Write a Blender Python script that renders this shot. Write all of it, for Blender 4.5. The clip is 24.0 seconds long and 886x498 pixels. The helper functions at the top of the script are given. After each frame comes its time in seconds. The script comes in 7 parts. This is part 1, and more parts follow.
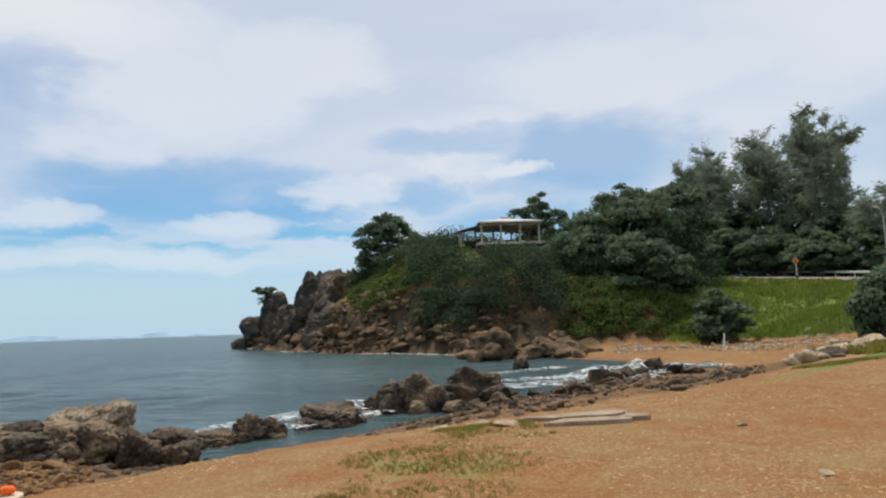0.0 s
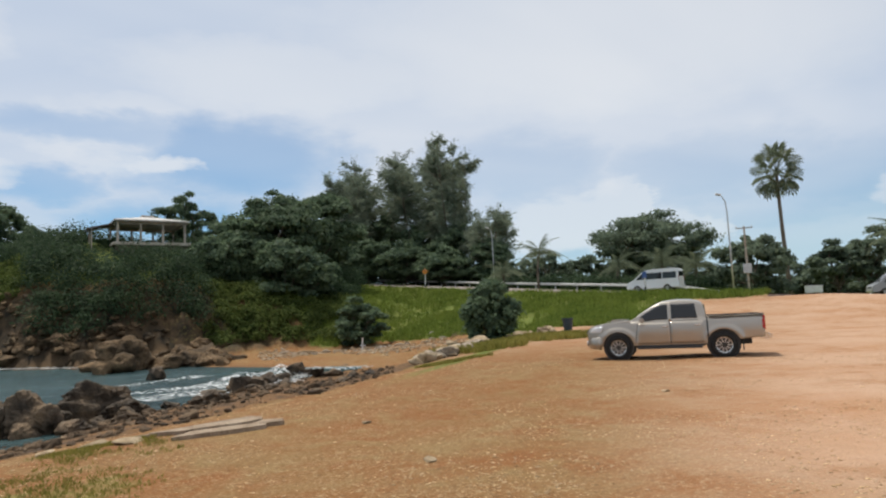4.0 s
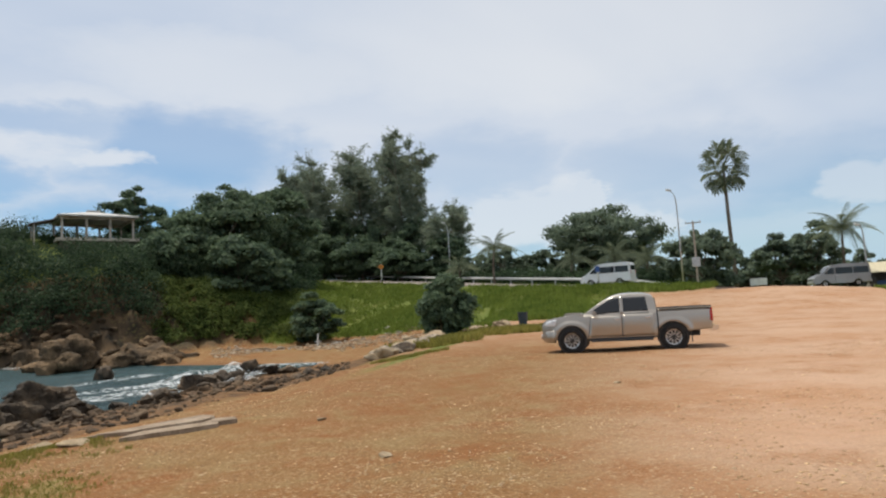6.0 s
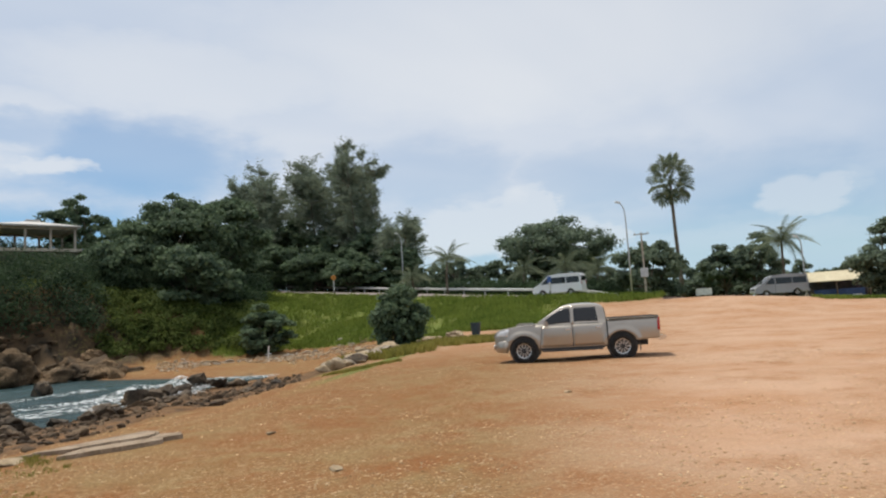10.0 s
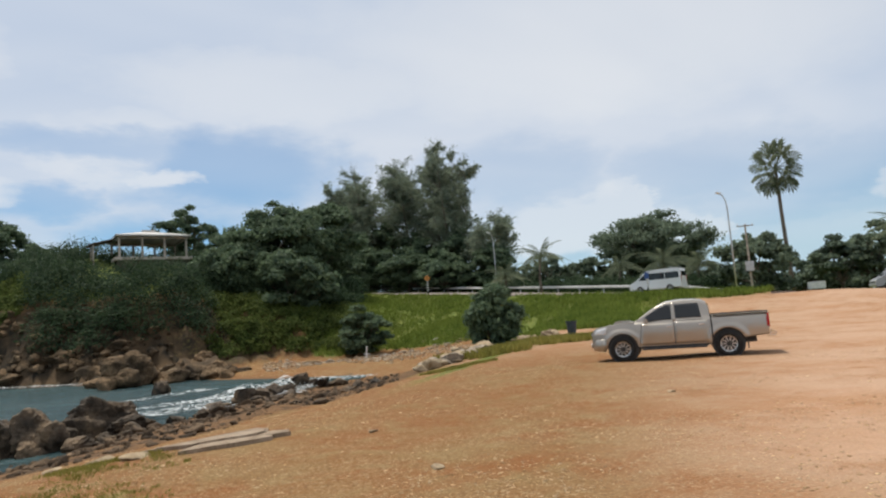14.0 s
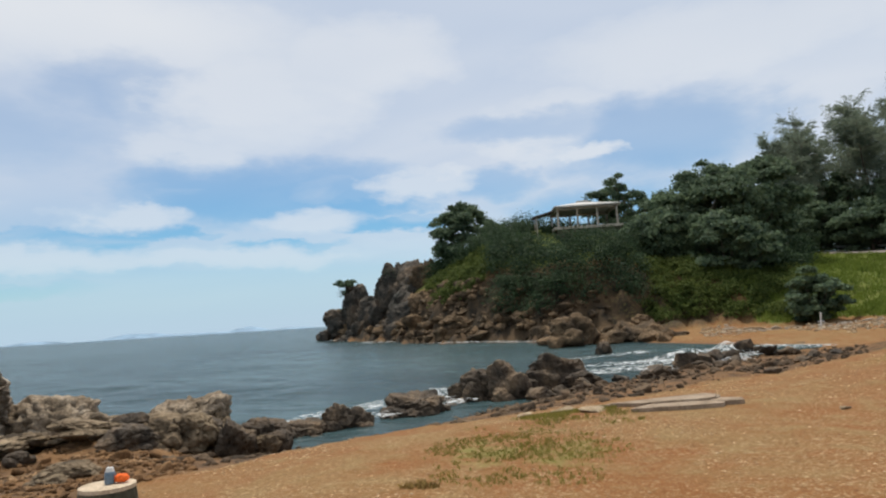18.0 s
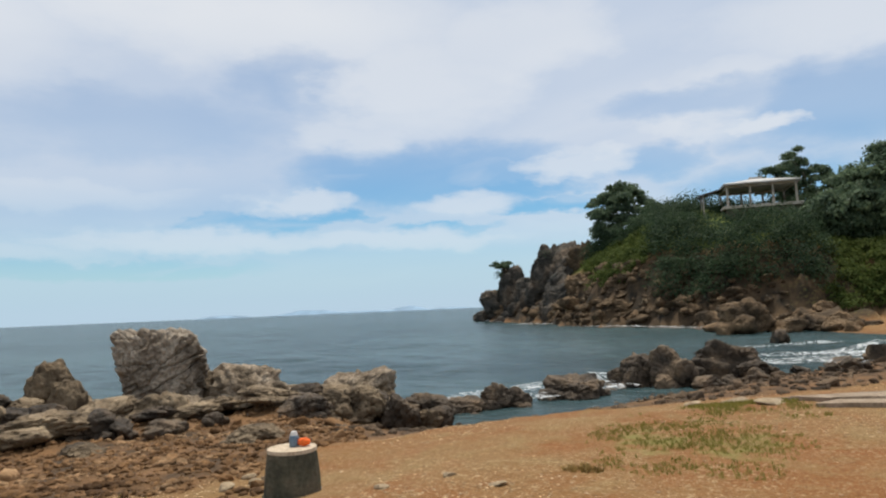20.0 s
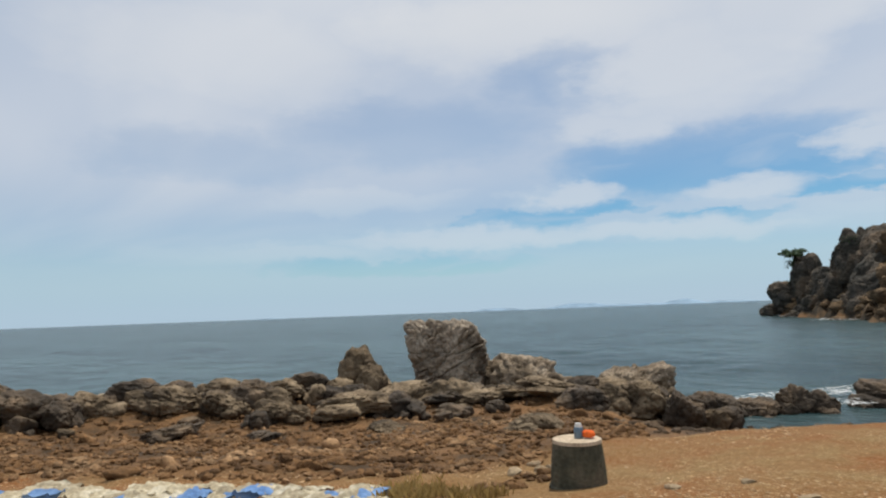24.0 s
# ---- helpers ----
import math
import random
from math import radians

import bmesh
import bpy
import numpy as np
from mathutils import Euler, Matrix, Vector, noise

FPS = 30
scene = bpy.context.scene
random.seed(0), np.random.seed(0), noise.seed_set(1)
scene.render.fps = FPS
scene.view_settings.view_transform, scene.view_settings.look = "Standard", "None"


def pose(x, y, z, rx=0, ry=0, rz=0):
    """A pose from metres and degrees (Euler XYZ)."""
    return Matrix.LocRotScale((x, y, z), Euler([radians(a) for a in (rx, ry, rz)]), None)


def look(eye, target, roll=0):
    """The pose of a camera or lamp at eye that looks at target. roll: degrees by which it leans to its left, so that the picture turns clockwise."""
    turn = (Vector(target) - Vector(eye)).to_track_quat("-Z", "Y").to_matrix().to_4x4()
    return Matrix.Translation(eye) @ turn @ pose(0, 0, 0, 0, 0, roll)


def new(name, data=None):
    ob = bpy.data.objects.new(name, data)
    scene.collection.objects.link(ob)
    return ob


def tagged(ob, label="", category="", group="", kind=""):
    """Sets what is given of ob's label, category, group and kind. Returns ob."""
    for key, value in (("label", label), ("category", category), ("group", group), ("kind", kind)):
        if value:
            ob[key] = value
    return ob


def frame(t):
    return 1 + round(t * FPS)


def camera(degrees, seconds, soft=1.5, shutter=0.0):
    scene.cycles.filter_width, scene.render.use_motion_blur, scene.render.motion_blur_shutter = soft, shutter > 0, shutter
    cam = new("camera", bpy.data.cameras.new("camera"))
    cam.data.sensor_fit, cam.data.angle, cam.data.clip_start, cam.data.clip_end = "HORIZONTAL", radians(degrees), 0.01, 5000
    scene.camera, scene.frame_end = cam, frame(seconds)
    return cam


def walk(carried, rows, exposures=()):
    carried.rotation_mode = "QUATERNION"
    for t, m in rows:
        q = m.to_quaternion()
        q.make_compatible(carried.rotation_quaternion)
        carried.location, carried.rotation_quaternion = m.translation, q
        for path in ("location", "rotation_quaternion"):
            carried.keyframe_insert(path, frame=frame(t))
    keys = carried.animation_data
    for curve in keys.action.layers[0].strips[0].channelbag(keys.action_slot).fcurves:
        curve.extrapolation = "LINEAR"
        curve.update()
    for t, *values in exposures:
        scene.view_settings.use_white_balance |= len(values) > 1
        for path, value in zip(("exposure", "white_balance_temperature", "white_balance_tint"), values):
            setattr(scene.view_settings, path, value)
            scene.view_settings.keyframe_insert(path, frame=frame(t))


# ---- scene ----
cam = camera(66.04, 24.0, soft=2.2)
# seconds, then place and turn: a slow pan from one standpoint, held at arm's length
walk(cam, [
    (0.0, pose(-0.003, -0.000, 1.600, 96.54, 1.94, 0.90)),
    (0.5, pose(-0.002, -0.000, 1.600, 96.33, 1.78, 0.61)),
    (1.0, pose(0.004, -0.000, 1.600, 96.05, 2.21, -0.51)),
    (1.5, pose(0.019, -0.001, 1.600, 95.94, 2.00, -3.42)),
    (2.0, pose(0.061, -0.006, 1.600, 95.90, 2.08, -11.59)),
    (2.5, pose(0.093, -0.015, 1.600, 95.82, 2.36, -18.01)),
    (3.0, pose(0.118, -0.024, 1.600, 95.98, 2.49, -22.99)),
    (3.5, pose(0.137, -0.033, 1.600, 95.80, 2.32, -27.13)),
    (5.5, pose(0.146, -0.038, 1.600, 95.86, 2.96, -28.97)),
    (6.0, pose(0.158, -0.045, 1.600, 95.27, 3.15, -31.59)),
    (6.5, pose(0.169, -0.052, 1.600, 95.49, 2.84, -34.19)),
    (7.0, pose(0.174, -0.056, 1.600, 95.51, 3.12, -35.51)),
    (7.5, pose(0.180, -0.060, 1.600, 95.46, 3.27, -36.79)),
    (8.0, pose(0.182, -0.062, 1.600, 95.30, 3.43, -37.37)),
    (8.5, pose(0.180, -0.060, 1.600, 95.58, 3.54, -36.84)),
    (9.0, pose(0.178, -0.059, 1.600, 95.73, 3.70, -36.35)),
    (9.5, pose(0.177, -0.058, 1.600, 95.79, 3.72, -36.13)),
    (10.0, pose(0.174, -0.056, 1.600, 95.95, 3.48, -35.49)),
    (10.5, pose(0.174, -0.056, 1.600, 95.79, 3.52, -35.37)),
    (12.5, pose(0.173, -0.055, 1.600, 95.99, 3.97, -35.16)),
    (13.0, pose(0.162, -0.048, 1.600, 95.85, 4.33, -32.73)),
    (13.5, pose(0.149, -0.040, 1.600, 96.04, 4.16, -29.74)),
    (14.0, pose(0.140, -0.035, 1.600, 96.42, 4.19, -27.65)),
    (14.5, pose(0.133, -0.031, 1.600, 96.25, 3.82, -26.21)),
    (15.0, pose(0.105, -0.019, 1.600, 95.68, 4.29, -20.46)),
    (15.5, pose(0.085, -0.012, 1.600, 95.61, 4.29, -16.34)),
    (16.0, pose(0.067, -0.008, 1.600, 95.18, 3.36, -12.75)),
    (16.5, pose(0.042, -0.003, 1.600, 95.43, 3.45, -7.90)),
    (17.0, pose(0.015, -0.000, 1.600, 95.70, 3.73, -2.66)),
    (17.5, pose(-0.008, -0.000, 1.600, 95.51, 3.44, 1.80)),
    (18.0, pose(-0.038, -0.002, 1.600, 95.87, 3.54, 7.49)),
    (18.5, pose(-0.063, -0.007, 1.600, 95.58, 3.19, 12.43)),
    (20.5, pose(-0.117, -0.024, 1.600, 94.78, 1.83, 23.33)),
    (21.0, pose(-0.135, -0.032, 1.600, 94.43, 1.29, 27.19)),
    (21.5, pose(-0.151, -0.041, 1.600, 94.40, 1.97, 30.85)),
    (22.0, pose(-0.164, -0.049, 1.600, 94.62, 2.16, 33.75)),
    (22.5, pose(-0.180, -0.060, 1.600, 94.73, 2.50, 37.49)),
    (23.0, pose(-0.186, -0.064, 1.600, 95.05, 2.68, 38.83)),
    (23.5, pose(-0.191, -0.069, 1.600, 95.32, 2.48, 40.14)),
    (24.0, pose(-0.201, -0.077, 1.600, 95.30, 2.14, 42.76)),
], exposures=[(0.0, 0.05), (3.0, 0.0), (20.5, 0.0), (22.0, -0.08), (24.0, -0.16)])

# ---- light: hazy tropical noon, sun high ahead and to the left, thin broken cloud ----
SUN_BEARING, SUN_HEIGHT = 12.0, 69.0      # degrees: to the left of straight ahead, above the horizon


def sky_world():
    world = bpy.data.worlds.new("sky")
    scene.world = world
    world.use_nodes = True
    nt = world.node_tree
    nt.nodes.clear()
    n, l = nt.nodes.new, nt.links.new
    sky = n("ShaderNodeTexSky")
    sky.sky_type, sky.sun_disc = "NISHITA", False
    sky.sun_elevation, sky.sun_rotation = radians(SUN_HEIGHT), radians(-SUN_BEARING)
    sky.air_density, sky.dust_density, sky.ozone_density = 1.0, 0.25, 1.8
    co = n("ShaderNodeTexCoord")
    sep = n("ShaderNodeSeparateXYZ")
    l(co.outputs["Generated"], sep.inputs[0])

    def maths(op, a, b=None, clamp=False):
        m = n("ShaderNodeMath")
        m.operation, m.use_clamp = op, clamp
        for i, v in enumerate((a, b)):
            if v is None:
                continue
            if isinstance(v, (int, float)):
                m.inputs[i].default_value = v
            else:
                l(v, m.inputs[i])
        return m.outputs[0]

    # a flat cloud layer seen in perspective: the direction divided by its height
    up = maths("ADD", maths("MAXIMUM", sep.outputs[2], 0.0), 0.16)
    flat = n("ShaderNodeCombineXYZ")
    l(maths("DIVIDE", sep.outputs[0], up), flat.inputs[0])
    l(maths("DIVIDE", sep.outputs[1], up), flat.inputs[1])

    def span(v, lo, hi, a=0.0, b=1.0):
        r = n("ShaderNodeMapRange")
        r.interpolation_type = "SMOOTHSTEP"
        l(v, r.inputs["Value"])
        for key, value in zip(("From Min", "From Max", "To Min", "To Max"), (lo, hi, a, b)):
            r.inputs[key].default_value = value
        return r.outputs[0]

    def layer(scale, detail, distort, lo, hi, shift):
        mp = n("ShaderNodeMapping")
        l(flat.outputs[0], mp.inputs[0])
        mp.inputs["Location"].default_value = shift
        mp.inputs["Scale"].default_value = (0.8, 1.15, 1.0)
        t = n("ShaderNodeTexNoise")
        l(mp.outputs[0], t.inputs["Vector"])
        t.inputs["Scale"].default_value, t.inputs["Detail"].default_value = scale, detail
        t.inputs["Distortion"].default_value, t.inputs["Roughness"].default_value = distort, 0.5
        return span(t.outputs["Fac"], lo, hi)

    veil = layer(0.50, 4.0, 0.5, 0.28, 0.66, (3.1, 0.4, 0.0))
    streaks = layer(2.0, 5.0, 0.4, 0.40, 0.72, (0.3, 5.1, 0.0))
    wob = n("ShaderNodeTexNoise")
    l(co.outputs["Generated"], wob.inputs["Vector"])
    wob.inputs["Scale"].default_value, wob.inputs["Detail"].default_value, wob.inputs["Roughness"].default_value = 7.0, 4.0, 0.5
    fray = n("ShaderNodeSeparateColor")
    l(wob.outputs["Color"], fray.inputs[0])
    fine_map = n("ShaderNodeMapping")
    l(co.outputs["Generated"], fine_map.inputs[0])
    fine_map.inputs["Scale"].default_value = (1.0, 1.0, 2.6)
    wisp = n("ShaderNodeTexNoise")
    l(fine_map.outputs[0], wisp.inputs["Vector"])
    wisp.inputs["Scale"].default_value, wisp.inputs["Detail"].default_value, wisp.inputs["Roughness"].default_value = 19.0, 5.0, 0.6
    curl = n("ShaderNodeSeparateColor")
    l(wisp.outputs["Color"], curl.inputs[0])

    def bend(k, wide, small):
        return maths("ADD", maths("MULTIPLY", maths("SUBTRACT", fray.outputs[k], 0.5), wide), maths("MULTIPLY", maths("SUBTRACT", curl.outputs[k], 0.5), small))
    bend_x, bend_z = bend(0, 0.20, 0.10), bend(1, 0.055, 0.035)

    def heap(bearing, height, wide, high, soft, weight=1.0):
        """A cloud (or a gap) about a direction, with frayed edges; wide and high are half sizes in degrees."""
        az = radians(bearing)
        dot = n("ShaderNodeVectorMath")
        dot.operation = "DOT_PRODUCT"
        l(co.outputs["Generated"], dot.inputs[0])
        dot.inputs[1].default_value = (math.cos(az), math.sin(az), 0.0)
        ahead = n("ShaderNodeVectorMath")
        ahead.operation = "DOT_PRODUCT"
        l(co.outputs["Generated"], ahead.inputs[0])
        ahead.inputs[1].default_value = (-math.sin(az), math.cos(az), 0.0)
        a = maths("DIVIDE", maths("ADD", dot.outputs["Value"], bend_x), math.sin(radians(wide)))
        b = maths("DIVIDE", maths("ADD", maths("SUBTRACT", sep.outputs[2], math.sin(radians(height))), bend_z), math.sin(radians(high)))
        d = maths("ADD", maths("MULTIPLY", a, a), maths("MULTIPLY", b, b))
        return maths("MULTIPLY", span(d, 1.0 + soft, 1.0 - soft, 0.0, weight), maths("GREATER_THAN", ahead.outputs["Value"], 0.0))

    def together(rows):
        out = None
        for row in rows:
            m = heap(*row)
            out = m if out is None else maths("MAXIMUM", out, m)
        return out

    heaps, gaps = together(CLOUD_HEAPS), together(CLOUD_GAPS)
    thick = maths("ADD", maths("MULTIPLY", veil, 0.22), span(sep.outputs[2], 0.08, 0.24, 0.32, 0.74), True)
    low = span(sep.outputs[2], 0.13, 0.0, 0.25, 0.90)
    thick = maths("MAXIMUM", thick, low)
    thick = maths("SUBTRACT", thick, maths("MULTIPLY", gaps, 0.56), True)
    cover = maths("MAXIMUM", thick, maths("MULTIPLY", heaps, 0.78))
    cover = maths("MAXIMUM", cover, maths("MULTIPLY", streaks, 0.45))
    blue = n("ShaderNodeBackground")
    tint = n("ShaderNodeMixRGB")
    tint.blend_type = "MULTIPLY"
    tint.inputs[0].default_value = 1.0
    l(sky.outputs[0], tint.inputs[1])
    tint.inputs[2].default_value = (0.66, 1.00, 1.16, 1)
    l(tint.outputs[0], blue.inputs[0])
    blue.inputs[1].default_value = SKY_STRENGTH
    shade = n("ShaderNodeMixRGB")
    shade.inputs[1].default_value, shade.inputs[2].default_value = (0.575, 0.640, 0.745, 1), (0.775, 0.79, 0.81, 1)
    l(maths("MAXIMUM", heaps, maths("MULTIPLY", veil, 0.55)), shade.inputs[0])
    haze = n("ShaderNodeMixRGB")
    l(span(sep.outputs[2], 0.11, 0.02), haze.inputs[0])
    l(shade.outputs[0], haze.inputs[1])
    haze.inputs[2].default_value = (0.46, 0.60, 0.74, 1)
    white = n("ShaderNodeBackground")
    l(haze.outputs[0], white.inputs[0])
    white.inputs[1].default_value = CLOUD_STRENGTH
    mix, out = n("ShaderNodeMixShader"), n("ShaderNodeOutputWorld")
    l(cover, mix.inputs[0])
    l(blue.outputs[0], mix.inputs[1])
    l(white.outputs[0], mix.inputs[2])
    l(mix.outputs[0], out.inputs[0])


SKY_STRENGTH, CLOUD_STRENGTH = 0.088, 1.06
# bearing to the left, height, half width, half height in degrees, softness, weight
CLOUD_HEAPS = [(-39.0, 7.2, 6.4, 2.6, 0.55, 0.95), (-43.0, 8.8, 3.8, 2.2, 0.5, 0.95), (-47.0, 6.0, 4.0, 2.6, 0.6, 0.9), (-33.5, 6.4, 5.0, 2.2, 0.6, 0.8), (-4.6, 12.6, 4.6, 0.9, 0.8, 1.0), (-1.2, 13.4, 4.0, 1.3, 0.9, 0.7),
               (9.1, 11.6, 5.4, 1.2, 0.8, 0.9), (18.2, 8.8, 5.8, 0.95, 0.97, 0.85), (31.6, 9.3, 4.8, 1.1, 0.8, 0.85), (40.0, 6.2, 14.0, 1.2, 0.95, 0.8), (24.0, 6.0, 15.0, 1.0, 0.95, 0.8), (5.0, 6.6, 10.0, 1.0, 0.95, 0.7),
               (56.0, 5.4, 12.0, 1.0, 0.95, 0.7), (50.0, 9.6, 9.0, 1.1, 0.95, 0.7), (22.0, 18.6, 9.0, 4.0, 0.9, 1.0), (14.0, 21.5, 8.0, 3.0, 0.9, 0.9), (34.0, 23.0, 16.0, 3.0, 0.95, 1.0), (60.0, 21.0, 12.0, 4.0, 0.95, 0.7),
               (26.5, 14.6, 5.0, 1.4, 0.9, 0.8), (-3.0, 16.6, 7.0, 1.5, 0.95, 0.6), (-16.0, 20.0, 14.0, 3.0, 0.95, 0.8), (-45.0, 22.0, 26.0, 6.0, 0.95, 0.9), (-65.0, 8.0, 4.0, 1.8, 0.7, 0.8), (-60.0, 4.4, 20.0, 2.6, 0.95, 0.7), (-20.0, 6.0, 10.0, 2.0, 0.9, 0.7)]
CLOUD_GAPS = [(-12.0, 13.2, 9.0, 3.0, 0.85, 1.0), (-7.0, 8.4, 7.0, 1.6, 0.85, 0.8), (10.9, 8.4, 4.0, 0.7, 0.7, 1.2), (16.5, 11.2, 8.0, 2.2, 0.85, 0.95), (31.0, 8.1, 4.4, 0.6, 0.7, 1.1), (35.6, 7.5, 5.0, 0.9, 0.75, 1.2), (24.0, 11.2, 9.0, 2.4, 0.9, 0.9),
              (13.0, 9.9, 4.6, 0.8, 0.8, 1.1), (2.6, 10.8, 4.4, 1.3, 0.9, 0.8), (-1.5, 15.2, 8.0, 1.2, 0.9, 0.6), (46.0, 4.0, 10.0, 0.7, 0.85, 0.5), (20.0, 7.1, 4.6, 0.4, 0.8, 0.9),
              (44.0, 15.0, 10.0, 2.6, 0.95, 0.45), (32.0, 18.4, 6.0, 2.2, 0.95, 0.45), (-34.0, 12.2, 8.0, 2.6, 0.98, 0.5), (-50.0, 11.0, 6.0, 2.4, 0.98, 0.4), (-60.0, 9.6, 7.0, 2.0, 0.98, 0.3), (60.0, 13.0, 9.0, 2.0, 0.95, 0.4)]
sky_world()

sun = new("sun", bpy.data.lights.new("sun", "SUN"))
sun.data.energy, sun.data.angle, sun.data.color = 3.6, radians(1.2), (1.0, 0.94, 0.84)
_b, _h = radians(SUN_BEARING), radians(SUN_HEIGHT)
SUN_FROM = Vector((-math.sin(_b) * math.cos(_h), math.cos(_b) * math.cos(_h), math.sin(_h)))
sun.matrix_world = look(SUN_FROM * 100, (0, 0, 0))


# ---- materials ----
def surface(name, colours, scale=2.0, fine=25.0, rough=0.8, metal=0.0, bump=0.3, vary=0.12, island=False, space="Object", coat=0.0, rough_var=0.1, grainy=1.0):
    """Colours laid out by a coarse noise, broken by a fine one; vary: brightness from object to object (or from island to island)."""
    m = bpy.data.materials.new(name)
    m.use_nodes = True
    nt = m.node_tree
    n, l = nt.nodes.new, nt.links.new
    bsdf = nt.nodes["Principled BSDF"]
    co = n("ShaderNodeTexCoord")
    pos = n("ShaderNodeNewGeometry")
    where = pos.outputs["Position"] if space == "World" else co.outputs["Object"]
    big = n("ShaderNodeTexNoise")
    l(where, big.inputs["Vector"])
    big.inputs["Scale"].default_value, big.inputs["Detail"].default_value = scale, 5.0
    ramp = n("ShaderNodeValToRGB")
    l(big.outputs["Fac"], ramp.inputs[0])
    el = ramp.color_ramp.elements
    for i, c in enumerate(colours):
        at = 0.32 + 0.36 * i / max(1, len(colours) - 1)
        e = el[i] if i < 2 else el.new(at)
        e.position, e.color = at, (*c, 1)
    if len(colours) == 1:
        el[1].position, el[1].color = 0.7, (*colours[0], 1)
    small = n("ShaderNodeTexNoise")
    l(where, small.inputs["Vector"])
    small.inputs["Scale"].default_value, small.inputs["Detail"].default_value = fine, 6.0
    grain = n("ShaderNodeMapRange")
    l(small.outputs["Fac"], grain.inputs["Value"])
    grain.inputs["From Min"].default_value, grain.inputs["From Max"].default_value = 0.3, 0.7
    grain.inputs["To Min"].default_value, grain.inputs["To Max"].default_value = 1 - 0.28 * grainy, 1 + 0.22 * grainy
    if vary:
        rnd = pos.outputs["Random Per Island"] if island else n("ShaderNodeObjectInfo").outputs["Random"]
        vr = n("ShaderNodeMapRange")
        l(rnd, vr.inputs["Value"])
        vr.inputs["To Min"].default_value, vr.inputs["To Max"].default_value = 1 - vary, 1 + vary
        mul = n("ShaderNodeMath")
        mul.operation = "MULTIPLY"
        l(grain.outputs[0], mul.inputs[0])
        l(vr.outputs[0], mul.inputs[1])
        factor = mul.outputs[0]
    else:
        factor = grain.outputs[0]
    tint = n("ShaderNodeVectorMath")
    tint.operation = "SCALE"
    l(ramp.outputs[0], tint.inputs[0])
    l(factor, tint.inputs["Scale"])
    l(tint.outputs[0], bsdf.inputs["Base Color"])
    rr = n("ShaderNodeMapRange")
    l(small.outputs["Fac"], rr.inputs["Value"])
    rr.inputs["To Min"].default_value, rr.inputs["To Max"].default_value = max(0.02, rough - rough_var), min(1, rough + rough_var)
    l(rr.outputs[0], bsdf.inputs["Roughness"])
    bsdf.inputs["Metallic"].default_value = metal
    bsdf.inputs["Specular IOR Level"].default_value = 0.5 if rough < 0.62 else 0.18
    bsdf.inputs["Coat Weight"].default_value = coat
    bsdf.inputs["Coat Roughness"].default_value = 0.08
    if bump:
        b = n("ShaderNodeBump")
        b.inputs["Strength"].default_value, b.inputs["Distance"].default_value = bump, 1.0 / fine
        l(small.outputs["Fac"], b.inputs["Height"])
        l(b.outputs[0], bsdf.inputs["Normal"])
    return m


def leafy(name, dark, light, rough=0.55):
    """Leaves: colour from leaf to leaf, and light through the blade."""
    m = bpy.data.materials.new(name)
    m.use_nodes = True
    nt = m.node_tree
    n, l = nt.nodes.new, nt.links.new
    bsdf, out = nt.nodes["Principled BSDF"], nt.nodes["Material Output"]
    g = n("ShaderNodeNewGeometry")
    big = n("ShaderNodeTexNoise")
    l(g.outputs["Position"], big.inputs["Vector"])
    big.inputs["Scale"].default_value = 0.35
    add = n("ShaderNodeMath")
    add.operation = "MULTIPLY_ADD"
    l(g.outputs["Random Per Island"], add.inputs[0])
    add.inputs[1].default_value = 0.6
    l(big.outputs["Fac"], add.inputs[2])
    ramp = n("ShaderNodeValToRGB")
    l(add.outputs[0], ramp.inputs[0])
    ramp.color_ramp.elements[0].position, ramp.color_ramp.elements[0].color = 0.45, (*dark, 1)
    ramp.color_ramp.elements[1].position, ramp.color_ramp.elements[1].color = 1.05, (*light, 1)
    l(ramp.outputs[0], bsdf.inputs["Base Color"])
    bsdf.inputs["Roughness"].default_value = rough
    bsdf.inputs["Specular IOR Level"].default_value = 0.06
    tr = n("ShaderNodeBsdfTranslucent")
    l(ramp.outputs[0], tr.inputs[0])
    mix = n("ShaderNodeMixShader")
    mix.inputs[0].default_value = 0.42
    l(bsdf.outputs[0], mix.inputs[1])
    l(tr.outputs[0], mix.inputs[2])
    l(mix.outputs[0], out.inputs[0])
    return m


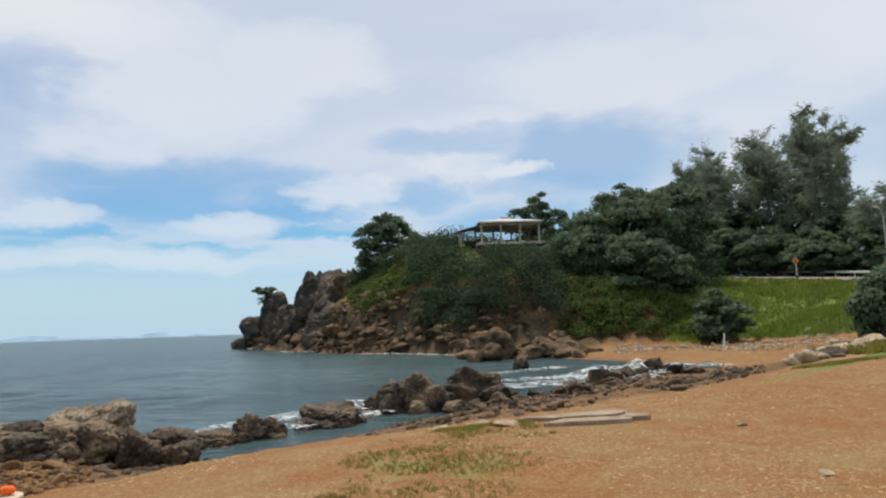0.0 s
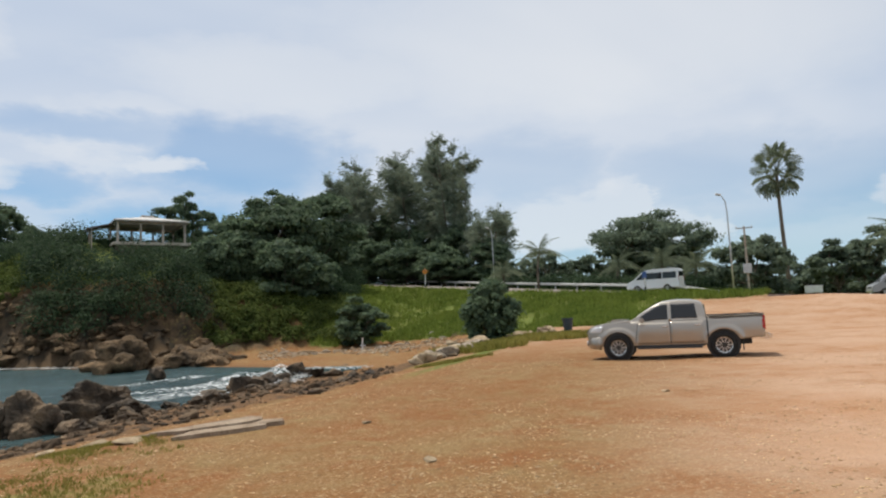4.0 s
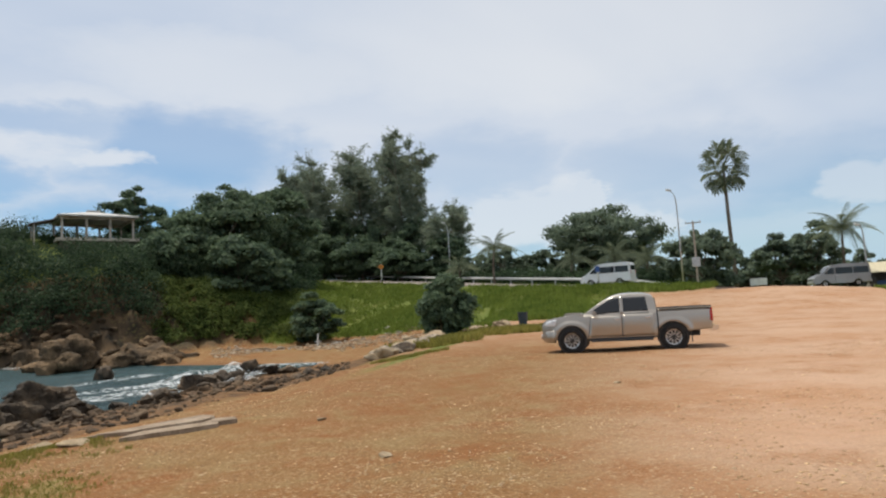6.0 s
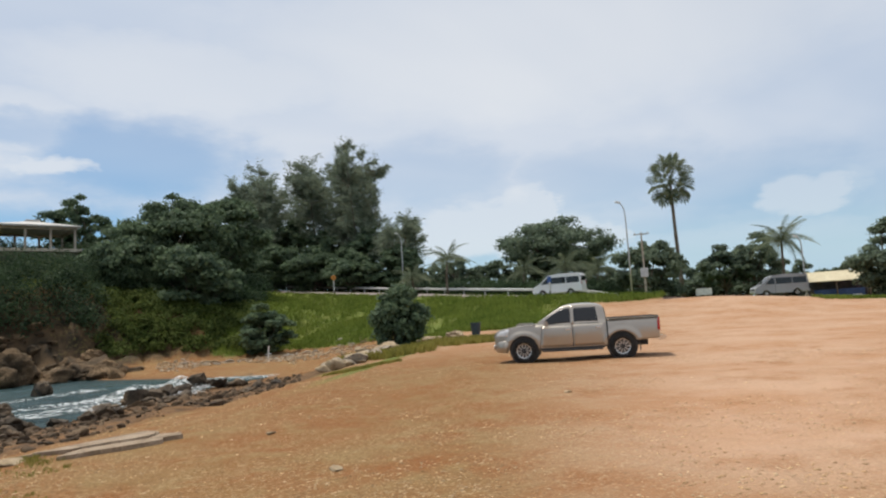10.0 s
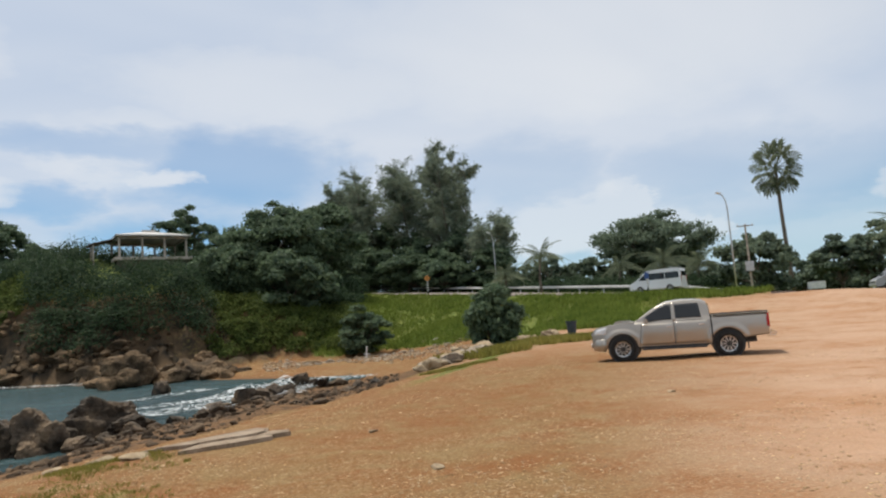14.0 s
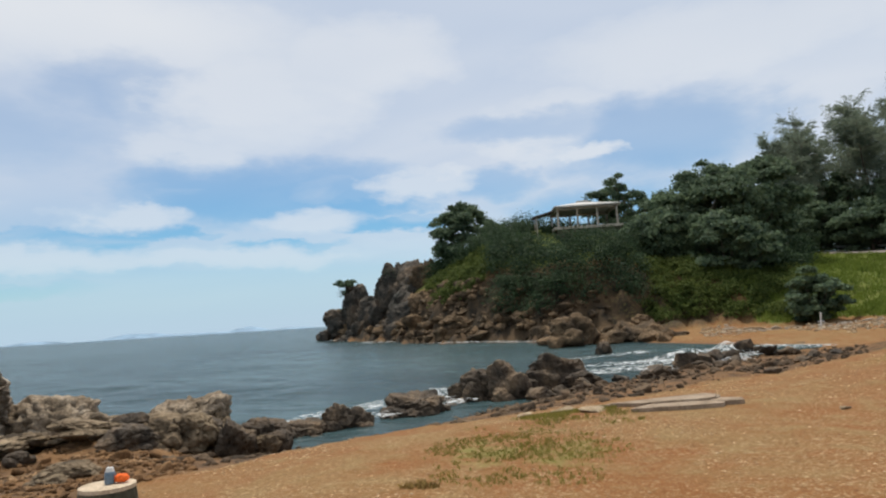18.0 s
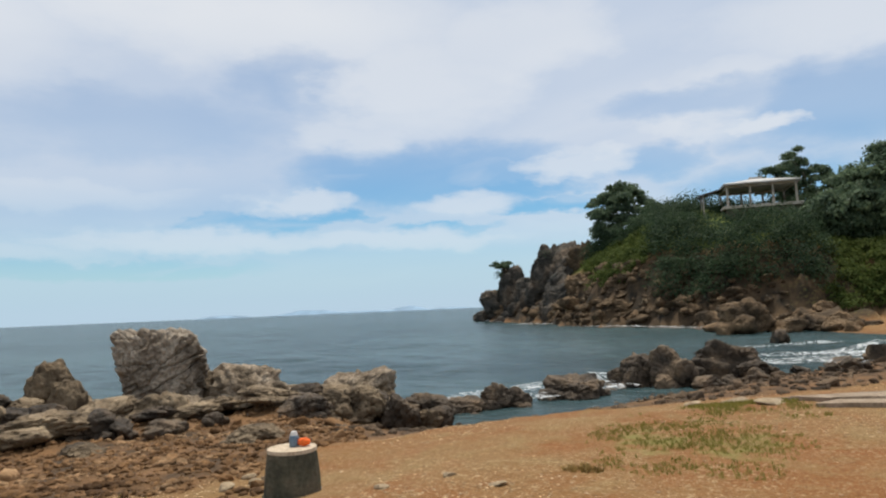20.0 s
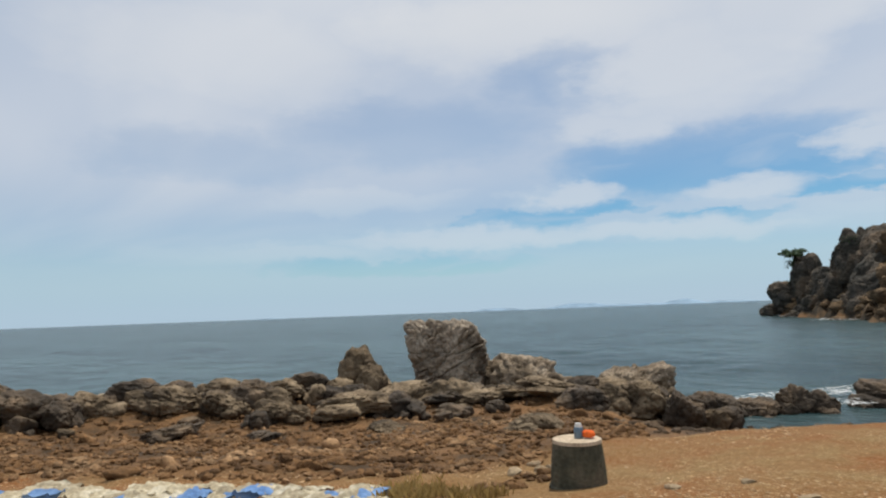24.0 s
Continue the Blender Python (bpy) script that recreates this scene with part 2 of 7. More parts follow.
def ground_material():
    """Red earth and shell gravel; 'cover' on the mesh says where grass (r), wet rocky shore (g), the pale worn lot (b) and cliff rock (a) lie."""
    m = bpy.data.materials.new("ground_cover")
    m.use_nodes = True
    nt = m.node_tree
    n, l = nt.nodes.new, nt.links.new
    bsdf = nt.nodes["Principled BSDF"]
    g = n("ShaderNodeNewGeometry")
    pos = g.outputs["Position"]

    def noise_tex(scale, detail=5.0, rough=0.55):
        t = n("ShaderNodeTexNoise")
        l(pos, t.inputs["Vector"])
        t.inputs["Scale"].default_value, t.inputs["Detail"].default_value, t.inputs["Roughness"].default_value = scale, detail, rough
        return t.outputs["Fac"]

    def span(v, a, b, c=0.0, d=1.0):
        r = n("ShaderNodeMapRange")
        l(v, r.inputs["Value"])
        for key, value in zip(("From Min", "From Max", "To Min", "To Max"), (a, b, c, d)):
            r.inputs[key].default_value = value
        return r.outputs[0]

    def mix(f, a, b, how="MIX"):
        x = n("ShaderNodeMixRGB")
        x.blend_type = how
        for i, v in enumerate((f, a, b)):
            if isinstance(v, float):
                x.inputs[i].default_value = v
            elif isinstance(v, tuple):
                x.inputs[i].default_value = (*v, 1)
            else:
                l(v, x.inputs[i])
        return x.outputs[0]

    def calc(op, a, b):
        x = n("ShaderNodeMath")
        x.operation, x.use_clamp = op, True
        for i, v in enumerate((a, b)):
            if isinstance(v, float):
                x.inputs[i].default_value = v
            else:
                l(v, x.inputs[i])
        return x.outputs[0]

    cov = n("ShaderNodeVertexColor")
    cov.layer_name = "cover"
    sep = n("ShaderNodeSeparateColor")
    l(cov.outputs["Color"], sep.inputs[0])
    grass, shore, lot, cliff = *sep.outputs[:3], cov.outputs["Alpha"]
    coarse, mid, fine = noise_tex(0.22, 6.0), noise_tex(1.6, 7.0), noise_tex(26.0, 4.0)
    earth = mix(span(coarse, 0.42, 0.58), (0.240, 0.136, 0.054), (0.226, 0.098, 0.032))
    earth = mix(span(noise_tex(0.7, 8.0, 0.62), 0.46, 0.62), earth, (0.228, 0.092, 0.029))
    earth = mix(span(mid, 0.50, 0.72), earth, (0.255, 0.166, 0.070))
    # shell grit: pale chips, thick in patches
    vor = n("ShaderNodeTexVoronoi")
    l(pos, vor.inputs["Vector"])
    vor.inputs["Scale"].default_value = 15.0
    specks = calc("MAXIMUM", span(noise_tex(17.0, 3.0, 0.7), 0.55, 0.63), span(noise_tex(43.0, 2.0), 0.56, 0.64))
    chips = calc("MULTIPLY", specks, span(noise_tex(0.55), 0.32, 0.58, 0.25, 1.0))
    chip_tone = n("ShaderNodeSeparateColor")
    l(vor.outputs["Color"], chip_tone.inputs[0])
    chips = calc("MULTIPLY", chips, span(chip_tone.outputs[0], 0.1, 0.7, 0.35, 1.0))
    earth = mix(calc("MULTIPLY", chips, 0.70), earth, (0.58, 0.44, 0.25))
    dark = calc("MULTIPLY", span(noise_tex(23.0, 3.0, 0.7), 0.44, 0.36), 0.7)
    earth = mix(dark, earth, (0.12, 0.056, 0.02))
    pale = mix(span(coarse, 0.40, 0.60), (0.50, 0.318, 0.205), (0.43, 0.238, 0.130))
    pale = mix(span(noise_tex(0.7, 8.0, 0.62), 0.52, 0.66, 0.0, 0.7), pale, (0.33, 0.158, 0.068))
    pale = mix(calc("MULTIPLY", chips, 0.5), pale, (0.62, 0.45, 0.30))
    pale = mix(span(mid, 0.5, 0.8), pale, (0.52, 0.33, 0.22))
    base = mix(calc("MULTIPLY", lot, span(mid, 0.1, 0.45, 0.6, 1.0)), earth, pale)
    wet = mix(span(mid, 0.35, 0.62), (0.058, 0.036, 0.018), (0.205, 0.108, 0.044))
    base = mix(span(calc("ADD", shore, span(mid, 0.3, 0.7, -0.25, 0.25)), 0.25, 0.7), base, wet)
    rock = mix(span(noise_tex(0.5, 8.0), 0.38, 0.62), (0.030, 0.025, 0.018), (0.110, 0.072, 0.040))
    base = mix(cliff, base, rock)
    turf = mix(span(mid, 0.3, 0.7), (0.088, 0.126, 0.024), (0.180, 0.205, 0.048))
    turf = mix(span(grass, 0.50, 0.66), (0.225, 0.185, 0.060), turf)
    turf = mix(span(coarse, 0.5, 0.72, 0.0, 0.35), turf, (0.25, 0.165, 0.065))
    base = mix(span(calc("ADD", grass, span(noise_tex(3.2, 6.0), 0.3, 0.7, -0.3, 0.3)), 0.28, 0.72), base, turf)
    base = mix(1.0, base, mix(span(fine, 0.3, 0.7), (0.78, 0.78, 0.78), (1.0, 1.0, 1.0)), "MULTIPLY")
    l(base, bsdf.inputs["Base Color"])
    l(span(shore, 0.3, 0.9, 0.95, 0.78), bsdf.inputs["Roughness"])
    bsdf.inputs["Specular IOR Level"].default_value = 0.15
    h = calc("ADD", calc("MULTIPLY", fine, 0.5), calc("MULTIPLY", chips, 0.5))
    b = n("ShaderNodeBump")
    b.inputs["Strength"].default_value, b.inputs["Distance"].default_value = 0.55, 0.03
    l(h, b.inputs["Height"])
    b2 = n("ShaderNodeBump")
    b2.inputs["Strength"].default_value, b2.inputs["Distance"].default_value = 0.5, 0.25
    l(mid, b2.inputs["Height"])
    l(b.outputs[0], b2.inputs["Normal"])
    l(b2.outputs[0], bsdf.inputs["Normal"])
    return m


def water_material():
    m = bpy.data.materials.new("sea_water")
    m.use_nodes = True
    nt = m.node_tree
    n, l = nt.nodes.new, nt.links.new
    bsdf = nt.nodes["Principled BSDF"]
    pos = n("ShaderNodeNewGeometry")
    mp = n("ShaderNodeMapping")
    l(pos.outputs["Position"], mp.inputs[0])
    mp.inputs["Rotation"].default_value = (0, 0, radians(20))
    mp.inputs["Scale"].default_value = (0.65, 1.2, 1.0)

    def noise_tex(scale, detail):
        t = n("ShaderNodeTexNoise")
        l(mp.outputs[0], t.inputs["Vector"])
        t.inputs["Scale"].default_value, t.inputs["Detail"].default_value = scale, detail
        return t.outputs["Fac"]

    deep = n("ShaderNodeValToRGB")
    both = n("ShaderNodeMath")
    both.operation = "MULTIPLY_ADD"
    l(noise_tex(0.9, 4.0), both.inputs[0])
    both.inputs[1].default_value = 0.45
    shift = n("ShaderNodeMath")
    shift.operation = "SUBTRACT"
    l(noise_tex(0.045, 6.0), shift.inputs[0])
    shift.inputs[1].default_value = 0.225
    l(shift.outputs[0], both.inputs[2])
    l(both.outputs[0], deep.inputs[0])
    deep.color_ramp.elements[0].position, deep.color_ramp.elements[0].color = 0.35, (0.023, 0.045, 0.050, 1)
    deep.color_ramp.elements[1].position, deep.color_ramp.elements[1].color = 0.65, (0.050, 0.086, 0.090, 1)
    l(deep.outputs[0], bsdf.inputs["Base Color"])
    bsdf.inputs["Roughness"].default_value, bsdf.inputs["IOR"].default_value = 0.25, 1.33
    bsdf.inputs["Specular IOR Level"].default_value = 0.15
    b1, b2 = n("ShaderNodeBump"), n("ShaderNodeBump")
    b1.inputs["Strength"].default_value, b1.inputs["Distance"].default_value = 0.9, 0.6
    l(noise_tex(0.55, 5.0), b1.inputs["Height"])
    b2.inputs["Strength"].default_value, b2.inputs["Distance"].default_value = 0.8, 0.12
    l(noise_tex(3.5, 3.0), b2.inputs["Height"])
    l(b1.outputs[0], b2.inputs["Normal"])
    l(b2.outputs[0], bsdf.inputs["Normal"])
    return m


def foam_material():
    """White broken water with holes."""
    m = bpy.data.materials.new("foam")
    m.use_nodes = True
    nt = m.node_tree
    n, l = nt.nodes.new, nt.links.new
    bsdf = nt.nodes["Principled BSDF"]
    bsdf.inputs["Base Color"].default_value, bsdf.inputs["Roughness"].default_value = (0.84, 0.86, 0.85, 1), 0.7
    pos = n("ShaderNodeNewGeometry")
    t = n("ShaderNodeTexNoise")
    l(pos.outputs["Position"], t.inputs["Vector"])
    t.inputs["Scale"].default_value, t.inputs["Detail"].default_value, t.inputs["Distortion"].default_value = 2.4, 9.0, 1.4
    dens = n("ShaderNodeVertexColor")
    dens.layer_name = "density"
    sub = n("ShaderNodeMath")
    l(dens.outputs["Color"], sub.inputs[0])
    l(t.outputs["Fac"], sub.inputs[1])
    r = n("ShaderNodeMapRange")
    l(sub.outputs[0], r.inputs["Value"])
    r.inputs["From Min"].default_value, r.inputs["From Max"].default_value = 0.45, 0.78
    l(r.outputs[0], bsdf.inputs["Alpha"])
    return m


GROUND, WATER, FOAM = ground_material(), water_material(), foam_material()
ROCK_DARK = surface("dark_wet_rock", [(0.034, 0.027, 0.020), (0.086, 0.064, 0.044), (0.180, 0.126, 0.078)], 1.5, 9.0, 0.72, bump=0.9, vary=0.25, space="World")
ROCK_BROWN = surface("brown_rock", [(0.068, 0.050, 0.032), (0.178, 0.130, 0.080), (0.340, 0.258, 0.165)], 1.4, 9.0, 0.85, bump=0.9, vary=0.2, space="World")
ROCK_PALE = surface("pale_weathered_rock", [(0.130, 0.103, 0.075), (0.305, 0.248, 0.185), (0.46, 0.39, 0.305)], 1.5, 11.0, 0.9, bump=1.0, vary=0.12, space="World", grainy=1.5)
ROCK_TAN = surface("tan_weathered_rock", [(0.085, 0.064, 0.043), (0.235, 0.180, 0.122), (0.40, 0.325, 0.24)], 1.6, 11.0, 0.9, bump=1.0, vary=0.12, space="World", grainy=1.4)
ROCK_CLIFF = surface("cliff_rock", [(0.040, 0.030, 0.020), (0.115, 0.078, 0.045), (0.240, 0.158, 0.088)], 0.35, 3.0, 0.9, bump=1.0, vary=0.3, space="World")
ROCK_FAR = surface("headland_rock", [(0.034, 0.034, 0.030), (0.078, 0.068, 0.055), (0.155, 0.115, 0.080)], 0.3, 2.0, 0.9, bump=1.0, vary=0.2, space="World")
BARK = surface("grey_bark", [(0.10, 0.08, 0.06), (0.2, 0.165, 0.13)], 1.0, 12.0, 0.9, space="World")
# broad leaves raised and blued to carry some air haze in their colour
LEAF_BROAD = leafy("broad_leaves", (0.074, 0.112, 0.076), (0.140, 0.192, 0.106))
LEAF_SHRUB = leafy("shrub_leaves", (0.028, 0.050, 0.031), (0.062, 0.096, 0.046))
# inland leaves coloured paler and greyer: the distance haze is in the colour
LEAF_INLAND = leafy("haze_tinted_inland_leaves", (0.098, 0.135, 0.100), (0.170, 0.215, 0.140))
# needle colour likewise lightened towards grey, imitating haze
LEAF_NEEDLE = leafy("casuarina_needles", (0.135, 0.170, 0.130), (0.250, 0.290, 0.205), 0.8)
LEAF_PALM = leafy("palm_leaves", (0.090, 0.118, 0.078), (0.210, 0.240, 0.150), 0.5)
GRASS = leafy("grass_blades", (0.150, 0.150, 0.032), (0.30, 0.265, 0.070), 0.8)
GRASS_BANK = leafy("bank_grass", (0.100, 0.150, 0.026), (0.220, 0.270, 0.056), 0.7)
LEAF_SLOPE = leafy("slope_leaves", (0.046, 0.072, 0.019), (0.116, 0.145, 0.038), 0.7)
GRASS_DRY = leafy("dry_grass", (0.20, 0.135, 0.045), (0.44, 0.31, 0.12), 0.8)


# ---- mesh helpers ----
def mesh_of(name, verts, faces, mat, smooth=False):
    me = bpy.data.meshes.new(name)
    v = np.asarray(verts, dtype=np.float32).reshape(-1, 3)
    if isinstance(faces, np.ndarray):
        k = faces.shape[1]
        me.vertices.add(len(v))
        me.vertices.foreach_set("co", v.ravel())
        me.loops.add(faces.size)
        me.loops.foreach_set("vertex_index", faces.ravel().astype(np.int32))
        me.polygons.add(len(faces))
        me.polygons.foreach_set("loop_start", np.arange(0, faces.size, k, dtype=np.int32))
        me.update(calc_edges=True)
    else:
        me.from_pydata(v.tolist(), [], [tuple(f) for f in faces])
        me.update()
    if smooth:
        me.polygons.foreach_set("use_smooth", np.ones(len(me.polygons), dtype=bool))
    me.materials.append(mat)
    return me


def part(name, bm, mat, parent=None, label="", smooth=False, bevel=0.0):
    """Links a bmesh (or a mesh) as one object under a thing or a part."""
    if isinstance(bm, bmesh.types.BMesh):
        if bevel:
            bmesh.ops.bevel(bm, geom=bm.edges[:], offset=bevel, segments=2, affect="EDGES", clamp_overlap=True, profile=0.6)
        bmesh.ops.recalc_face_normals(bm, faces=bm.faces)
        me = bpy.data.meshes.new(name)
        bm.to_mesh(me)
        bm.free()
        if smooth:
            me.polygons.foreach_set("use_smooth", np.ones(len(me.polygons), dtype=bool))
        me.materials.append(mat)
    else:
        me = bm
    ob = new(name, me)
    if parent:
        ob.parent = parent
    if label:
        tagged(ob, label)
    return ob


def thing(name, label, category, group="", kind="", m=None):
    ob = new(name)
    if m is not None:
        ob.matrix_world = m
    return tagged(ob, label, category, group, kind)


def box(bm, size, at=(0, 0, 0), rot=(0, 0, 0)):
    m = pose(*at, *rot) @ Matrix.Diagonal((*size, 1))
    return bmesh.ops.create_cube(bm, size=1.0, matrix=m)["verts"]


def boxed(size, at=(0, 0, 0), rot=(0, 0, 0)):
    bm = bmesh.new()
    box(bm, size, at, rot)
    return bm


def rod(r1, r2, h, at=(0, 0, 0), rot=(0, 0, 0), sides=12):
    """A tapered rod that stands on its foot."""
    bm = bmesh.new()
    bmesh.ops.create_cone(bm, cap_ends=True, segments=sides, radius1=r1, radius2=r2, depth=h, matrix=pose(*at, *rot) @ Matrix.Translation((0, 0, h / 2)))
    return bm


def tube(points, radii, sides=8):
    """Verts and faces of a tapered pipe through points."""
    pts = [Vector(p) for p in points]
    verts, faces = [], []
    for i, p in enumerate(pts):
        d = (pts[min(i + 1, len(pts) - 1)] - pts[max(i - 1, 0)]).normalized()
        a = d.cross(Vector((0.3, 1, 0.1))).normalized()
        b = d.cross(a)
        for k in range(sides):
            w = 2 * math.pi * k / sides
            verts.append(p + (a * math.cos(w) + b * math.sin(w)) * radii[i])
    for i in range(len(pts) - 1):
        for k in range(sides):
            k2 = (k + 1) % sides
            faces.append((i * sides + k, i * sides + k2, (i + 1) * sides + k2, (i + 1) * sides + k))
    faces.append(tuple(range(sides))[::-1])
    faces.append(tuple((len(pts) - 1) * sides + k for k in range(sides)))
    return verts, faces


def vnoise(p, seed=0):
    """Smooth value noise in [0, 1] for an array of points."""
    p = np.asarray(p, dtype=np.float64)
    i = np.floor(p).astype(np.int64)
    f = p - i
    f = f * f * (3 - 2 * f)

    def h(o):
        q = i + o
        k = (q[:, 0] * 374761393 + q[:, 1] * 668265263 + q[:, 2] * 2147483647 + seed * 974634721) & 0xFFFFFFFF
        k = ((k ^ (k >> 13)) * 1274126177) & 0xFFFFFFFF
        return ((k ^ (k >> 16)) & 0xFFFF) / 65535.0
    out = 0
    for dx in (0, 1):
        for dy in (0, 1):
            for dz in (0, 1):
                w = (f[:, 0] if dx else 1 - f[:, 0]) * (f[:, 1] if dy else 1 - f[:, 1]) * (f[:, 2] if dz else 1 - f[:, 2])
                out = out + w * h(np.array([dx, dy, dz]))
    return out


def fbm(p, octaves=4, seed=0):
    out, amp, tot = 0, 1.0, 0
    p = np.asarray(p, dtype=np.float64)
    for k in range(octaves):
        out = out + amp * vnoise(p * 2 ** k + 17.3 * k, seed + k)
        tot += amp
        amp *= 0.5
    return out / tot


def fbm2(x, y, scale, octaves=4, seed=0):
    return fbm(np.stack([x * scale, y * scale, np.zeros_like(x)], 1), octaves, seed)


def smooth(a, b, v):
    t = np.clip((v - a) / (b - a), 0, 1)
    return t * t * (3 - 2 * t)


def polar(bearing, d, z=0.0):
    """A place by its bearing (degrees to the left of straight ahead) and distance from the standpoint."""
    return Vector((-math.sin(radians(bearing)) * d, math.cos(radians(bearing)) * d, z))


# ---- the lie of the land ----
SEA = -1.4
SHORE = [(-260, -500), (-60, -40), (-34, -4), (-28, 6), (-25, 13), (-19, 15.5), (-12, 17), (-7, 16.8), (-5.3, 16.9), (-4.0, 18.3), (-1.9, 21.6), (0, 24.4),
         (2.4, 27.6), (5.0, 31.2), (8.6, 35.2), (13.2, 41), (16.6, 43), (17.2, 45), (14.5, 48), (11.6, 54), (8, 61.3), (1.7, 69.8), (-6.4, 79.2),
         (-14, 86.5), (-28.3, 115.6), (-47.2, 148.3), (-44, 157), (-30, 152), (-10, 143), (15, 142), (60, 175), (200, 300), (900, 1100), (4600, 3600)]
LAND = SHORE + [(4600, -4600), (-2000, -4600)]
LOT_EDGE = [(-60, -26), (-15, -2.5), (-9.0, 2.4), (-6.6, 4.0), (-5.2, 5.4), (-4.7, 7.2), (-4.8, 9.2), (-4.3, 10.8), (-3, 12.1), (0, 13.3), (2.5, 14.6), (5.0, 16.6), (8.2, 19.8), (11.6, 23.2),
            (14.4, 26), (17.6, 29.2), (21, 33.5), (28, 40.5), (36, 49), (41, 56)]
# x, y, height and half width of the ridges; the road climbs along the second
RIDGE = [(40, 132, 9.5, 34), (27, 103, 8.6, 36), (8.5, 97, 12.9, 28), (0, 98, 13.4, 28), (-7.5, 106, 11.8, 27), (-14, 114, 9.6, 26), (-22, 125, 8.6, 21),
         (-30, 134, 4.0, 15), (-36, 138, 4.0, 9), (-44, 147, 0.0, 6)]
ROAD = [(40, 150, 11.4), (45.0, 126, 9.35), (48.2, 102, 7.2), (49.7, 84, 5.7), (50.2, 72, 4.75), (51.2, 60, 3.85), (53.5, 52, 3.3), (58.5, 45, 2.8), (67, 40, 2.5), (90, 34, 2.4)]


def segments(line):
    return [(np.array(a, float), np.array(b, float)) for a, b in zip(line[:-1], line[1:])]


def to_line(x, y, line):
    """Distance to a polyline, and how far along each nearest place lies (segment number plus fraction)."""
    best, where = np.full(x.shape, 1e9), np.zeros(x.shape)
    for i, (a, b) in enumerate(segments(line)):
        d = b[:2] - a[:2]
        t = np.clip(((x - a[0]) * d[0] + (y - a[1]) * d[1]) / (d @ d), 0, 1)
        q = np.hypot(x - a[0] - t * d[0], y - a[1] - t * d[1])
        m = q < best
        best, where = np.where(m, q, best), np.where(m, i + t, where)
    return best, where


def inside(x, y, ring):
    r = np.zeros(x.shape, bool)
    for (x1, y1), (x2, y2) in zip(ring, ring[1:] + ring[:1]):
        c = (y1 > y) != (y2 > y)
        r ^= c & (x < (x2 - x1) * (y - y1) / ((y2 - y1) if y2 != y1 else 1e-9) + x1)
    return r


def along(line, where, k):
    v = np.array([p[k] for p in line], float)
    return np.interp(where, np.arange(len(v)), v)


LOT_RING = LOT_EDGE + [(41, 80), (60, 200), (4600, 900), (4600, -4600), (-2000, -4600)]


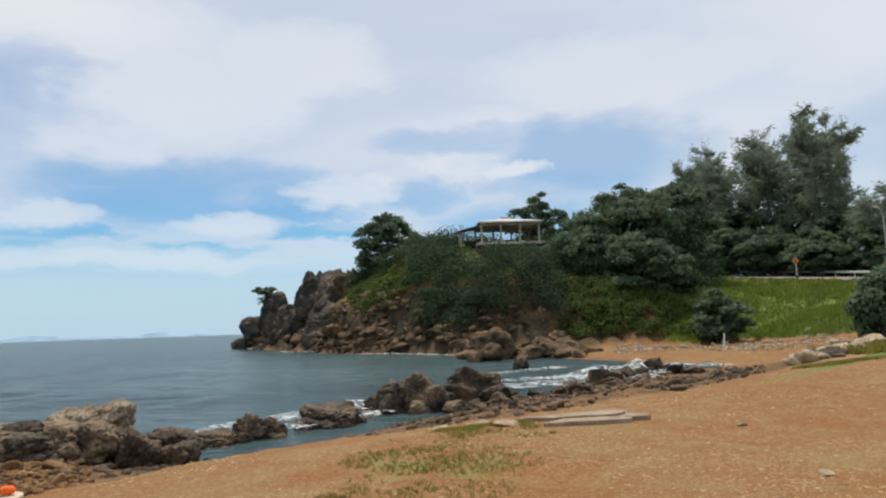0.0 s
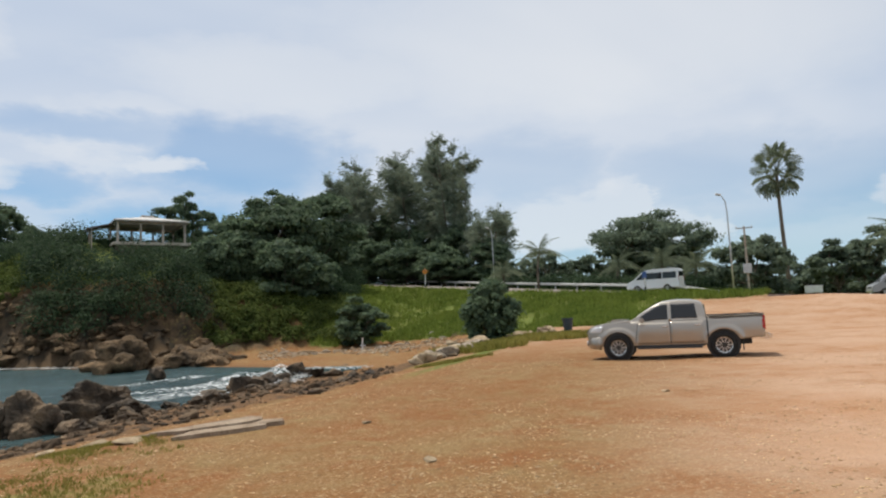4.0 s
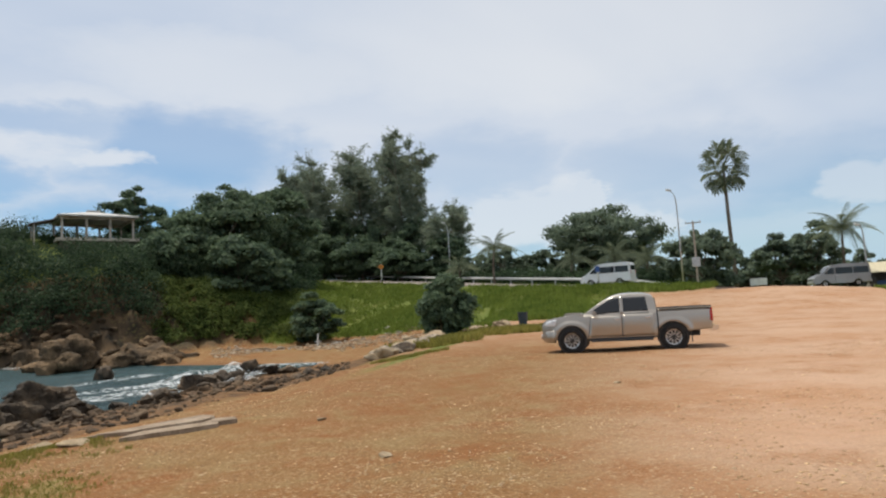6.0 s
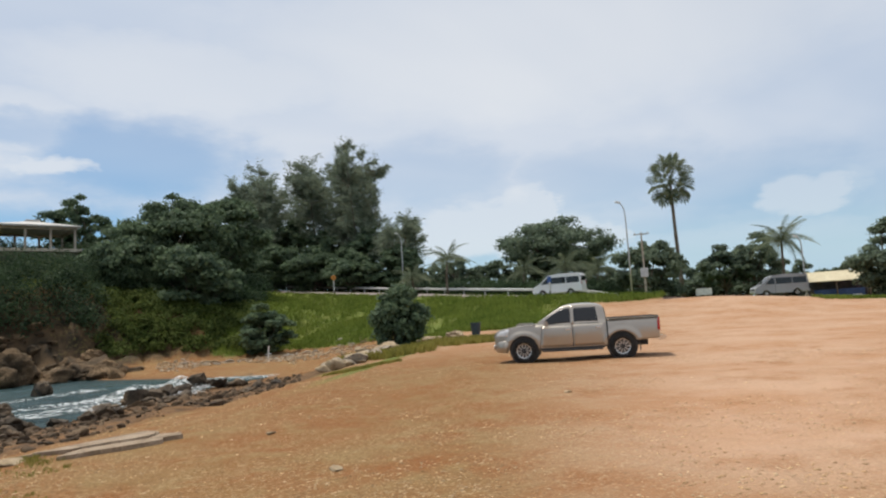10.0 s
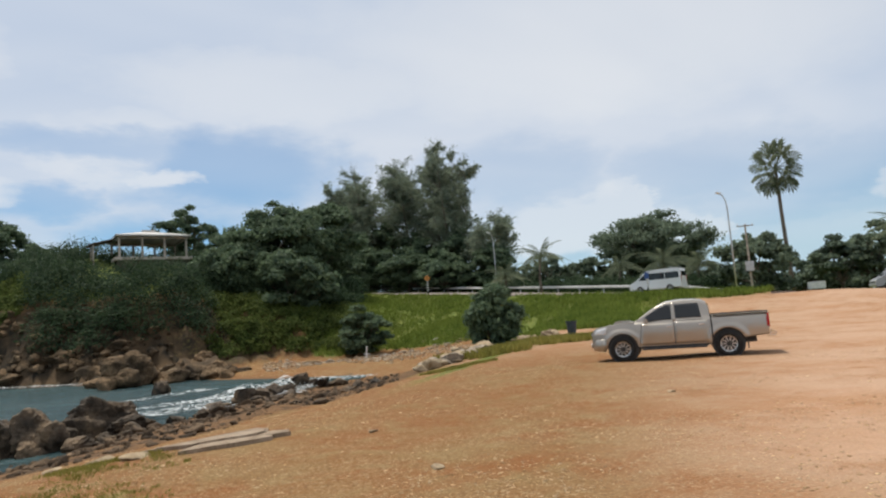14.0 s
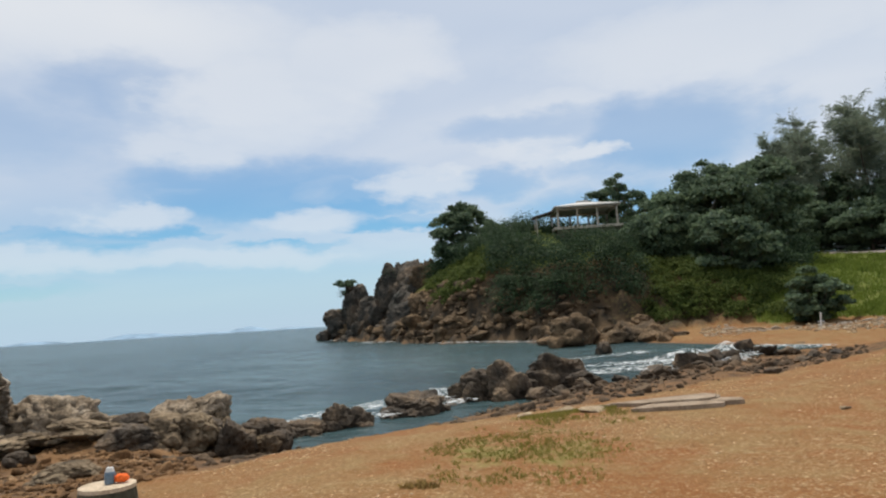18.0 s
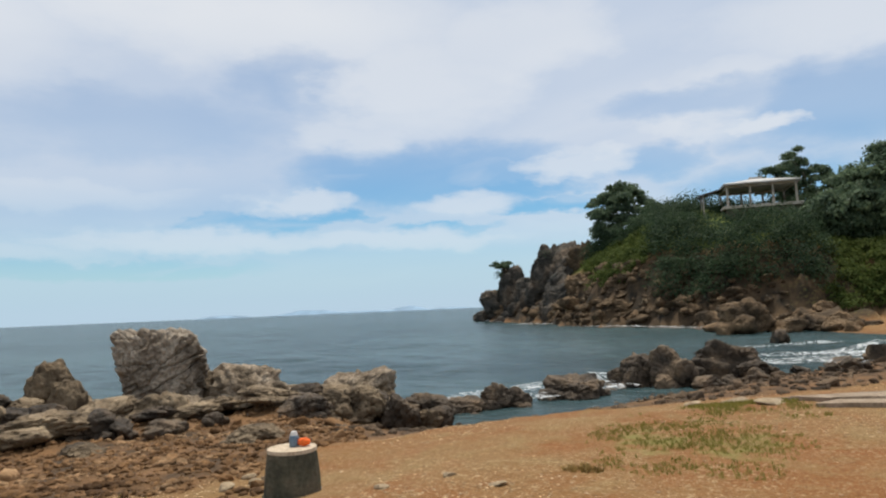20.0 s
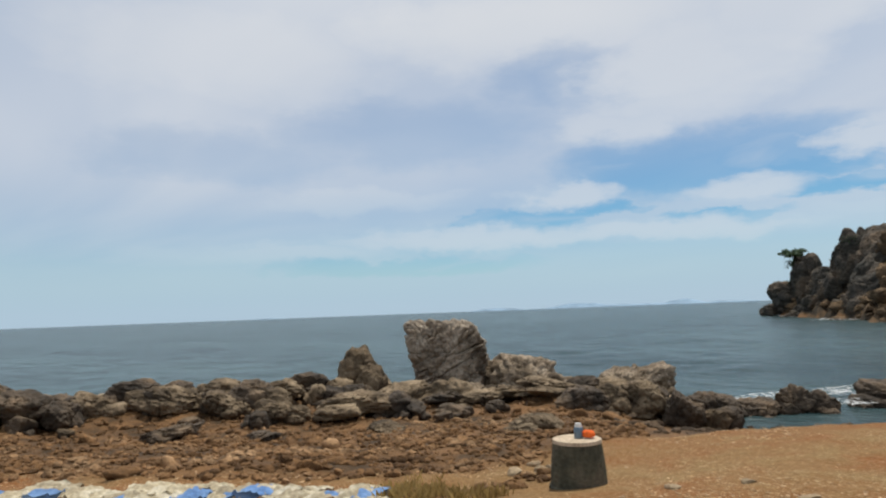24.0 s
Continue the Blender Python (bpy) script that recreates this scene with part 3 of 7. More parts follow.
def terrain(x, y):
    """Height of the ground and its cover (grass, wet shore, pale lot, cliff) at arrays of places."""
    x, y = np.asarray(x, float), np.asarray(y, float)
    d = np.hypot(x, y)
    bearing = np.degrees(np.arctan2(-x, y))
    ds, _ = to_line(x, y, SHORE)
    land = inside(x, y, LAND)
    ds = np.where(land, ds, -ds)
    dl, _ = to_line(x, y, LOT_EDGE)
    on_lot = inside(x, y, LOT_RING)
    lot = np.interp(d, [0, 8, 23, 44, 55, 68, 90, 130, 4000], [0, 0.0, 0.08, 0.40, 0.95, 2.3, 2.35, 2.2, 3.0])
    fall = smooth(-56, -72, bearing) * smooth(30, 60, d)
    lot = lot * (1 - 0.55 * fall)
    left = smooth(-25, 35, bearing) * smooth(3, 16, d)
    lot = lot - 0.25 * left
    lot = lot + (fbm2(x, y, 0.35, 3, 5) - 0.5) * 0.10 + (fbm2(x, y, 1.7, 2, 9) - 0.5) * 0.025
    edge = lot - 0.22 * smooth(2.5, 0.0, dl)
    beach = SEA + (np.minimum(edge, 0.25) - SEA) * (np.clip(ds, 0, None) / (np.clip(ds, 0, None) + dl + 1e-6)) ** (0.95 + 0.85 * smooth(4, 12, bearing) * smooth(32, 24, bearing) + 0.25 * smooth(32, 40, bearing) + 0.9 * smooth(-14, -19, bearing) * smooth(-34, -23, bearing) - 0.1 * smooth(2, -4, bearing) * smooth(-19, -14, bearing))
    beach = beach + (fbm2(x, y, 0.8, 3, 3) - 0.5) * 0.16 * smooth(0, 2, ds)
    reef = np.exp(-((d - 18.5) / 2.6) ** 2) * smooth(20, 27, bearing) * smooth(100, 80, bearing) * (0.25 + 0.75 * fbm2(x, y, 0.7, 3, 51))   # a low rocky rise along the tide line
    beach = beach + 0.75 * reef + (fbm2(x, y, 2.2, 3, 53) - 0.5) * 0.14 * smooth(30, 36, bearing)
    bed = SEA + np.clip(ds, -18, 0) * 0.14
    z = np.where(on_lot & (ds > 0), edge, np.where(ds > 0, beach, bed))
    # ridges
    dr, wr = to_line(x, y, RIDGE)
    zr, half = along(RIDGE, wr, 2), along(RIDGE, wr, 3)
    rough = fbm2(x, y, 0.11, 5, 21) - 0.5
    u = np.clip(np.maximum(dr / half + rough * 0.35, dr / (dr + np.clip(ds, 0, None) + 1e-6) + rough * 0.15), 0, 1.2)
    prof = np.interp(u, [0, 0.12, 0.3, 0.55, 0.72, 0.86, 1.0], [1, 0.98, 0.86, 0.60, 0.40, 0.13, 0.0])
    steep = np.interp(u, [0, 0.12, 0.3, 0.55, 0.72, 0.86, 1.0], [1, 0.97, 0.87, 0.70, 0.54, 0.18, 0.0])
    prof = prof + (steep - prof) * smooth(-11, -6.5, bearing) * smooth(5, 2.5, bearing)
    hill = SEA + 0.6 + (zr - SEA - 0.6) * prof + rough * 3.0 * prof
    hill = np.where(u >= 1.0, -50, hill)
    cliff = smooth(0.62, 0.74, u) * smooth(1.05, 0.98, u) * smooth(27, 15, x)
    # the road's bank: level inland of the road, falling to the beach before it
    dq, wq = to_line(x, y, ROAD)
    zq = along(ROAD, wq, 2)
    inland = inside(x, y, [p[:2] for p in ROAD] + [(4000, -200), (4000, 3000), (60, 900)])
    bank_half = 17.0
    v = np.clip((dq - 5.0) / bank_half, 0, 1)
    bank = zq - (zq + 0.9) * v ** 1.15
    bank = np.where(inland, zq - 0.012 * np.clip(dq - 5, 0, 400), np.where(v >= 1, -50, bank))
    bank = np.where(bearing < -53.5, -50, bank)
    crumble = np.abs(fbm2(x, y, 0.30, 4, 33) - 0.5) * 7.0 - 1.2
    hill = hill + np.where(cliff > 0.05, crumble * cliff, 0)
    base = z
    z = np.maximum(z, np.where(ds > -1, np.maximum(hill, bank), -50))
    raised = smooth(0.05, 0.5, np.maximum(hill, bank) - base)
    far = smooth(140, 220, d)
    z = np.where(land, z * (1 - far) + np.maximum(z * 0.0 + 2.5, np.minimum(z, 6.0)) * far, z)
    # cover
    grass = raised
    grass = np.where(cliff > 0.4, grass * 0.25, grass)
    foot = smooth(29, 25, dq) * smooth(-49, -46, bearing) * smooth(-31, -35, bearing) * smooth(47, 50, d)   # turf runs out below the bank
    grass = np.maximum(grass, np.where(inland, 0, foot))
    verge = smooth(1.0, 0.2, np.abs(dl - 1.2)) * smooth(-19, -30, bearing) * on_lot          # turf on the lip by the rock bank
    plot = smooth(1.0, 0.5, np.hypot((x - 22.5) / 8.5, (y - 33.5) / 2.6)) * 0.75
    broken = smooth(0.38, 0.56, fbm2(x, y, 1.1, 4, 71))
    tuft = np.zeros_like(x)
    for gx, gy, ga, gb, k in ((-0.7, 8.7, 0.8, 2.2, 0.54), (0.6, 11.3, 1.25, 1.7, 0.60), (0.2, 8.2, 0.75, 1.6, 0.52)):   # turf through the gravel
        tuft = np.maximum(tuft, smooth(1.0, 0.3, np.hypot((x - gx) / ga, (y - gy) / gb)) * k * (0.25 + 0.75 * broken))
    tuft = np.maximum(tuft, smooth(1.0, 0.3, np.hypot((x - 12.3) / 1.8, (y - 24.6) / 0.8)) * 0.6)
    strip = smooth(1.0, 0.5, np.hypot((bearing + 66.4) / 3.6, (d - 70) / 4.5)) * 0.9
    beyond = on_lot * smooth(72, 80, d) * smooth(-70, -60, -np.abs(bearing))
    grass = np.clip(np.maximum.reduce([grass, verge * 0.8, plot, tuft, strip, beyond]), 0, 1)
    frac = ds / (ds + dl + 1e-6)
    wet = np.where(on_lot, 0, smooth(0.99, 0.82, frac)) * smooth(50, 36, y + 0.2 * x)
    wet = np.where(on_lot, smooth(1.6, 0.0, dl) * 0.45 * smooth(30, 38, bearing), wet)
    wet = np.maximum(wet, smooth(2.5, 0.0, ds) * 0.55)
    wet = np.clip(wet * (1 - raised), 0, 1)
    pale = smooth(-36, -60, bearing) * smooth(1, 10, d) * on_lot
    pale = np.maximum(pale, 0.8 * smooth(20, 42, d) * on_lot)
    cliff = np.clip(np.maximum(cliff * raised, smooth(9, 4, ds) * smooth(-10, -8, bearing) * smooth(20, 18, bearing) * (y > 58) * (ds > -1)), 0, 1)
    grass = grass * (1 - smooth(9, 4, ds) * (y > 58) * (bearing > -9))
    return z, np.stack([grass, wet, np.clip(pale, 0, 1), cliff], 1)


def ground_z(x, y):
    return float(terrain(np.array([x]), np.array([y]))[0][0])


def on_ground(bearing, d, lift=0.0):
    p = polar(bearing, d)
    p.z = ground_z(p.x, p.y) + lift
    return p


def sheet(name, radii, spokes, height):
    """A round sheet about the standpoint; finer where it is near."""
    a = np.linspace(0, 2 * np.pi, spokes, endpoint=False)
    rr, aa = np.meshgrid(radii, a, indexing="ij")
    x, y = (-np.sin(aa) * rr).ravel(), (np.cos(aa) * rr).ravel()
    z = height(x, y)
    nr = len(radii)
    i, j = np.meshgrid(np.arange(nr - 1), np.arange(spokes), indexing="ij")
    j2 = (j + 1) % spokes
    f = np.stack([i * spokes + j, (i + 1) * spokes + j, (i + 1) * spokes + j2, i * spokes + j2], -1).reshape(-1, 4)
    return np.stack([x, y, z], 1), f[:, ::-1].copy()


def build_ground():
    radii = np.concatenate([[0.02, 1.0], np.geomspace(2.0, 60, 130), np.geomspace(60.8, 190, 105), np.geomspace(200, 4600, 24)])
    keep = {}

    def height(x, y):
        z, keep["cover"] = terrain(x, y)
        return z
    v, f = sheet("ground", radii, 900, height)
    me = mesh_of("ground", v, f, GROUND, smooth=True)
    col = me.color_attributes.new("cover", "FLOAT_COLOR", "POINT")
    col.data.foreach_set("color", keep["cover"].astype(np.float32).ravel())
    tagged(new("ground", me), "red earth car park, shell gravel, rocky shore and grassy banks", "ground", kind="structure")


def build_sea():
    radii = np.concatenate([np.geomspace(9, 170, 190), np.geomspace(175, 4900, 40)])

    def height(x, y):
        d = np.hypot(x, y)
        ds, _ = to_line(x, y, SHORE)
        swell = np.sin((x * 0.5 + y) * 0.42 + 3 * fbm2(x, y, 0.06, 2, 4)) * 0.07 + (fbm2(x, y, 0.45, 4, 8) - 0.5) * 0.28
        return SEA + swell * smooth(0.5, 6, ds) * smooth(600, 200, d)
    v, f = sheet("sea", radii, 620, height)
    tagged(new("sea", mesh_of("sea", v, f, WATER, smooth=True)), "slate blue-green sea with small wind waves", "water", kind="structure")


def build_road():
    asphalt = surface("sunlit_asphalt", [(0.20, 0.17, 0.15), (0.30, 0.25, 0.22)], 0.5, 14.0, 0.9, bump=0.2, vary=0, space="World")
    curve = []
    for (a, b) in segments(ROAD):
        for k in range(8):
            curve.append(a + (b - a) * k / 8)
    curve.append(np.array(ROAD[-1], float))
    c = np.array(curve)
    for _ in range(12):
        c[1:-1] = (c[:-2] + 2 * c[1:-1] + c[2:]) / 4
    c = c[np.degrees(np.arctan2(-c[:, 0], c[:, 1])) > -54.2]          # the tarmac runs out where it meets the lot
    c[-12:, 2] -= np.linspace(0.0, 0.42, 12)
    d = np.gradient(c[:, :2], axis=0)
    d /= np.linalg.norm(d, axis=1)[:, None]
    nrm = np.stack([-d[:, 1], d[:, 0]], 1)
    verts, faces = [], []
    for i, p in enumerate(c):
        for w, z in ((-3.9, -0.35), (-3.9, 0.10), (0, 0.16), (3.9, 0.10), (3.9, -0.35)):
            verts.append((p[0] + nrm[i, 0] * w, p[1] + nrm[i, 1] * w, p[2] + z))
        if i:
            for k in range(4):
                faces.append(((i - 1) * 5 + k, (i - 1) * 5 + k + 1, i * 5 + k + 1, i * 5 + k))
    tagged(new("road", mesh_of("road", verts, faces, asphalt)), "sun-bleached asphalt road climbing along a bank", "road", kind="structure")
    return c, nrm


def foam_strip(line, width, seed, lift=0.05, dense=1.6, crest=0.16):
    """Broken white water along a line on the sea."""
    c = []
    for a, b in segments(line):
        steps = max(2, int(np.linalg.norm(b - a) / 0.35))
        c += [a + (b - a) * k / steps for k in range(steps)]
    c = np.array(c + [np.array(line[-1], float)])
    for _ in range(3):
        c[1:-1] = (c[:-2] + 2 * c[1:-1] + c[2:]) / 4
    d = np.gradient(c, axis=0)
    d /= np.linalg.norm(d, axis=1)[:, None] + 1e-9
    nrm = np.stack([-d[:, 1], d[:, 0]], 1)
    across = np.linspace(-1, 1, 13)
    wob = fbm2(c[:, 0], c[:, 1], 0.8, 3, seed)
    verts, dens, n = [], [], len(across)
    for i in range(len(c)):
        w = width * (0.45 + 1.1 * wob[i])
        end = min(1.0, min(i, len(c) - 1 - i) / (0.12 * len(c) + 1))
        for s in across:
            p = c[i] + nrm[i] * s * w
            verts.append((p[0], p[1], SEA + 0.10 + lift + crest * math.exp(-(s * 2.2) ** 2) * end * wob[i]))
            dens.append(dense * (1 - abs(s) ** 1.5 * 0.55) * (0.55 + 0.45 * end))
    i, j = np.meshgrid(np.arange(len(c) - 1), np.arange(n - 1), indexing="ij")
    f = np.stack([i * n + j, (i + 1) * n + j, (i + 1) * n + j + 1, i * n + j + 1], -1).reshape(-1, 4)
    me = mesh_of("foam", np.array(verts), f, FOAM, smooth=True)
    col = me.color_attributes.new("density", "FLOAT_COLOR", "POINT")
    q = np.array(dens, np.float32)
    col.data.foreach_set("color", np.stack([q, q, q, np.ones_like(q)], 1).ravel())
    return tagged(new("foam", me), "white broken water of a small wave", "foam", "waves in the cove", "stuff")


build_ground()
build_sea()
ROAD_LINE, ROAD_SIDE = build_road()


def build_islands():
    # the islands' pale blue is air haze painted into the material
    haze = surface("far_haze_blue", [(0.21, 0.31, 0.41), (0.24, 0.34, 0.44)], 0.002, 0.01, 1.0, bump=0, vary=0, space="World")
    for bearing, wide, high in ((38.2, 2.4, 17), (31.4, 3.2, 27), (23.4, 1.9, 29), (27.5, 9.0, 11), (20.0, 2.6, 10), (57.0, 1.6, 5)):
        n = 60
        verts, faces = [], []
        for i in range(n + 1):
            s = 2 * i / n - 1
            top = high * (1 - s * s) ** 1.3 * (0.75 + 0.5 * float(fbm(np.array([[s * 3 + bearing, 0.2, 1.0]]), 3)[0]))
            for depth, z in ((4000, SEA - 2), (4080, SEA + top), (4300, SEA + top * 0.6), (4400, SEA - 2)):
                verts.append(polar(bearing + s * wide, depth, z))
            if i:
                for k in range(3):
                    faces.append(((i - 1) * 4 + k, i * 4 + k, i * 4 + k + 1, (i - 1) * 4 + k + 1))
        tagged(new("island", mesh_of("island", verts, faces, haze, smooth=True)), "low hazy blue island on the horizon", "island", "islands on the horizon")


build_islands()


# ---- rocks ----
_ico = {}


def ico(level):
    if level not in _ico:
        bm = bmesh.new()
        bmesh.ops.create_icosphere(bm, subdivisions=level, radius=1.0)
        _ico[level] = (np.array([v.co for v in bm.verts]), np.array([[v.index for v in f.verts] for f in bm.faces]))
        bm.free()
    return _ico[level]


def rock_shape(seed, level=4, cuts=9, rough=0.28, fine=0.06):
    """A broken boulder: a lump cut by planes, then weathered. Fits about a unit sphere."""
    rng = np.random.default_rng(seed)
    v, f = ico(level)
    p = v * (1 + rough * (fbm(v * 1.1 + seed * 3.7, 3, seed) - 0.5) * 2)[:, None]
    for _ in range(cuts):
        n = rng.normal(size=3)
        n /= np.linalg.norm(n)
        over = np.clip(p @ n - rng.uniform(0.36, 0.74), 0, None)
        p = p - 0.97 * over[:, None] * n
    crack = np.abs(fbm(v * 2.6 + seed, 3, seed + 5) - 0.5)
    ledge = np.abs(fbm(v * 1.7 + seed * 1.3, 4, seed + 7) - 0.5)
    p = p * (1 + fine * (fbm(v * 5 + seed, 4, seed + 9) - 0.5) * 2 + fine * 1.8 * (ledge - 0.1) - fine * 0.9 * smooth(0.05, 0.0, crack))[:, None]
    lo, hi = p.min(0), p.max(0)
    return (p - (lo + hi) / 2) / ((hi - lo) / 2), f


def weathered(seed, level=5, block=0.3, relief=0.30):
    """A weathered lump: a rounded block, joints along tilted beds, cracks and pitted faces. Fits the unit cube."""
    rng = np.random.default_rng(seed + 4000)
    v, f = ico(level)
    k = 1 - 0.55 * block
    p = np.sign(v) * np.abs(v) ** k
    for _ in range(5):
        n = rng.normal(size=3) * np.array([1, 1, 0.8])
        n /= np.linalg.norm(n)
        over = np.clip(p @ n - rng.uniform(0.55, 0.85), 0, None)
        p = p - 0.85 * over[:, None] * n
    o = seed * 2.31
    tilt = rng.uniform(-0.7, 0.7, 2)
    big = fbm(p * 1.15 + o, 4, seed) - 0.5
    bed = fbm(np.stack([p[:, 0] * 1.1, p[:, 1] * 1.1, p[:, 2] * 1.9 + p[:, 0] * tilt[0] * 2 + p[:, 1] * tilt[1] * 2], 1) + o, 3, seed + 3) - 0.5
    joint = smooth(0.045, 0.0, np.abs(fbm(p * 1.9 + o + 5, 3, seed + 6) - 0.5)) + 0.8 * smooth(0.04, 0.0, np.abs(fbm(p * np.array([1.3, 1.3, 2.8]) + o + 9, 3, seed + 8) - 0.5))
    pits = np.abs(fbm(p * 3.4 + o, 4, seed + 11) - 0.5) * 2 - 0.3
    p = p * (1 + relief * (1.5 * big + 1.2 * bed - 0.50 * joint + 0.75 * pits))[:, None]
    lo, hi = p.min(0), p.max(0)
    return (p - (lo + hi) / 2) / ((hi - lo) / 2), f


def compound(seed, level, cuts, rough, fine, lumps, worn=False):
    """Several lumps grown together, fitted to the unit cube; worn: rounded and jointed, not freshly broken."""
    rng = np.random.default_rng(seed + 900)

    def one(seed, level):
        return weathered(seed, level) if worn else rock_shape(seed, level, cuts, rough, fine)
    p, f = one(seed, level)
    vs, fs, n = [p], [f], len(p)
    for k in range(lumps):
        q, g = one(seed + 31 * (k + 1), max(2, level - 1))
        s = rng.uniform(0.42, 0.68)
        a = rng.random() * 6.28
        q = q * s + np.array([math.cos(a) * (1.12 - s * 0.6), math.sin(a) * (1.12 - s * 0.6), rng.uniform(-0.75, 0.05)])
        vs.append(q)
        fs.append(g + n)
        n += len(q)
    p = np.concatenate(vs)
    lo, hi = p.min(0), p.max(0)
    return (p - (lo + hi) / 2) / ((hi - lo) / 2), np.concatenate(fs)


def boulder(place, size, seed, mat, turn=0.0, tilt=0.0, level=4, label="dark rough shore boulder", name="boulder", group="boulders along the shore", sink=0.25, cuts=9, rough=0.28, kind="", fine=0.06, lumps=0, worn=False):
    """size: full width, depth and height in metres; it sits a little sunk at its place."""
    p, f = compound(seed, level, cuts, rough, fine, lumps, worn)
    p = p * (np.array(size) / 2)
    me = mesh_of(name, p, f, mat, smooth=False)
    ob = new(name, me)
    ob.matrix_world = pose(place[0], place[1], place[2] + size[2] * (0.5 - sink), tilt, tilt * 0.6, turn)
    return tagged(ob, label, "rock", group, kind)


# ---- plants ----
def leaves(rng, centres, radii, n, size, long=1.6, droop=0.0, shell=0.55, flat=1.0, up=0.35):
    """Verts and quads of n folded leaves spread over clumps; droop bends them down."""
    c, r = np.asarray(centres, float), np.asarray(radii, float)
    k = rng.choice(len(c), n, p=r ** 2 / (r ** 2).sum())
    d = rng.normal(size=(n, 3))
    d /= np.linalg.norm(d, axis=1)[:, None]
    d[:, 2] = np.where(d[:, 2] < -0.35, -d[:, 2], d[:, 2])
    rad = r[k] * (shell * 0.5 + (1.1 - shell * 0.5) * rng.random(n) ** 0.55) * rng.uniform(0.72, 1.22, n)
    p = c[k] + d * rad[:, None] * np.array([1, 1, flat])
    out = d + rng.normal(size=(n, 3)) * 0.6
    out[:, 2] += up
    out /= np.linalg.norm(out, axis=1)[:, None]
    side = np.cross(out, rng.normal(size=(n, 3)))
    side /= np.linalg.norm(side, axis=1)[:, None]
    tip = np.cross(side, out)
    if droop:
        tip = tip * (1 - droop) + np.array([0, 0, -1.0]) * droop + d * 0.35 * droop
        tip /= np.linalg.norm(tip, axis=1)[:, None]
        side = np.cross(tip, rng.normal(size=(n, 3)))
        side /= np.linalg.norm(side, axis=1)[:, None]
    s = size * rng.uniform(0.6, 1.35, n)[:, None]
    a, b = side * s * 0.5, tip * s * long
    fold = np.cross(side, tip) * s * 0.18
    v = np.stack([p - b * 0.35, p + a + fold, p + b * 0.65, p - a + fold], 1).reshape(-1, 3)
    f = np.arange(4 * n).reshape(n, 4)
    return v, f


def limb_line(a, b, rng, bend=0.12, n=6):
    a, b = np.array(a, float), np.array(b, float)
    ln = np.linalg.norm(b - a)
    off = rng.normal(size=3) * ln * bend
    return [a + (b - a) * t + off * math.sin(math.pi * t) for t in np.linspace(0, 1, n)]


def broad_tree(name, place, height, crown_w, crown_h, seed, mat, label, n=9000, leaf=0.35, clumps=34, trunk_r=0.3, group="", flat=0.62, droop=0.0, long=1.5, lift=0.0, lumps=1.0, trunk=True, hollow=0.35):
    """A tree with trunk, limbs and an uneven crown of leaf clumps. crown_w, crown_h: full width and height."""
    rng = np.random.default_rng(seed)
    root = thing(name, label, "tree", group, m=Matrix.Translation(place))
    mid = height - crown_h / 2
    cs, rs = [], []
    clumps = int(clumps * 3.2)
    if leaf > 0.3:
        leaf, n = leaf * 0.72, int(n * 1.7)
    for i in range(clumps):
        w = rng.random() * 2 * math.pi
        q = rng.random() ** 0.5
        hgt = rng.uniform(-1, 1)
        reach = math.sqrt(max(0.05, 1 - max(hgt, -0.2) ** 2 * 0.85)) if hgt > -0.2 else 1.0 + hgt * 0.25
        rr = crown_w / 2 * q * reach * 0.86
        cs.append((math.cos(w) * rr, math.sin(w) * rr, mid + hgt * crown_h / 2 * (0.84 - 0.35 * q * q) + rng.normal() * 0.05 * crown_h))
        rs.append(lumps * crown_w * rng.uniform(0.05, 0.125))
    cs, rs = np.array(cs), np.array(rs)
    fork = np.array([rng.normal() * 0.04 * crown_w, rng.normal() * 0.04 * crown_w, mid - crown_h * 0.38])
    if trunk:
        pts = limb_line((0, 0, -0.3), fork, rng, 0.05)
        part("trunk", mesh_of("trunk", *tube(pts, np.linspace(trunk_r, trunk_r * 0.62, len(pts)), 9), BARK, smooth=True), BARK, root)
        for i in rng.choice(clumps, min(11, clumps), replace=False):
            pts = limb_line(fork, cs[i], rng, 0.12)
            part("limb", mesh_of("limb", *tube(pts, np.linspace(trunk_r * 0.5, 0.03, len(pts)), 6), BARK, smooth=True), BARK, root)
    v, f = leaves(rng, cs, rs, int(n * 1.35), leaf, long, droop, hollow, flat)
    lo, hi = np.percentile(v, 0.15, axis=0), np.percentile(v, 99.85, axis=0)
    v[:, :2] = (v[:, :2] - (lo + hi)[:2] / 2) / (hi - lo)[:2] * crown_w
    v[:, 2] = height - crown_h + (v[:, 2] - lo[2]) / (hi[2] - lo[2]) * crown_h
    part("crown", mesh_of("crown", v, f, mat), mat, root)
    return root


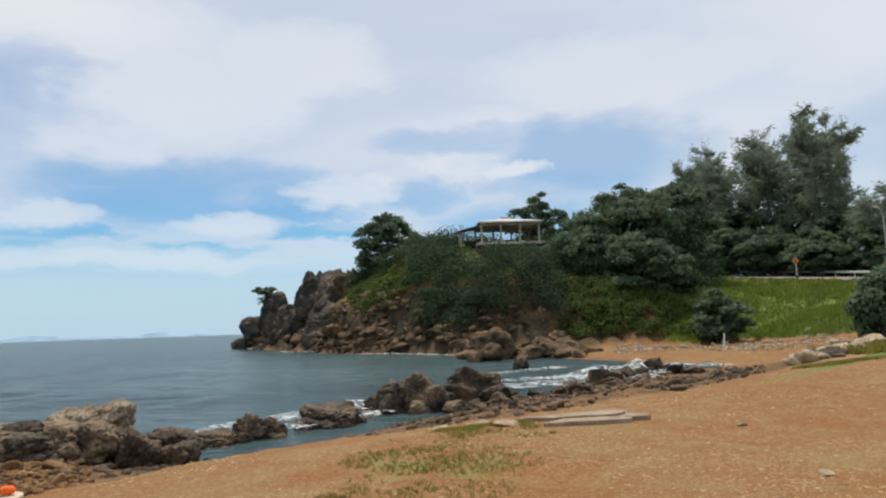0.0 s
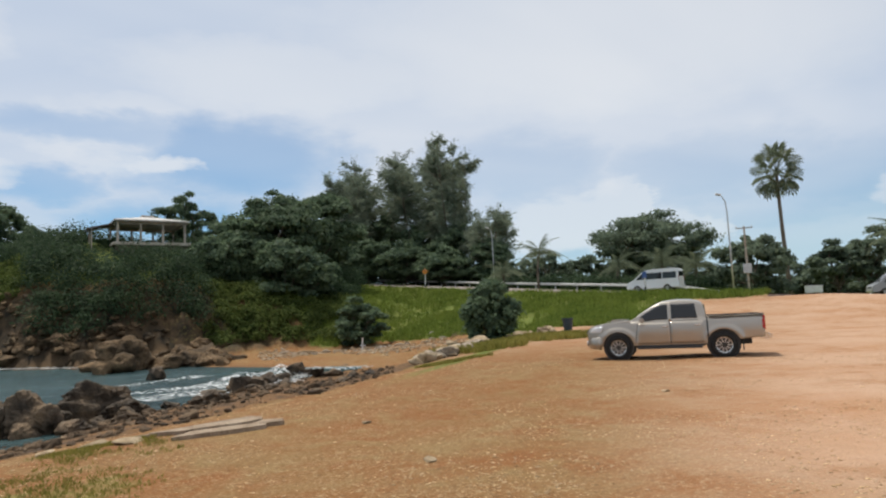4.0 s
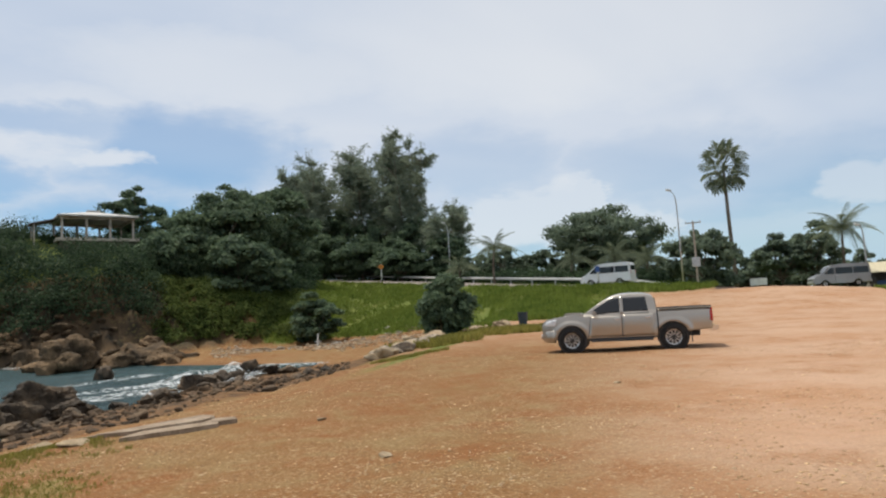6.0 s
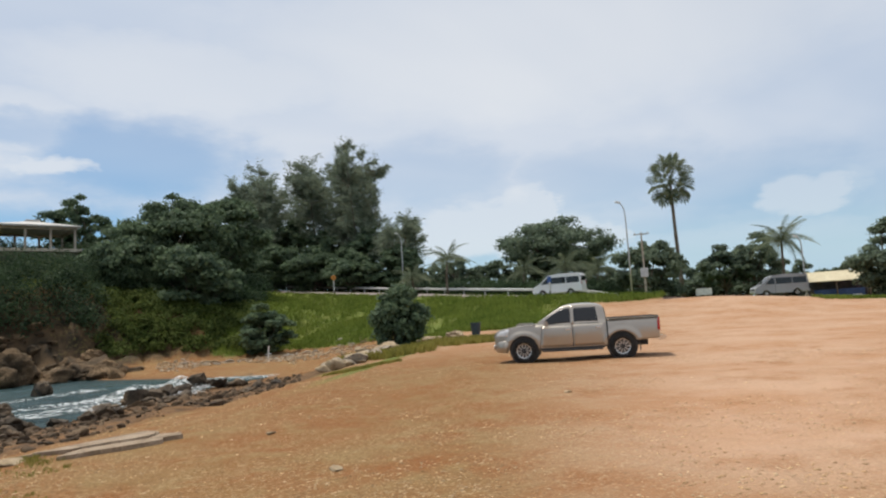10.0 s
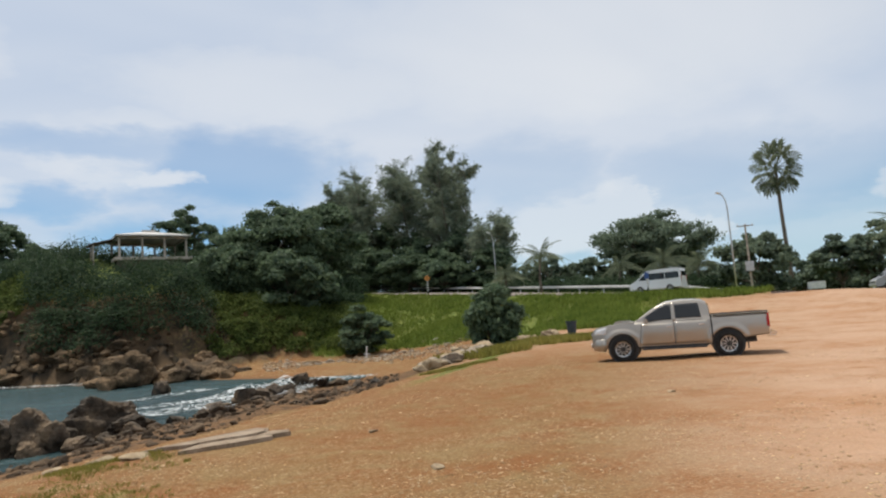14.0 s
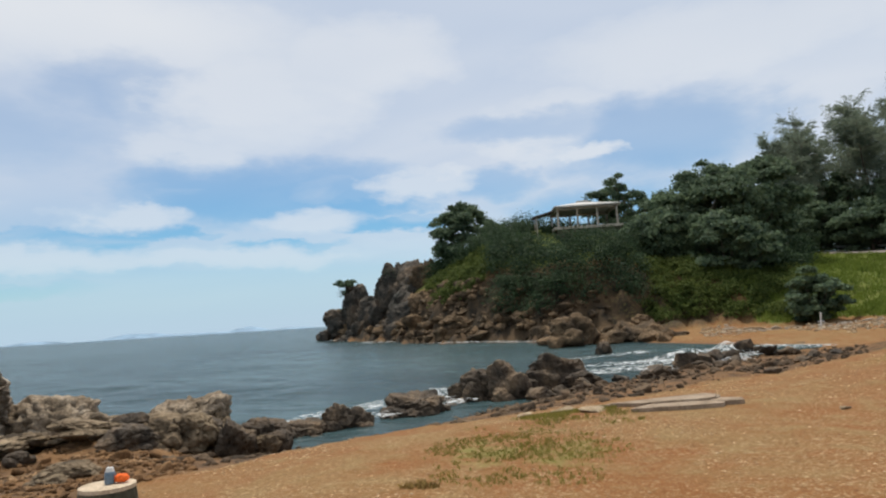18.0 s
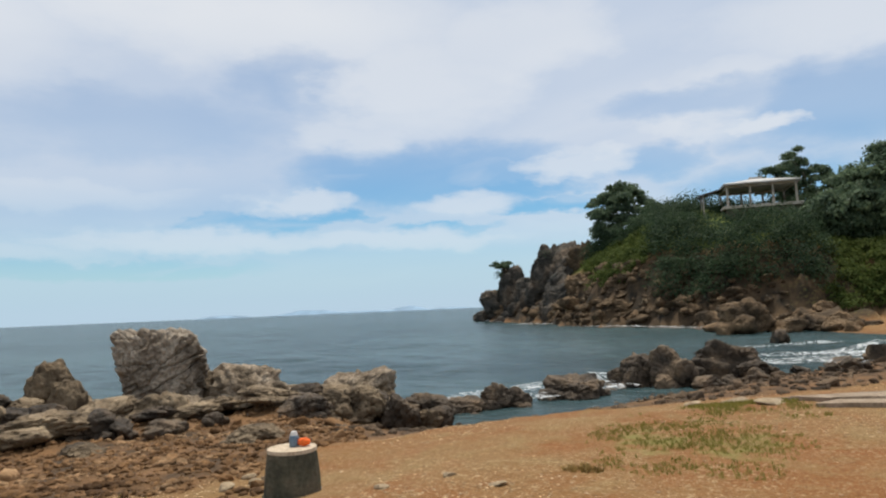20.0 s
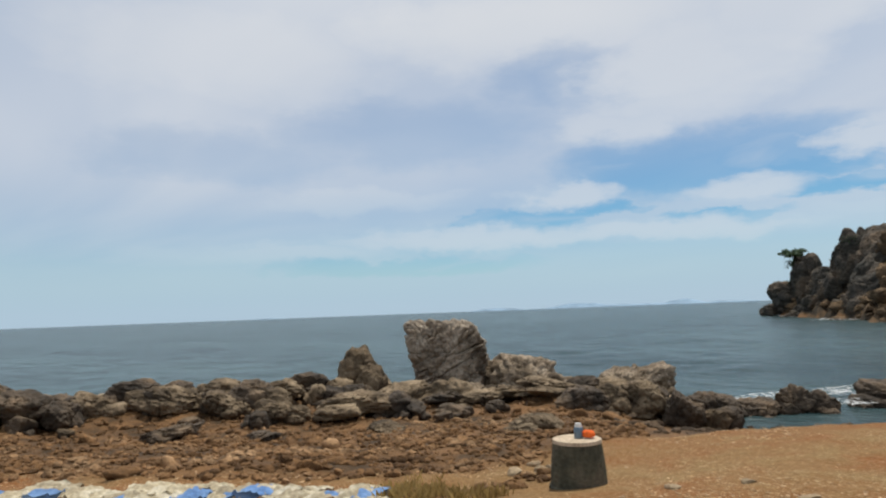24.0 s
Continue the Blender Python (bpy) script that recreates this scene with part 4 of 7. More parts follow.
def sprays(rng, starts, ends, per, length, wide, scatter):
    """Thin drooping needles strewn along branches; verts and quads."""
    a, b = np.repeat(np.array(starts), per, 0), np.repeat(np.array(ends), per, 0)
    n = len(a)
    t = rng.random(n)[:, None] ** 0.95
    along_b = b - a
    ln = np.linalg.norm(along_b, axis=1)[:, None]
    p = a + along_b * t + rng.normal(size=(n, 3)) * scatter * ln * (0.35 + 0.65 * t)
    d = along_b / ln * 0.7 + rng.normal(size=(n, 3)) * 0.45 + np.array([0, 0, -0.5]) * (0.1 + rng.random((n, 1)))
    d /= np.linalg.norm(d, axis=1)[:, None]
    s = np.cross(d, rng.normal(size=(n, 3)))
    s /= np.linalg.norm(s, axis=1)[:, None]
    k = rng.uniform(0.5, 1.4, (n, 1)) * length
    w = wide * rng.uniform(0.6, 1.3, (n, 1))
    sag = np.array([0, 0, -0.18]) * k
    v = np.stack([p - s * w * 0.4, p + s * w * 0.4, p + d * k * 0.6 + s * w, p + d * k + sag], 1).reshape(-1, 3)
    return v, np.arange(4 * n).reshape(n, 4)


def casuarina(place, height, crown_w, seed, label, n=16000, lean=0.0):
    """A tall she-oak: several thin leaders with drooping feathery sprays and sky between."""
    rng = np.random.default_rng(seed)
    root = thing("casuarina_tree", label, "tree", "casuarinas by the road", m=Matrix.Translation(place))
    starts, ends = [], []
    leaders = 6
    for k in range(leaders):
        w = 2 * math.pi * (k + rng.random() * 0.6) / leaders
        top = np.array([math.cos(w) * crown_w * rng.uniform(0.10, 0.40) + lean * height, math.sin(w) * crown_w * 0.3, height * (1.0 if k == 0 else rng.uniform(0.70, 0.97))])
        pts = np.array(limb_line((0, 0, -0.4), top, rng, 0.05, 10))
        part("trunk" if k == 0 else "leader", mesh_of("leader", *tube(pts, np.linspace(0.32 if k == 0 else 0.2, 0.04, 10), 7), BARK, smooth=True), BARK, root)
        for j in range(30):
            t = 0.36 + 0.64 * rng.random() ** 0.8
            b = np.array([np.interp(t, np.linspace(0, 1, 10), pts[:, q]) for q in range(3)])
            a = rng.random() * 2 * math.pi
            ln = crown_w * rng.uniform(0.14, 0.38) * (1.02 - t * 0.60)
            e = b + np.array([math.cos(a) * ln, math.sin(a) * ln, rng.uniform(0.20, 0.9) * ln])
            starts.append(b)
            ends.append(e)
            if j < 6:
                br = limb_line(b, e, rng, 0.1, 5)
                part("limb", mesh_of("limb", *tube(br, np.linspace(0.08, 0.02, 5), 5), BARK, smooth=True), BARK, root)
        starts.append(pts[-2])
        ends.append(pts[-1] + np.array([0, 0, 1.6]))
    v, f = sprays(rng, starts, ends, int(1.9 * n / len(starts)), 0.95, 0.058, 0.085)
    part("crown", mesh_of("crown", v, f, LEAF_NEEDLE), LEAF_NEEDLE, root)
    return root


def frond(rng, length, width, n=26, sag=0.5):
    """A feather leaf along +x with two rows of leaflets."""
    verts, faces = [], []
    spine = [np.array([length * t, 0, length * (0.42 * t - sag * t * t * 1.5)]) for t in np.linspace(0, 1, n)]
    v, f = tube(spine, np.linspace(0.045, 0.008, n), 4)
    verts += [tuple(q) for q in v]
    faces += f
    for i in range(2, n):
        t = i / (n - 1)
        ln = width * (1.15 - t) ** 0.6 * min(1, t * 5 + 0.3)
        for s in (-1, 1):
            d = np.array([0.45, s * 0.8, -0.42 - 0.35 * rng.random()])
            d /= np.linalg.norm(d)
            a = spine[i]
            w = np.array([length / n * 0.26, 0, 0])
            k = len(verts)
            verts += [tuple(a - w), tuple(a + w), tuple(a + d * ln + np.array([0, 0, -0.2 * ln]))]
            faces.append((k, k + 1, k + 2))
    return mesh_of("frond", verts, faces, LEAF_PALM)


def coconut_palm(place, height, reach, seed, label, fronds=17, lean=0.04):
    rng = np.random.default_rng(seed)
    root = thing("coconut_palm", label, "palm", "coconut palms inland", m=Matrix.Translation(place))
    top = np.array([lean * height, lean * 0.4 * height, height - reach * 0.25])
    pts = limb_line((0, 0, -0.3), top, rng, 0.03, 9)
    part("trunk", mesh_of("trunk", *tube(pts, np.linspace(0.19, 0.11, 9), 9), BARK, smooth=True), BARK, root)
    shapes = [frond(rng, reach, reach * 0.34, 30, s) for s in (0.30, 0.55, 0.85)]
    for i in range(fronds):
        o = part("frond", shapes[i % 3], LEAF_PALM, root)
        o.matrix_local = pose(*top, 0, -62 + 96 * ((i * 7) % fronds) / fronds, 360 * i / fronds + rng.uniform(-9, 9))
    return root


def fan_leaf(rng, reach):
    """A stalk with a stiff round fan of pleated blades, along +x."""
    verts, faces = [], []
    v, f = tube([(0, 0, 0), (reach * 0.66, 0, reach * 0.03)], (0.05, 0.03), 5)
    verts += [tuple(q) for q in v]
    faces += f
    hub = np.array([reach * 0.64, 0, reach * 0.03])
    m = 26
    for i in range(m):
        a = radians(-150 + 300 * i / (m - 1))
        da = radians(300 / m * 0.36)
        ln = reach * 0.36 * (0.82 + 0.25 * math.cos(a)) * rng.uniform(0.92, 1.05)
        zig = 0.05 * reach * (1 if i % 2 else -1)
        k = len(verts)
        for ang, r, z in ((0, 0, 0), (-da, 0.72, -zig * 0.5), (0, 1.0, zig - 0.10 * reach), (da, 0.72, zig * 0.5)):
            verts.append((hub[0] + math.cos(a + ang) * ln * r, hub[1] + math.sin(a + ang) * ln * r, hub[2] + z))
        faces.append((k, k + 1, k + 2, k + 3))
    return mesh_of("fan_leaf", verts, faces, LEAF_PALM)


def sugar_palm(place, height, reach, seed):
    rng = np.random.default_rng(seed)
    root = thing("sugar_palm", "tall sugar palm with a round head of fan leaves", "palm", m=Matrix.Translation(place))
    top = np.array([-0.4, 0.2, height - reach])
    pts = limb_line((0, 0, -0.3), top, rng, 0.015, 10)
    part("trunk", mesh_of("trunk", *tube(pts, np.linspace(0.30, 0.19, 10), 12), BARK, smooth=True), BARK, root)
    shapes = [fan_leaf(rng, reach * 0.92) for _ in range(3)]
    n = 34
    for i in range(n):
        o = part("fan_leaf", shapes[i % 3], LEAF_PALM, root)
        el = 84 - 150 * (i / (n - 1)) ** 0.8
        o.matrix_local = pose(top[0], top[1], top[2], 0, 0, i * 137.5) @ pose(0, 0, 0, rng.uniform(-70, 70), -el, 0) @ Matrix.Scale(1.0 + 0.28 * abs(math.sin(radians(el))), 4)
    return root


def blades(x, y, z, rng, tall, mat, name, label, spread=0.35, wide=0.016, kind="stuff", per=5):
    """Grass: bent blades in tufts at arrays of places."""
    n = len(x) * per
    px, py, pz = (np.repeat(q, per) for q in (x, y, z))
    a = rng.random(n) * 2 * np.pi
    h = tall * rng.uniform(0.45, 1.25, n)
    lean = spread * h * rng.uniform(0.2, 1.3, n)
    jx, jy = rng.normal(size=n) * tall * 0.35, rng.normal(size=n) * tall * 0.35
    bx, by = px + jx, py + jy
    sx, sy = -np.sin(a) * wide, np.cos(a) * wide
    dx, dy = np.cos(a) * lean, np.sin(a) * lean
    v = np.stack([np.stack([bx - sx, by - sy, pz - 0.02], 1), np.stack([bx + sx, by + sy, pz - 0.02], 1),
                  np.stack([bx + sx * 0.7 + dx * 0.4, by + sy * 0.7 + dy * 0.4, pz + h * 0.62], 1), np.stack([bx + dx, by + dy, pz + h], 1)], 1).reshape(-1, 3)
    f = np.arange(4 * n).reshape(n, 4)
    return tagged(new(name, mesh_of(name, v, f, mat)), label, "grass", kind=kind)


# ---- headland: sea stack, crag, cliff foot ----
def headland_rocks():
    far = [  # bearing, distance, width, depth, height, seed, foot below or above the sea
        (14.7, 140, 9.0, 8, 12.2, 3, -1.0), (15.8, 142, 8.0, 8, 8.0, 4, -1.5), (17.0, 146, 5.2, 6, 3.4, 5, -0.8), (13.4, 136, 8.5, 8, 9.2, 6, -0.6),
        (10.4, 120, 11.0, 11, 15.4, 7, -1.5), (9.2, 118, 12.0, 10, 15.2, 8, -1.5), (8.0, 116, 10.0, 9, 14.8, 20, -1.5), (11.5, 123, 9.0, 9, 12.2, 21, -1.5), (12.3, 127, 8.0, 9, 9.4, 9, -1.5), (10.0, 110, 9.5, 7, 9.0, 22, -1.2), (8.4, 104, 6.5, 7, 8.2, 10, -0.6),
        (10.2, 107, 8.5, 7, 7.4, 11, -1.2), (13.4, 128, 8.0, 7, 5.6, 12, -1.0), (12.0, 115, 7.0, 6, 5.0, 18, -1.0), (2.2, 84, 4.5, 6, 6.4, 13, -1.0), (-0.8, 81, 7.5, 6, 5.6, 14, -1.0), (-4.2, 79, 6.5, 6, 5.0, 15, -0.6),
        (11.4, 109, 5.0, 5, 3.2, 16, -0.6), (15.0, 131, 6.0, 6, 3.0, 17, -0.8), (7.6, 96, 4.0, 5, 5.6, 19, -0.4)]
    for b, d, w, dp, h, s, foot in far:
        p = polar(b, d, SEA + foot)
        boulder(p, (w, dp, h), s, ROCK_FAR if b > 8.5 else ROCK_CLIFF, turn=s * 47, tilt=(s % 5 - 2) * 3, level=5, sink=0.0, label="weathered dark crag at the headland's point" if b > 8.5 else "brown cliff buttress under hanging scrub",
                name="crag", group="crags of the headland", lumps=2, worn=True)
    rng = np.random.default_rng(77)
    tops_c, tops_r = [], []
    for b, d, w, dp, h, s, foot in far:
        if h > 11 and b > 7:
            for _ in range(9):
                q = polar(b, d)
                tops_c.append((q.x + rng.uniform(-0.26, 0.26) * w, q.y + rng.uniform(-0.3, 0.1) * dp, SEA + foot + h * rng.uniform(0.55, 0.86)))
                tops_r.append(rng.uniform(0.8, 1.5))
    v, f = leaves(rng, tops_c, tops_r, 9000, 0.18, 1.5, 0.0, 0.6, 0.9)
    tagged(new("crag_scrub", mesh_of("crag_scrub", v, f, LEAF_SHRUB)), "dark scrub clinging to the crags", "bushes", kind="stuff")
    # tumbled blocks along the cliff foot: the larger part singly, the rest joined
    loose_v, loose_f = [], []
    for i in range(900):
        b = rng.uniform(-10.5, 16.5)
        near = np.interp(b, [-13, -7.4, -1.4, 4.6, 9.2, 13.7, 17.5], [56, 61.5, 70.5, 80, 87.5, 119, 152])
        d = near + abs(rng.normal()) * (11.0 if 2.5 < b < 10 else 5.0) + 0.2
        s = 0.35 + 1.15 * rng.random() ** 2.2 + 1.2 * (rng.random() < 0.05)
        p = polar(b, d)
        p.z = max(ground_z(p.x, p.y), SEA)
        if p.z > (6.2 if b > 2.5 else 4.6):
            continue
        if i >= 120:
            q, g = rock_shape(200 + i % 24, 3, 7, 0.5, 0.3)
            a = rng.random() * 6.28
            q = q * np.array([s * rng.uniform(0.5, 0.85), s * 0.5, s * rng.uniform(0.3, 0.5)])
            q = np.stack([q[:, 0] * math.cos(a) - q[:, 1] * math.sin(a), q[:, 0] * math.sin(a) + q[:, 1] * math.cos(a), q[:, 2]], 1)
            loose_f.append(g + len(q) * len(loose_v))
            loose_v.append(q + np.array([p.x, p.y, p.z + s * 0.12]))
            continue
        boulder(p, (s * rng.uniform(1, 1.7), s * rng.uniform(0.9, 1.3), s * rng.uniform(0.6, 1.0)), 200 + i % 24, ROCK_CLIFF if rng.random() < 0.75 else ROCK_BROWN, turn=rng.uniform(0, 360), tilt=rng.uniform(-14, 14), level=4, fine=0.3, rough=0.5, cuts=7,
                label="tumbled orange-brown block at the cliff foot", group="blocks at the cliff foot")
    tagged(new("cliff_rubble", mesh_of("cliff_rubble", np.concatenate(loose_v), np.concatenate(loose_f), ROCK_CLIFF)), "broken orange-brown rubble along the cliff foot", "rubble", kind="stuff")
    # the low ledge that reaches into the cove
    for b, d, w, dp, h, s in ((-3.2, 60.5, 6.4, 4, 3.4, 31), (-1.4, 62, 2.6, 3, 1.3, 32), (-6.0, 61, 2.6, 3, 1.3, 33), (-8.0, 63, 2.6, 3, 1.7, 34), (-9.5, 66, 2.8, 3, 1.7, 35), (-11.2, 64, 2.2, 2.5, 0.9, 36), (11.0, 104, 3.6, 3, 1.5, 37), (13.0, 106, 1.8, 2, 0.7, 38)):
        boulder(polar(b, d, SEA - 0.1), (w, dp, h), s, ROCK_CLIFF, turn=s * 31, level=4, sink=0.12, fine=0.16, lumps=3, worn=True, label="rust-brown ledge standing in the cove" if b < 5 else "low dark rock awash off the point", group="ledges in the cove")


def shore_rocks():
    # bearing, distance, width, height, kind of stone
    rows = [(-1.3, 27.6, 2.3, 1.75, 0), (-3.4, 26.2, 1.6, 0.8, 0), (4.7, 25.6, 1.7, 1.5, 0), (2.7, 25.2, 1.5, 1.75, 0), (1.2, 26.0, 1.1, 0.9, 0), (6.3, 26.0, 1.1, 0.9, 0),
            (10.2, 22.8, 2.15, 1.15, 0), (8.6, 22.9, 1.0, 0.75, 0), (16.4, 20.8, 1.15, 1.1, 0), (14.9, 21.0, 1.0, 0.9, 0), (19.3, 20.2, 1.4, 0.75, 0), (21.4, 19.8, 1.5, 0.85, 0), (23.0, 19.2, 1.2, 0.9, 0)]
    brown = [(37.0, 22.0, 2.5, 1.95, 2), (34.0, 22.2, 1.7, 1.2, 1), (28.0, 21.2, 2.4, 1.65, 2), (26.0, 20.6, 1.5, 1.2, 1), (30.3, 20.6, 3.0, 1.15, 1), (33.2, 20.9, 3.2, 1.35, 1), (27.2, 16.8, 1.25, 0.85, 1), (24.4, 16.2, 0.85, 0.85, 0),
             (22.2, 16.5, 0.75, 0.55, 1), (29.6, 16.8, 1.2, 0.7, 1), (31.6, 16.6, 1.3, 0.6, 0), (41.0, 20.4, 1.5, 0.95, 2), (49.4, 20.6, 1.35, 2.5, 1), (34.6, 18.0, 1.8, 0.6, 1), (38.2, 18.8, 1.9, 0.65, 1)]
    left = [(58.3, 17.4, 1.0, 1.0, 1), (60.6, 16.8, 0.9, 0.8, 1), (55.8, 18.2, 1.1, 0.8, 1), (53.8, 19.6, 1.0, 1.1, 0), (51.3, 19.6, 1.2, 0.95, 1), (50.3, 16.4, 1.7, 0.75, 1), (46.2, 18.6, 1.6, 0.85, 1), (43.6, 17.8, 1.2, 0.5, 0), (40.4, 18.0, 1.5, 0.6, 1),
            (35.9, 13.1, 1.1, 0.5, 1), (63.9, 22.4, 1.6, 1.4, 0), (62.0, 21.0, 1.3, 0.95, 1), (66.6, 19.0, 1.1, 0.95, 1), (64.4, 17.2, 1.3, 0.8, 1), (60.6, 19.8, 1.3, 1.0, 1), (73.4, 17.0, 1.1, 1.0, 1), (71.4, 16.6, 0.8, 0.8, 0), (69.2, 17.2, 1.0, 0.8, 1),
            (53.1, 18.4, 1.2, 0.75, 1), (56.2, 16.0, 0.9, 0.6, 1), (64.3, 14.8, 1.0, 0.35, 0), (76.0, 18.0, 1.5, 1.1, 1), (79.0, 17.0, 1.4, 0.9, 1), (68.0, 21.5, 1.5, 1.0, 1), (71.5, 21.0, 1.4, 0.9, 1), (57.6, 14.2, 0.6, 0.25, 0), (48.0, 14.4, 0.7, 0.25, 1)]
    mats = (ROCK_DARK, ROCK_BROWN, ROCK_TAN)
    names = ("dark wet boulder at the water's edge", "brown weathered boulder above the tide line", "pale grey-brown boulder beside the standing rock")
    for i, (b, d, w, h, m) in enumerate(rows + brown + left):
        b *= 1.012
        p = polar(b, d)
        p.z = max(ground_z(p.x, p.y), SEA - 0.25)
        if 32 < b < 47 and d < 21:
            h *= 0.62
        elif b > 47:
            h, w = h * 0.74, w * 1.15
        boulder(p, (w * 1.16, w * 1.0, h * 1.16), 40 + i, ROCK_DARK if b > 50.5 and i % 3 == 1 else mats[m], turn=i * 73, tilt=(i % 7 - 3) * 3, level=5, sink=0.2, label=names[m], lumps=3 + i % 3 if m != 2 else 2, worn=True)
    # the jumble between and before them
    rng = np.random.default_rng(91)
    for i in range(92):
        b = rng.uniform(21, 81) if i % 4 else rng.uniform(-4, 8)
        d = np.interp(b, [-4, 8, 22, 34, 50, 81], [26.2, 25.0, 18.4, 18.8, 17.4, 17.0]) + rng.normal() * 1.1
        s = 0.30 + 0.62 * rng.random() ** 1.8
        p = polar(b, d)
        p.z = max(ground_z(p.x, p.y), SEA - 0.15)
        boulder(p, (s * rng.uniform(1.1, 1.7), s * 1.1, s * rng.uniform(0.65, 1.0)), 820 + i, ROCK_DARK if b < 14 or i % 2 else ROCK_BROWN, turn=rng.uniform(0, 360), tilt=rng.uniform(-9, 9), level=4, sink=0.25, lumps=3, worn=True,
                label="small dark stone among the wet boulders" if b < 14 else "small brown stone among the shore boulders", group="small stones among the boulders")


def standing_rock():
    """The great block: upright, its seaward edge leaning out above its foot, seamed by tilted beds and cracks."""
    m = 84
    u, w = (q.ravel() for q in np.meshgrid(np.linspace(-1, 1, m), np.linspace(-1, 1, m), indexing="ij"))
    i, j = np.meshgrid(np.arange(m - 1), np.arange(m - 1), indexing="ij")
    quad = np.stack([i * m + j, (i + 1) * m + j, (i + 1) * m + j + 1, i * m + j + 1], -1).reshape(-1, 4)
    sides = [np.roll(np.stack([np.full_like(u, k), u, w * k], 1), axis, 1) for axis in range(3) for k in (-1.0, 1.0)]
    f = np.concatenate([quad + k * m * m for k in range(6)])
    p = np.concatenate(sides)
    p = p / (np.abs(p) ** 5.5).sum(1)[:, None] ** (1 / 5.5)      # a block with rounded edges
    t = (p[:, 2] + 1) / 2
    left, right = -0.70 - 0.66 * t ** 0.9, 1.16 + 0.16 * np.sin(t * 2.6)
    p[:, 0] = left + (right - left) * (p[:, 0] + 1) / 2
    p[:, 1] *= 0.95 + 0.2 * (1 - t)
    p[:, 2] = p[:, 2] * 1.36 - 0.22 * smooth(0.4, 1.3, p[:, 0]) * t + 0.12 * smooth(-0.9, -1.4, p[:, 0]) * t
    lean = np.stack([p[:, 0], p[:, 1], p[:, 2] - 0.45 * p[:, 0]], 1)        # tilted beds
    big = fbm(p * 0.9 + 3, 4, 2) - 0.5
    bed = fbm(lean * np.array([0.7, 0.7, 2.6]) + 7, 4, 7) - 0.5
    seam = smooth(0.06, 0.0, np.abs(fbm(lean * np.array([0.8, 0.8, 2.8]) + 11, 3, 12) - 0.5))
    crack = smooth(0.03, 0.0, np.abs(fbm(p * np.array([1.7, 1.7, 0.8]) + 8, 3, 19) - 0.5))
    knob = np.abs(fbm(p * 2.6 + 5, 4, 23) - 0.5)
    pits = fbm(p * 7.0 + 2, 3, 29) - 0.5
    r = 1 + 0.16 * big + 0.26 * bed - 0.13 * seam - 0.11 * crack + 0.34 * (knob - 0.12) + 0.10 * pits
    p = p * r[:, None]
    me = mesh_of("standing_rock", p, f, ROCK_PALE)
    bm = bmesh.new()
    bm.from_mesh(me)
    bmesh.ops.remove_doubles(bm, verts=bm.verts, dist=0.0005)
    bmesh.ops.recalc_face_normals(bm, faces=bm.faces)
    bm.to_mesh(me)
    bm.free()
    ob = new("standing_rock", me)
    q = polar(43.3, 22.2)
    ob.matrix_world = pose(q.x, q.y, SEA + 1.36, 0, 0, 43.3)
    tagged(ob, "tall pale block of rock leaning over the shore", "rock")


def rubble():
    """Loose stones on the rocky shore: each one real, joined."""
    rng = np.random.default_rng(5)
    v0, f0 = ico(2)
    shapes = [rock_shape(300 + k, 2, 9, 0.7, 0.35)[0] for k in range(10)]

    def scatter(n, pick, lo, hi, vs, fs):
        b, d = np.array([pick() for _ in range(n * 3)]).T
        x, y = -np.sin(np.radians(b)) * d, np.cos(np.radians(b)) * d
        z, cov = terrain(x, y)
        for i in np.nonzero((z > SEA - 0.2) & (cov[:, 1] > 0.35))[0][:n]:
            s = lo + (hi - lo) * rng.random() ** 3
            a = rng.random() * 6.28
            q = shapes[rng.integers(10)] * np.array([s, s * rng.uniform(0.6, 1), s * rng.uniform(0.4, 0.75)])
            c, sn = math.cos(a), math.sin(a)
            q = np.stack([q[:, 0] * c - q[:, 1] * sn, q[:, 0] * sn + q[:, 1] * c, q[:, 2]], 1) + np.array([x[i], y[i], z[i] + s * 0.12])
            fs.append(f0 + len(v0) * (len(vs)))
            vs.append(q)
    heaps = (("rust-brown stones strewn over the rocky shore", [(0.072, 0.038, 0.016), (0.190, 0.103, 0.045), (0.340, 0.215, 0.115)],
              ((9000, (28, 79), (5.6, 20), 0.018, 0.10), (170, (30, 79), (9.5, 19), 0.05, 0.24))),
             ("dark wet stones strewn over the muddy shore", [(0.036, 0.026, 0.017), (0.092, 0.062, 0.038), (0.200, 0.138, 0.085)],
              ((300, (8, 30), (12.4, 20), 0.03, 0.2), (2000, (-24, 8), (13.0, 44), 0.015, 0.14), (130, (-24, 6), (14.5, 44), 0.08, 0.30))))
    for label, tones, rows in heaps:
        vs, fs = [], []
        for n, b, d, lo, hi in rows:
            scatter(n, lambda: (rng.uniform(*b), rng.uniform(*d)), lo, hi, vs, fs)
        stone = surface("shore_rubble", tones, 0.9, 14.0, 0.9, bump=0.8, vary=0.35, island=True, space="World")
        tagged(new("shore_rubble", mesh_of("shore_rubble", np.concatenate(vs), np.concatenate(fs), stone)), label, "stones", kind="stuff")


headland_rocks()
shore_rocks()
standing_rock()
rubble()


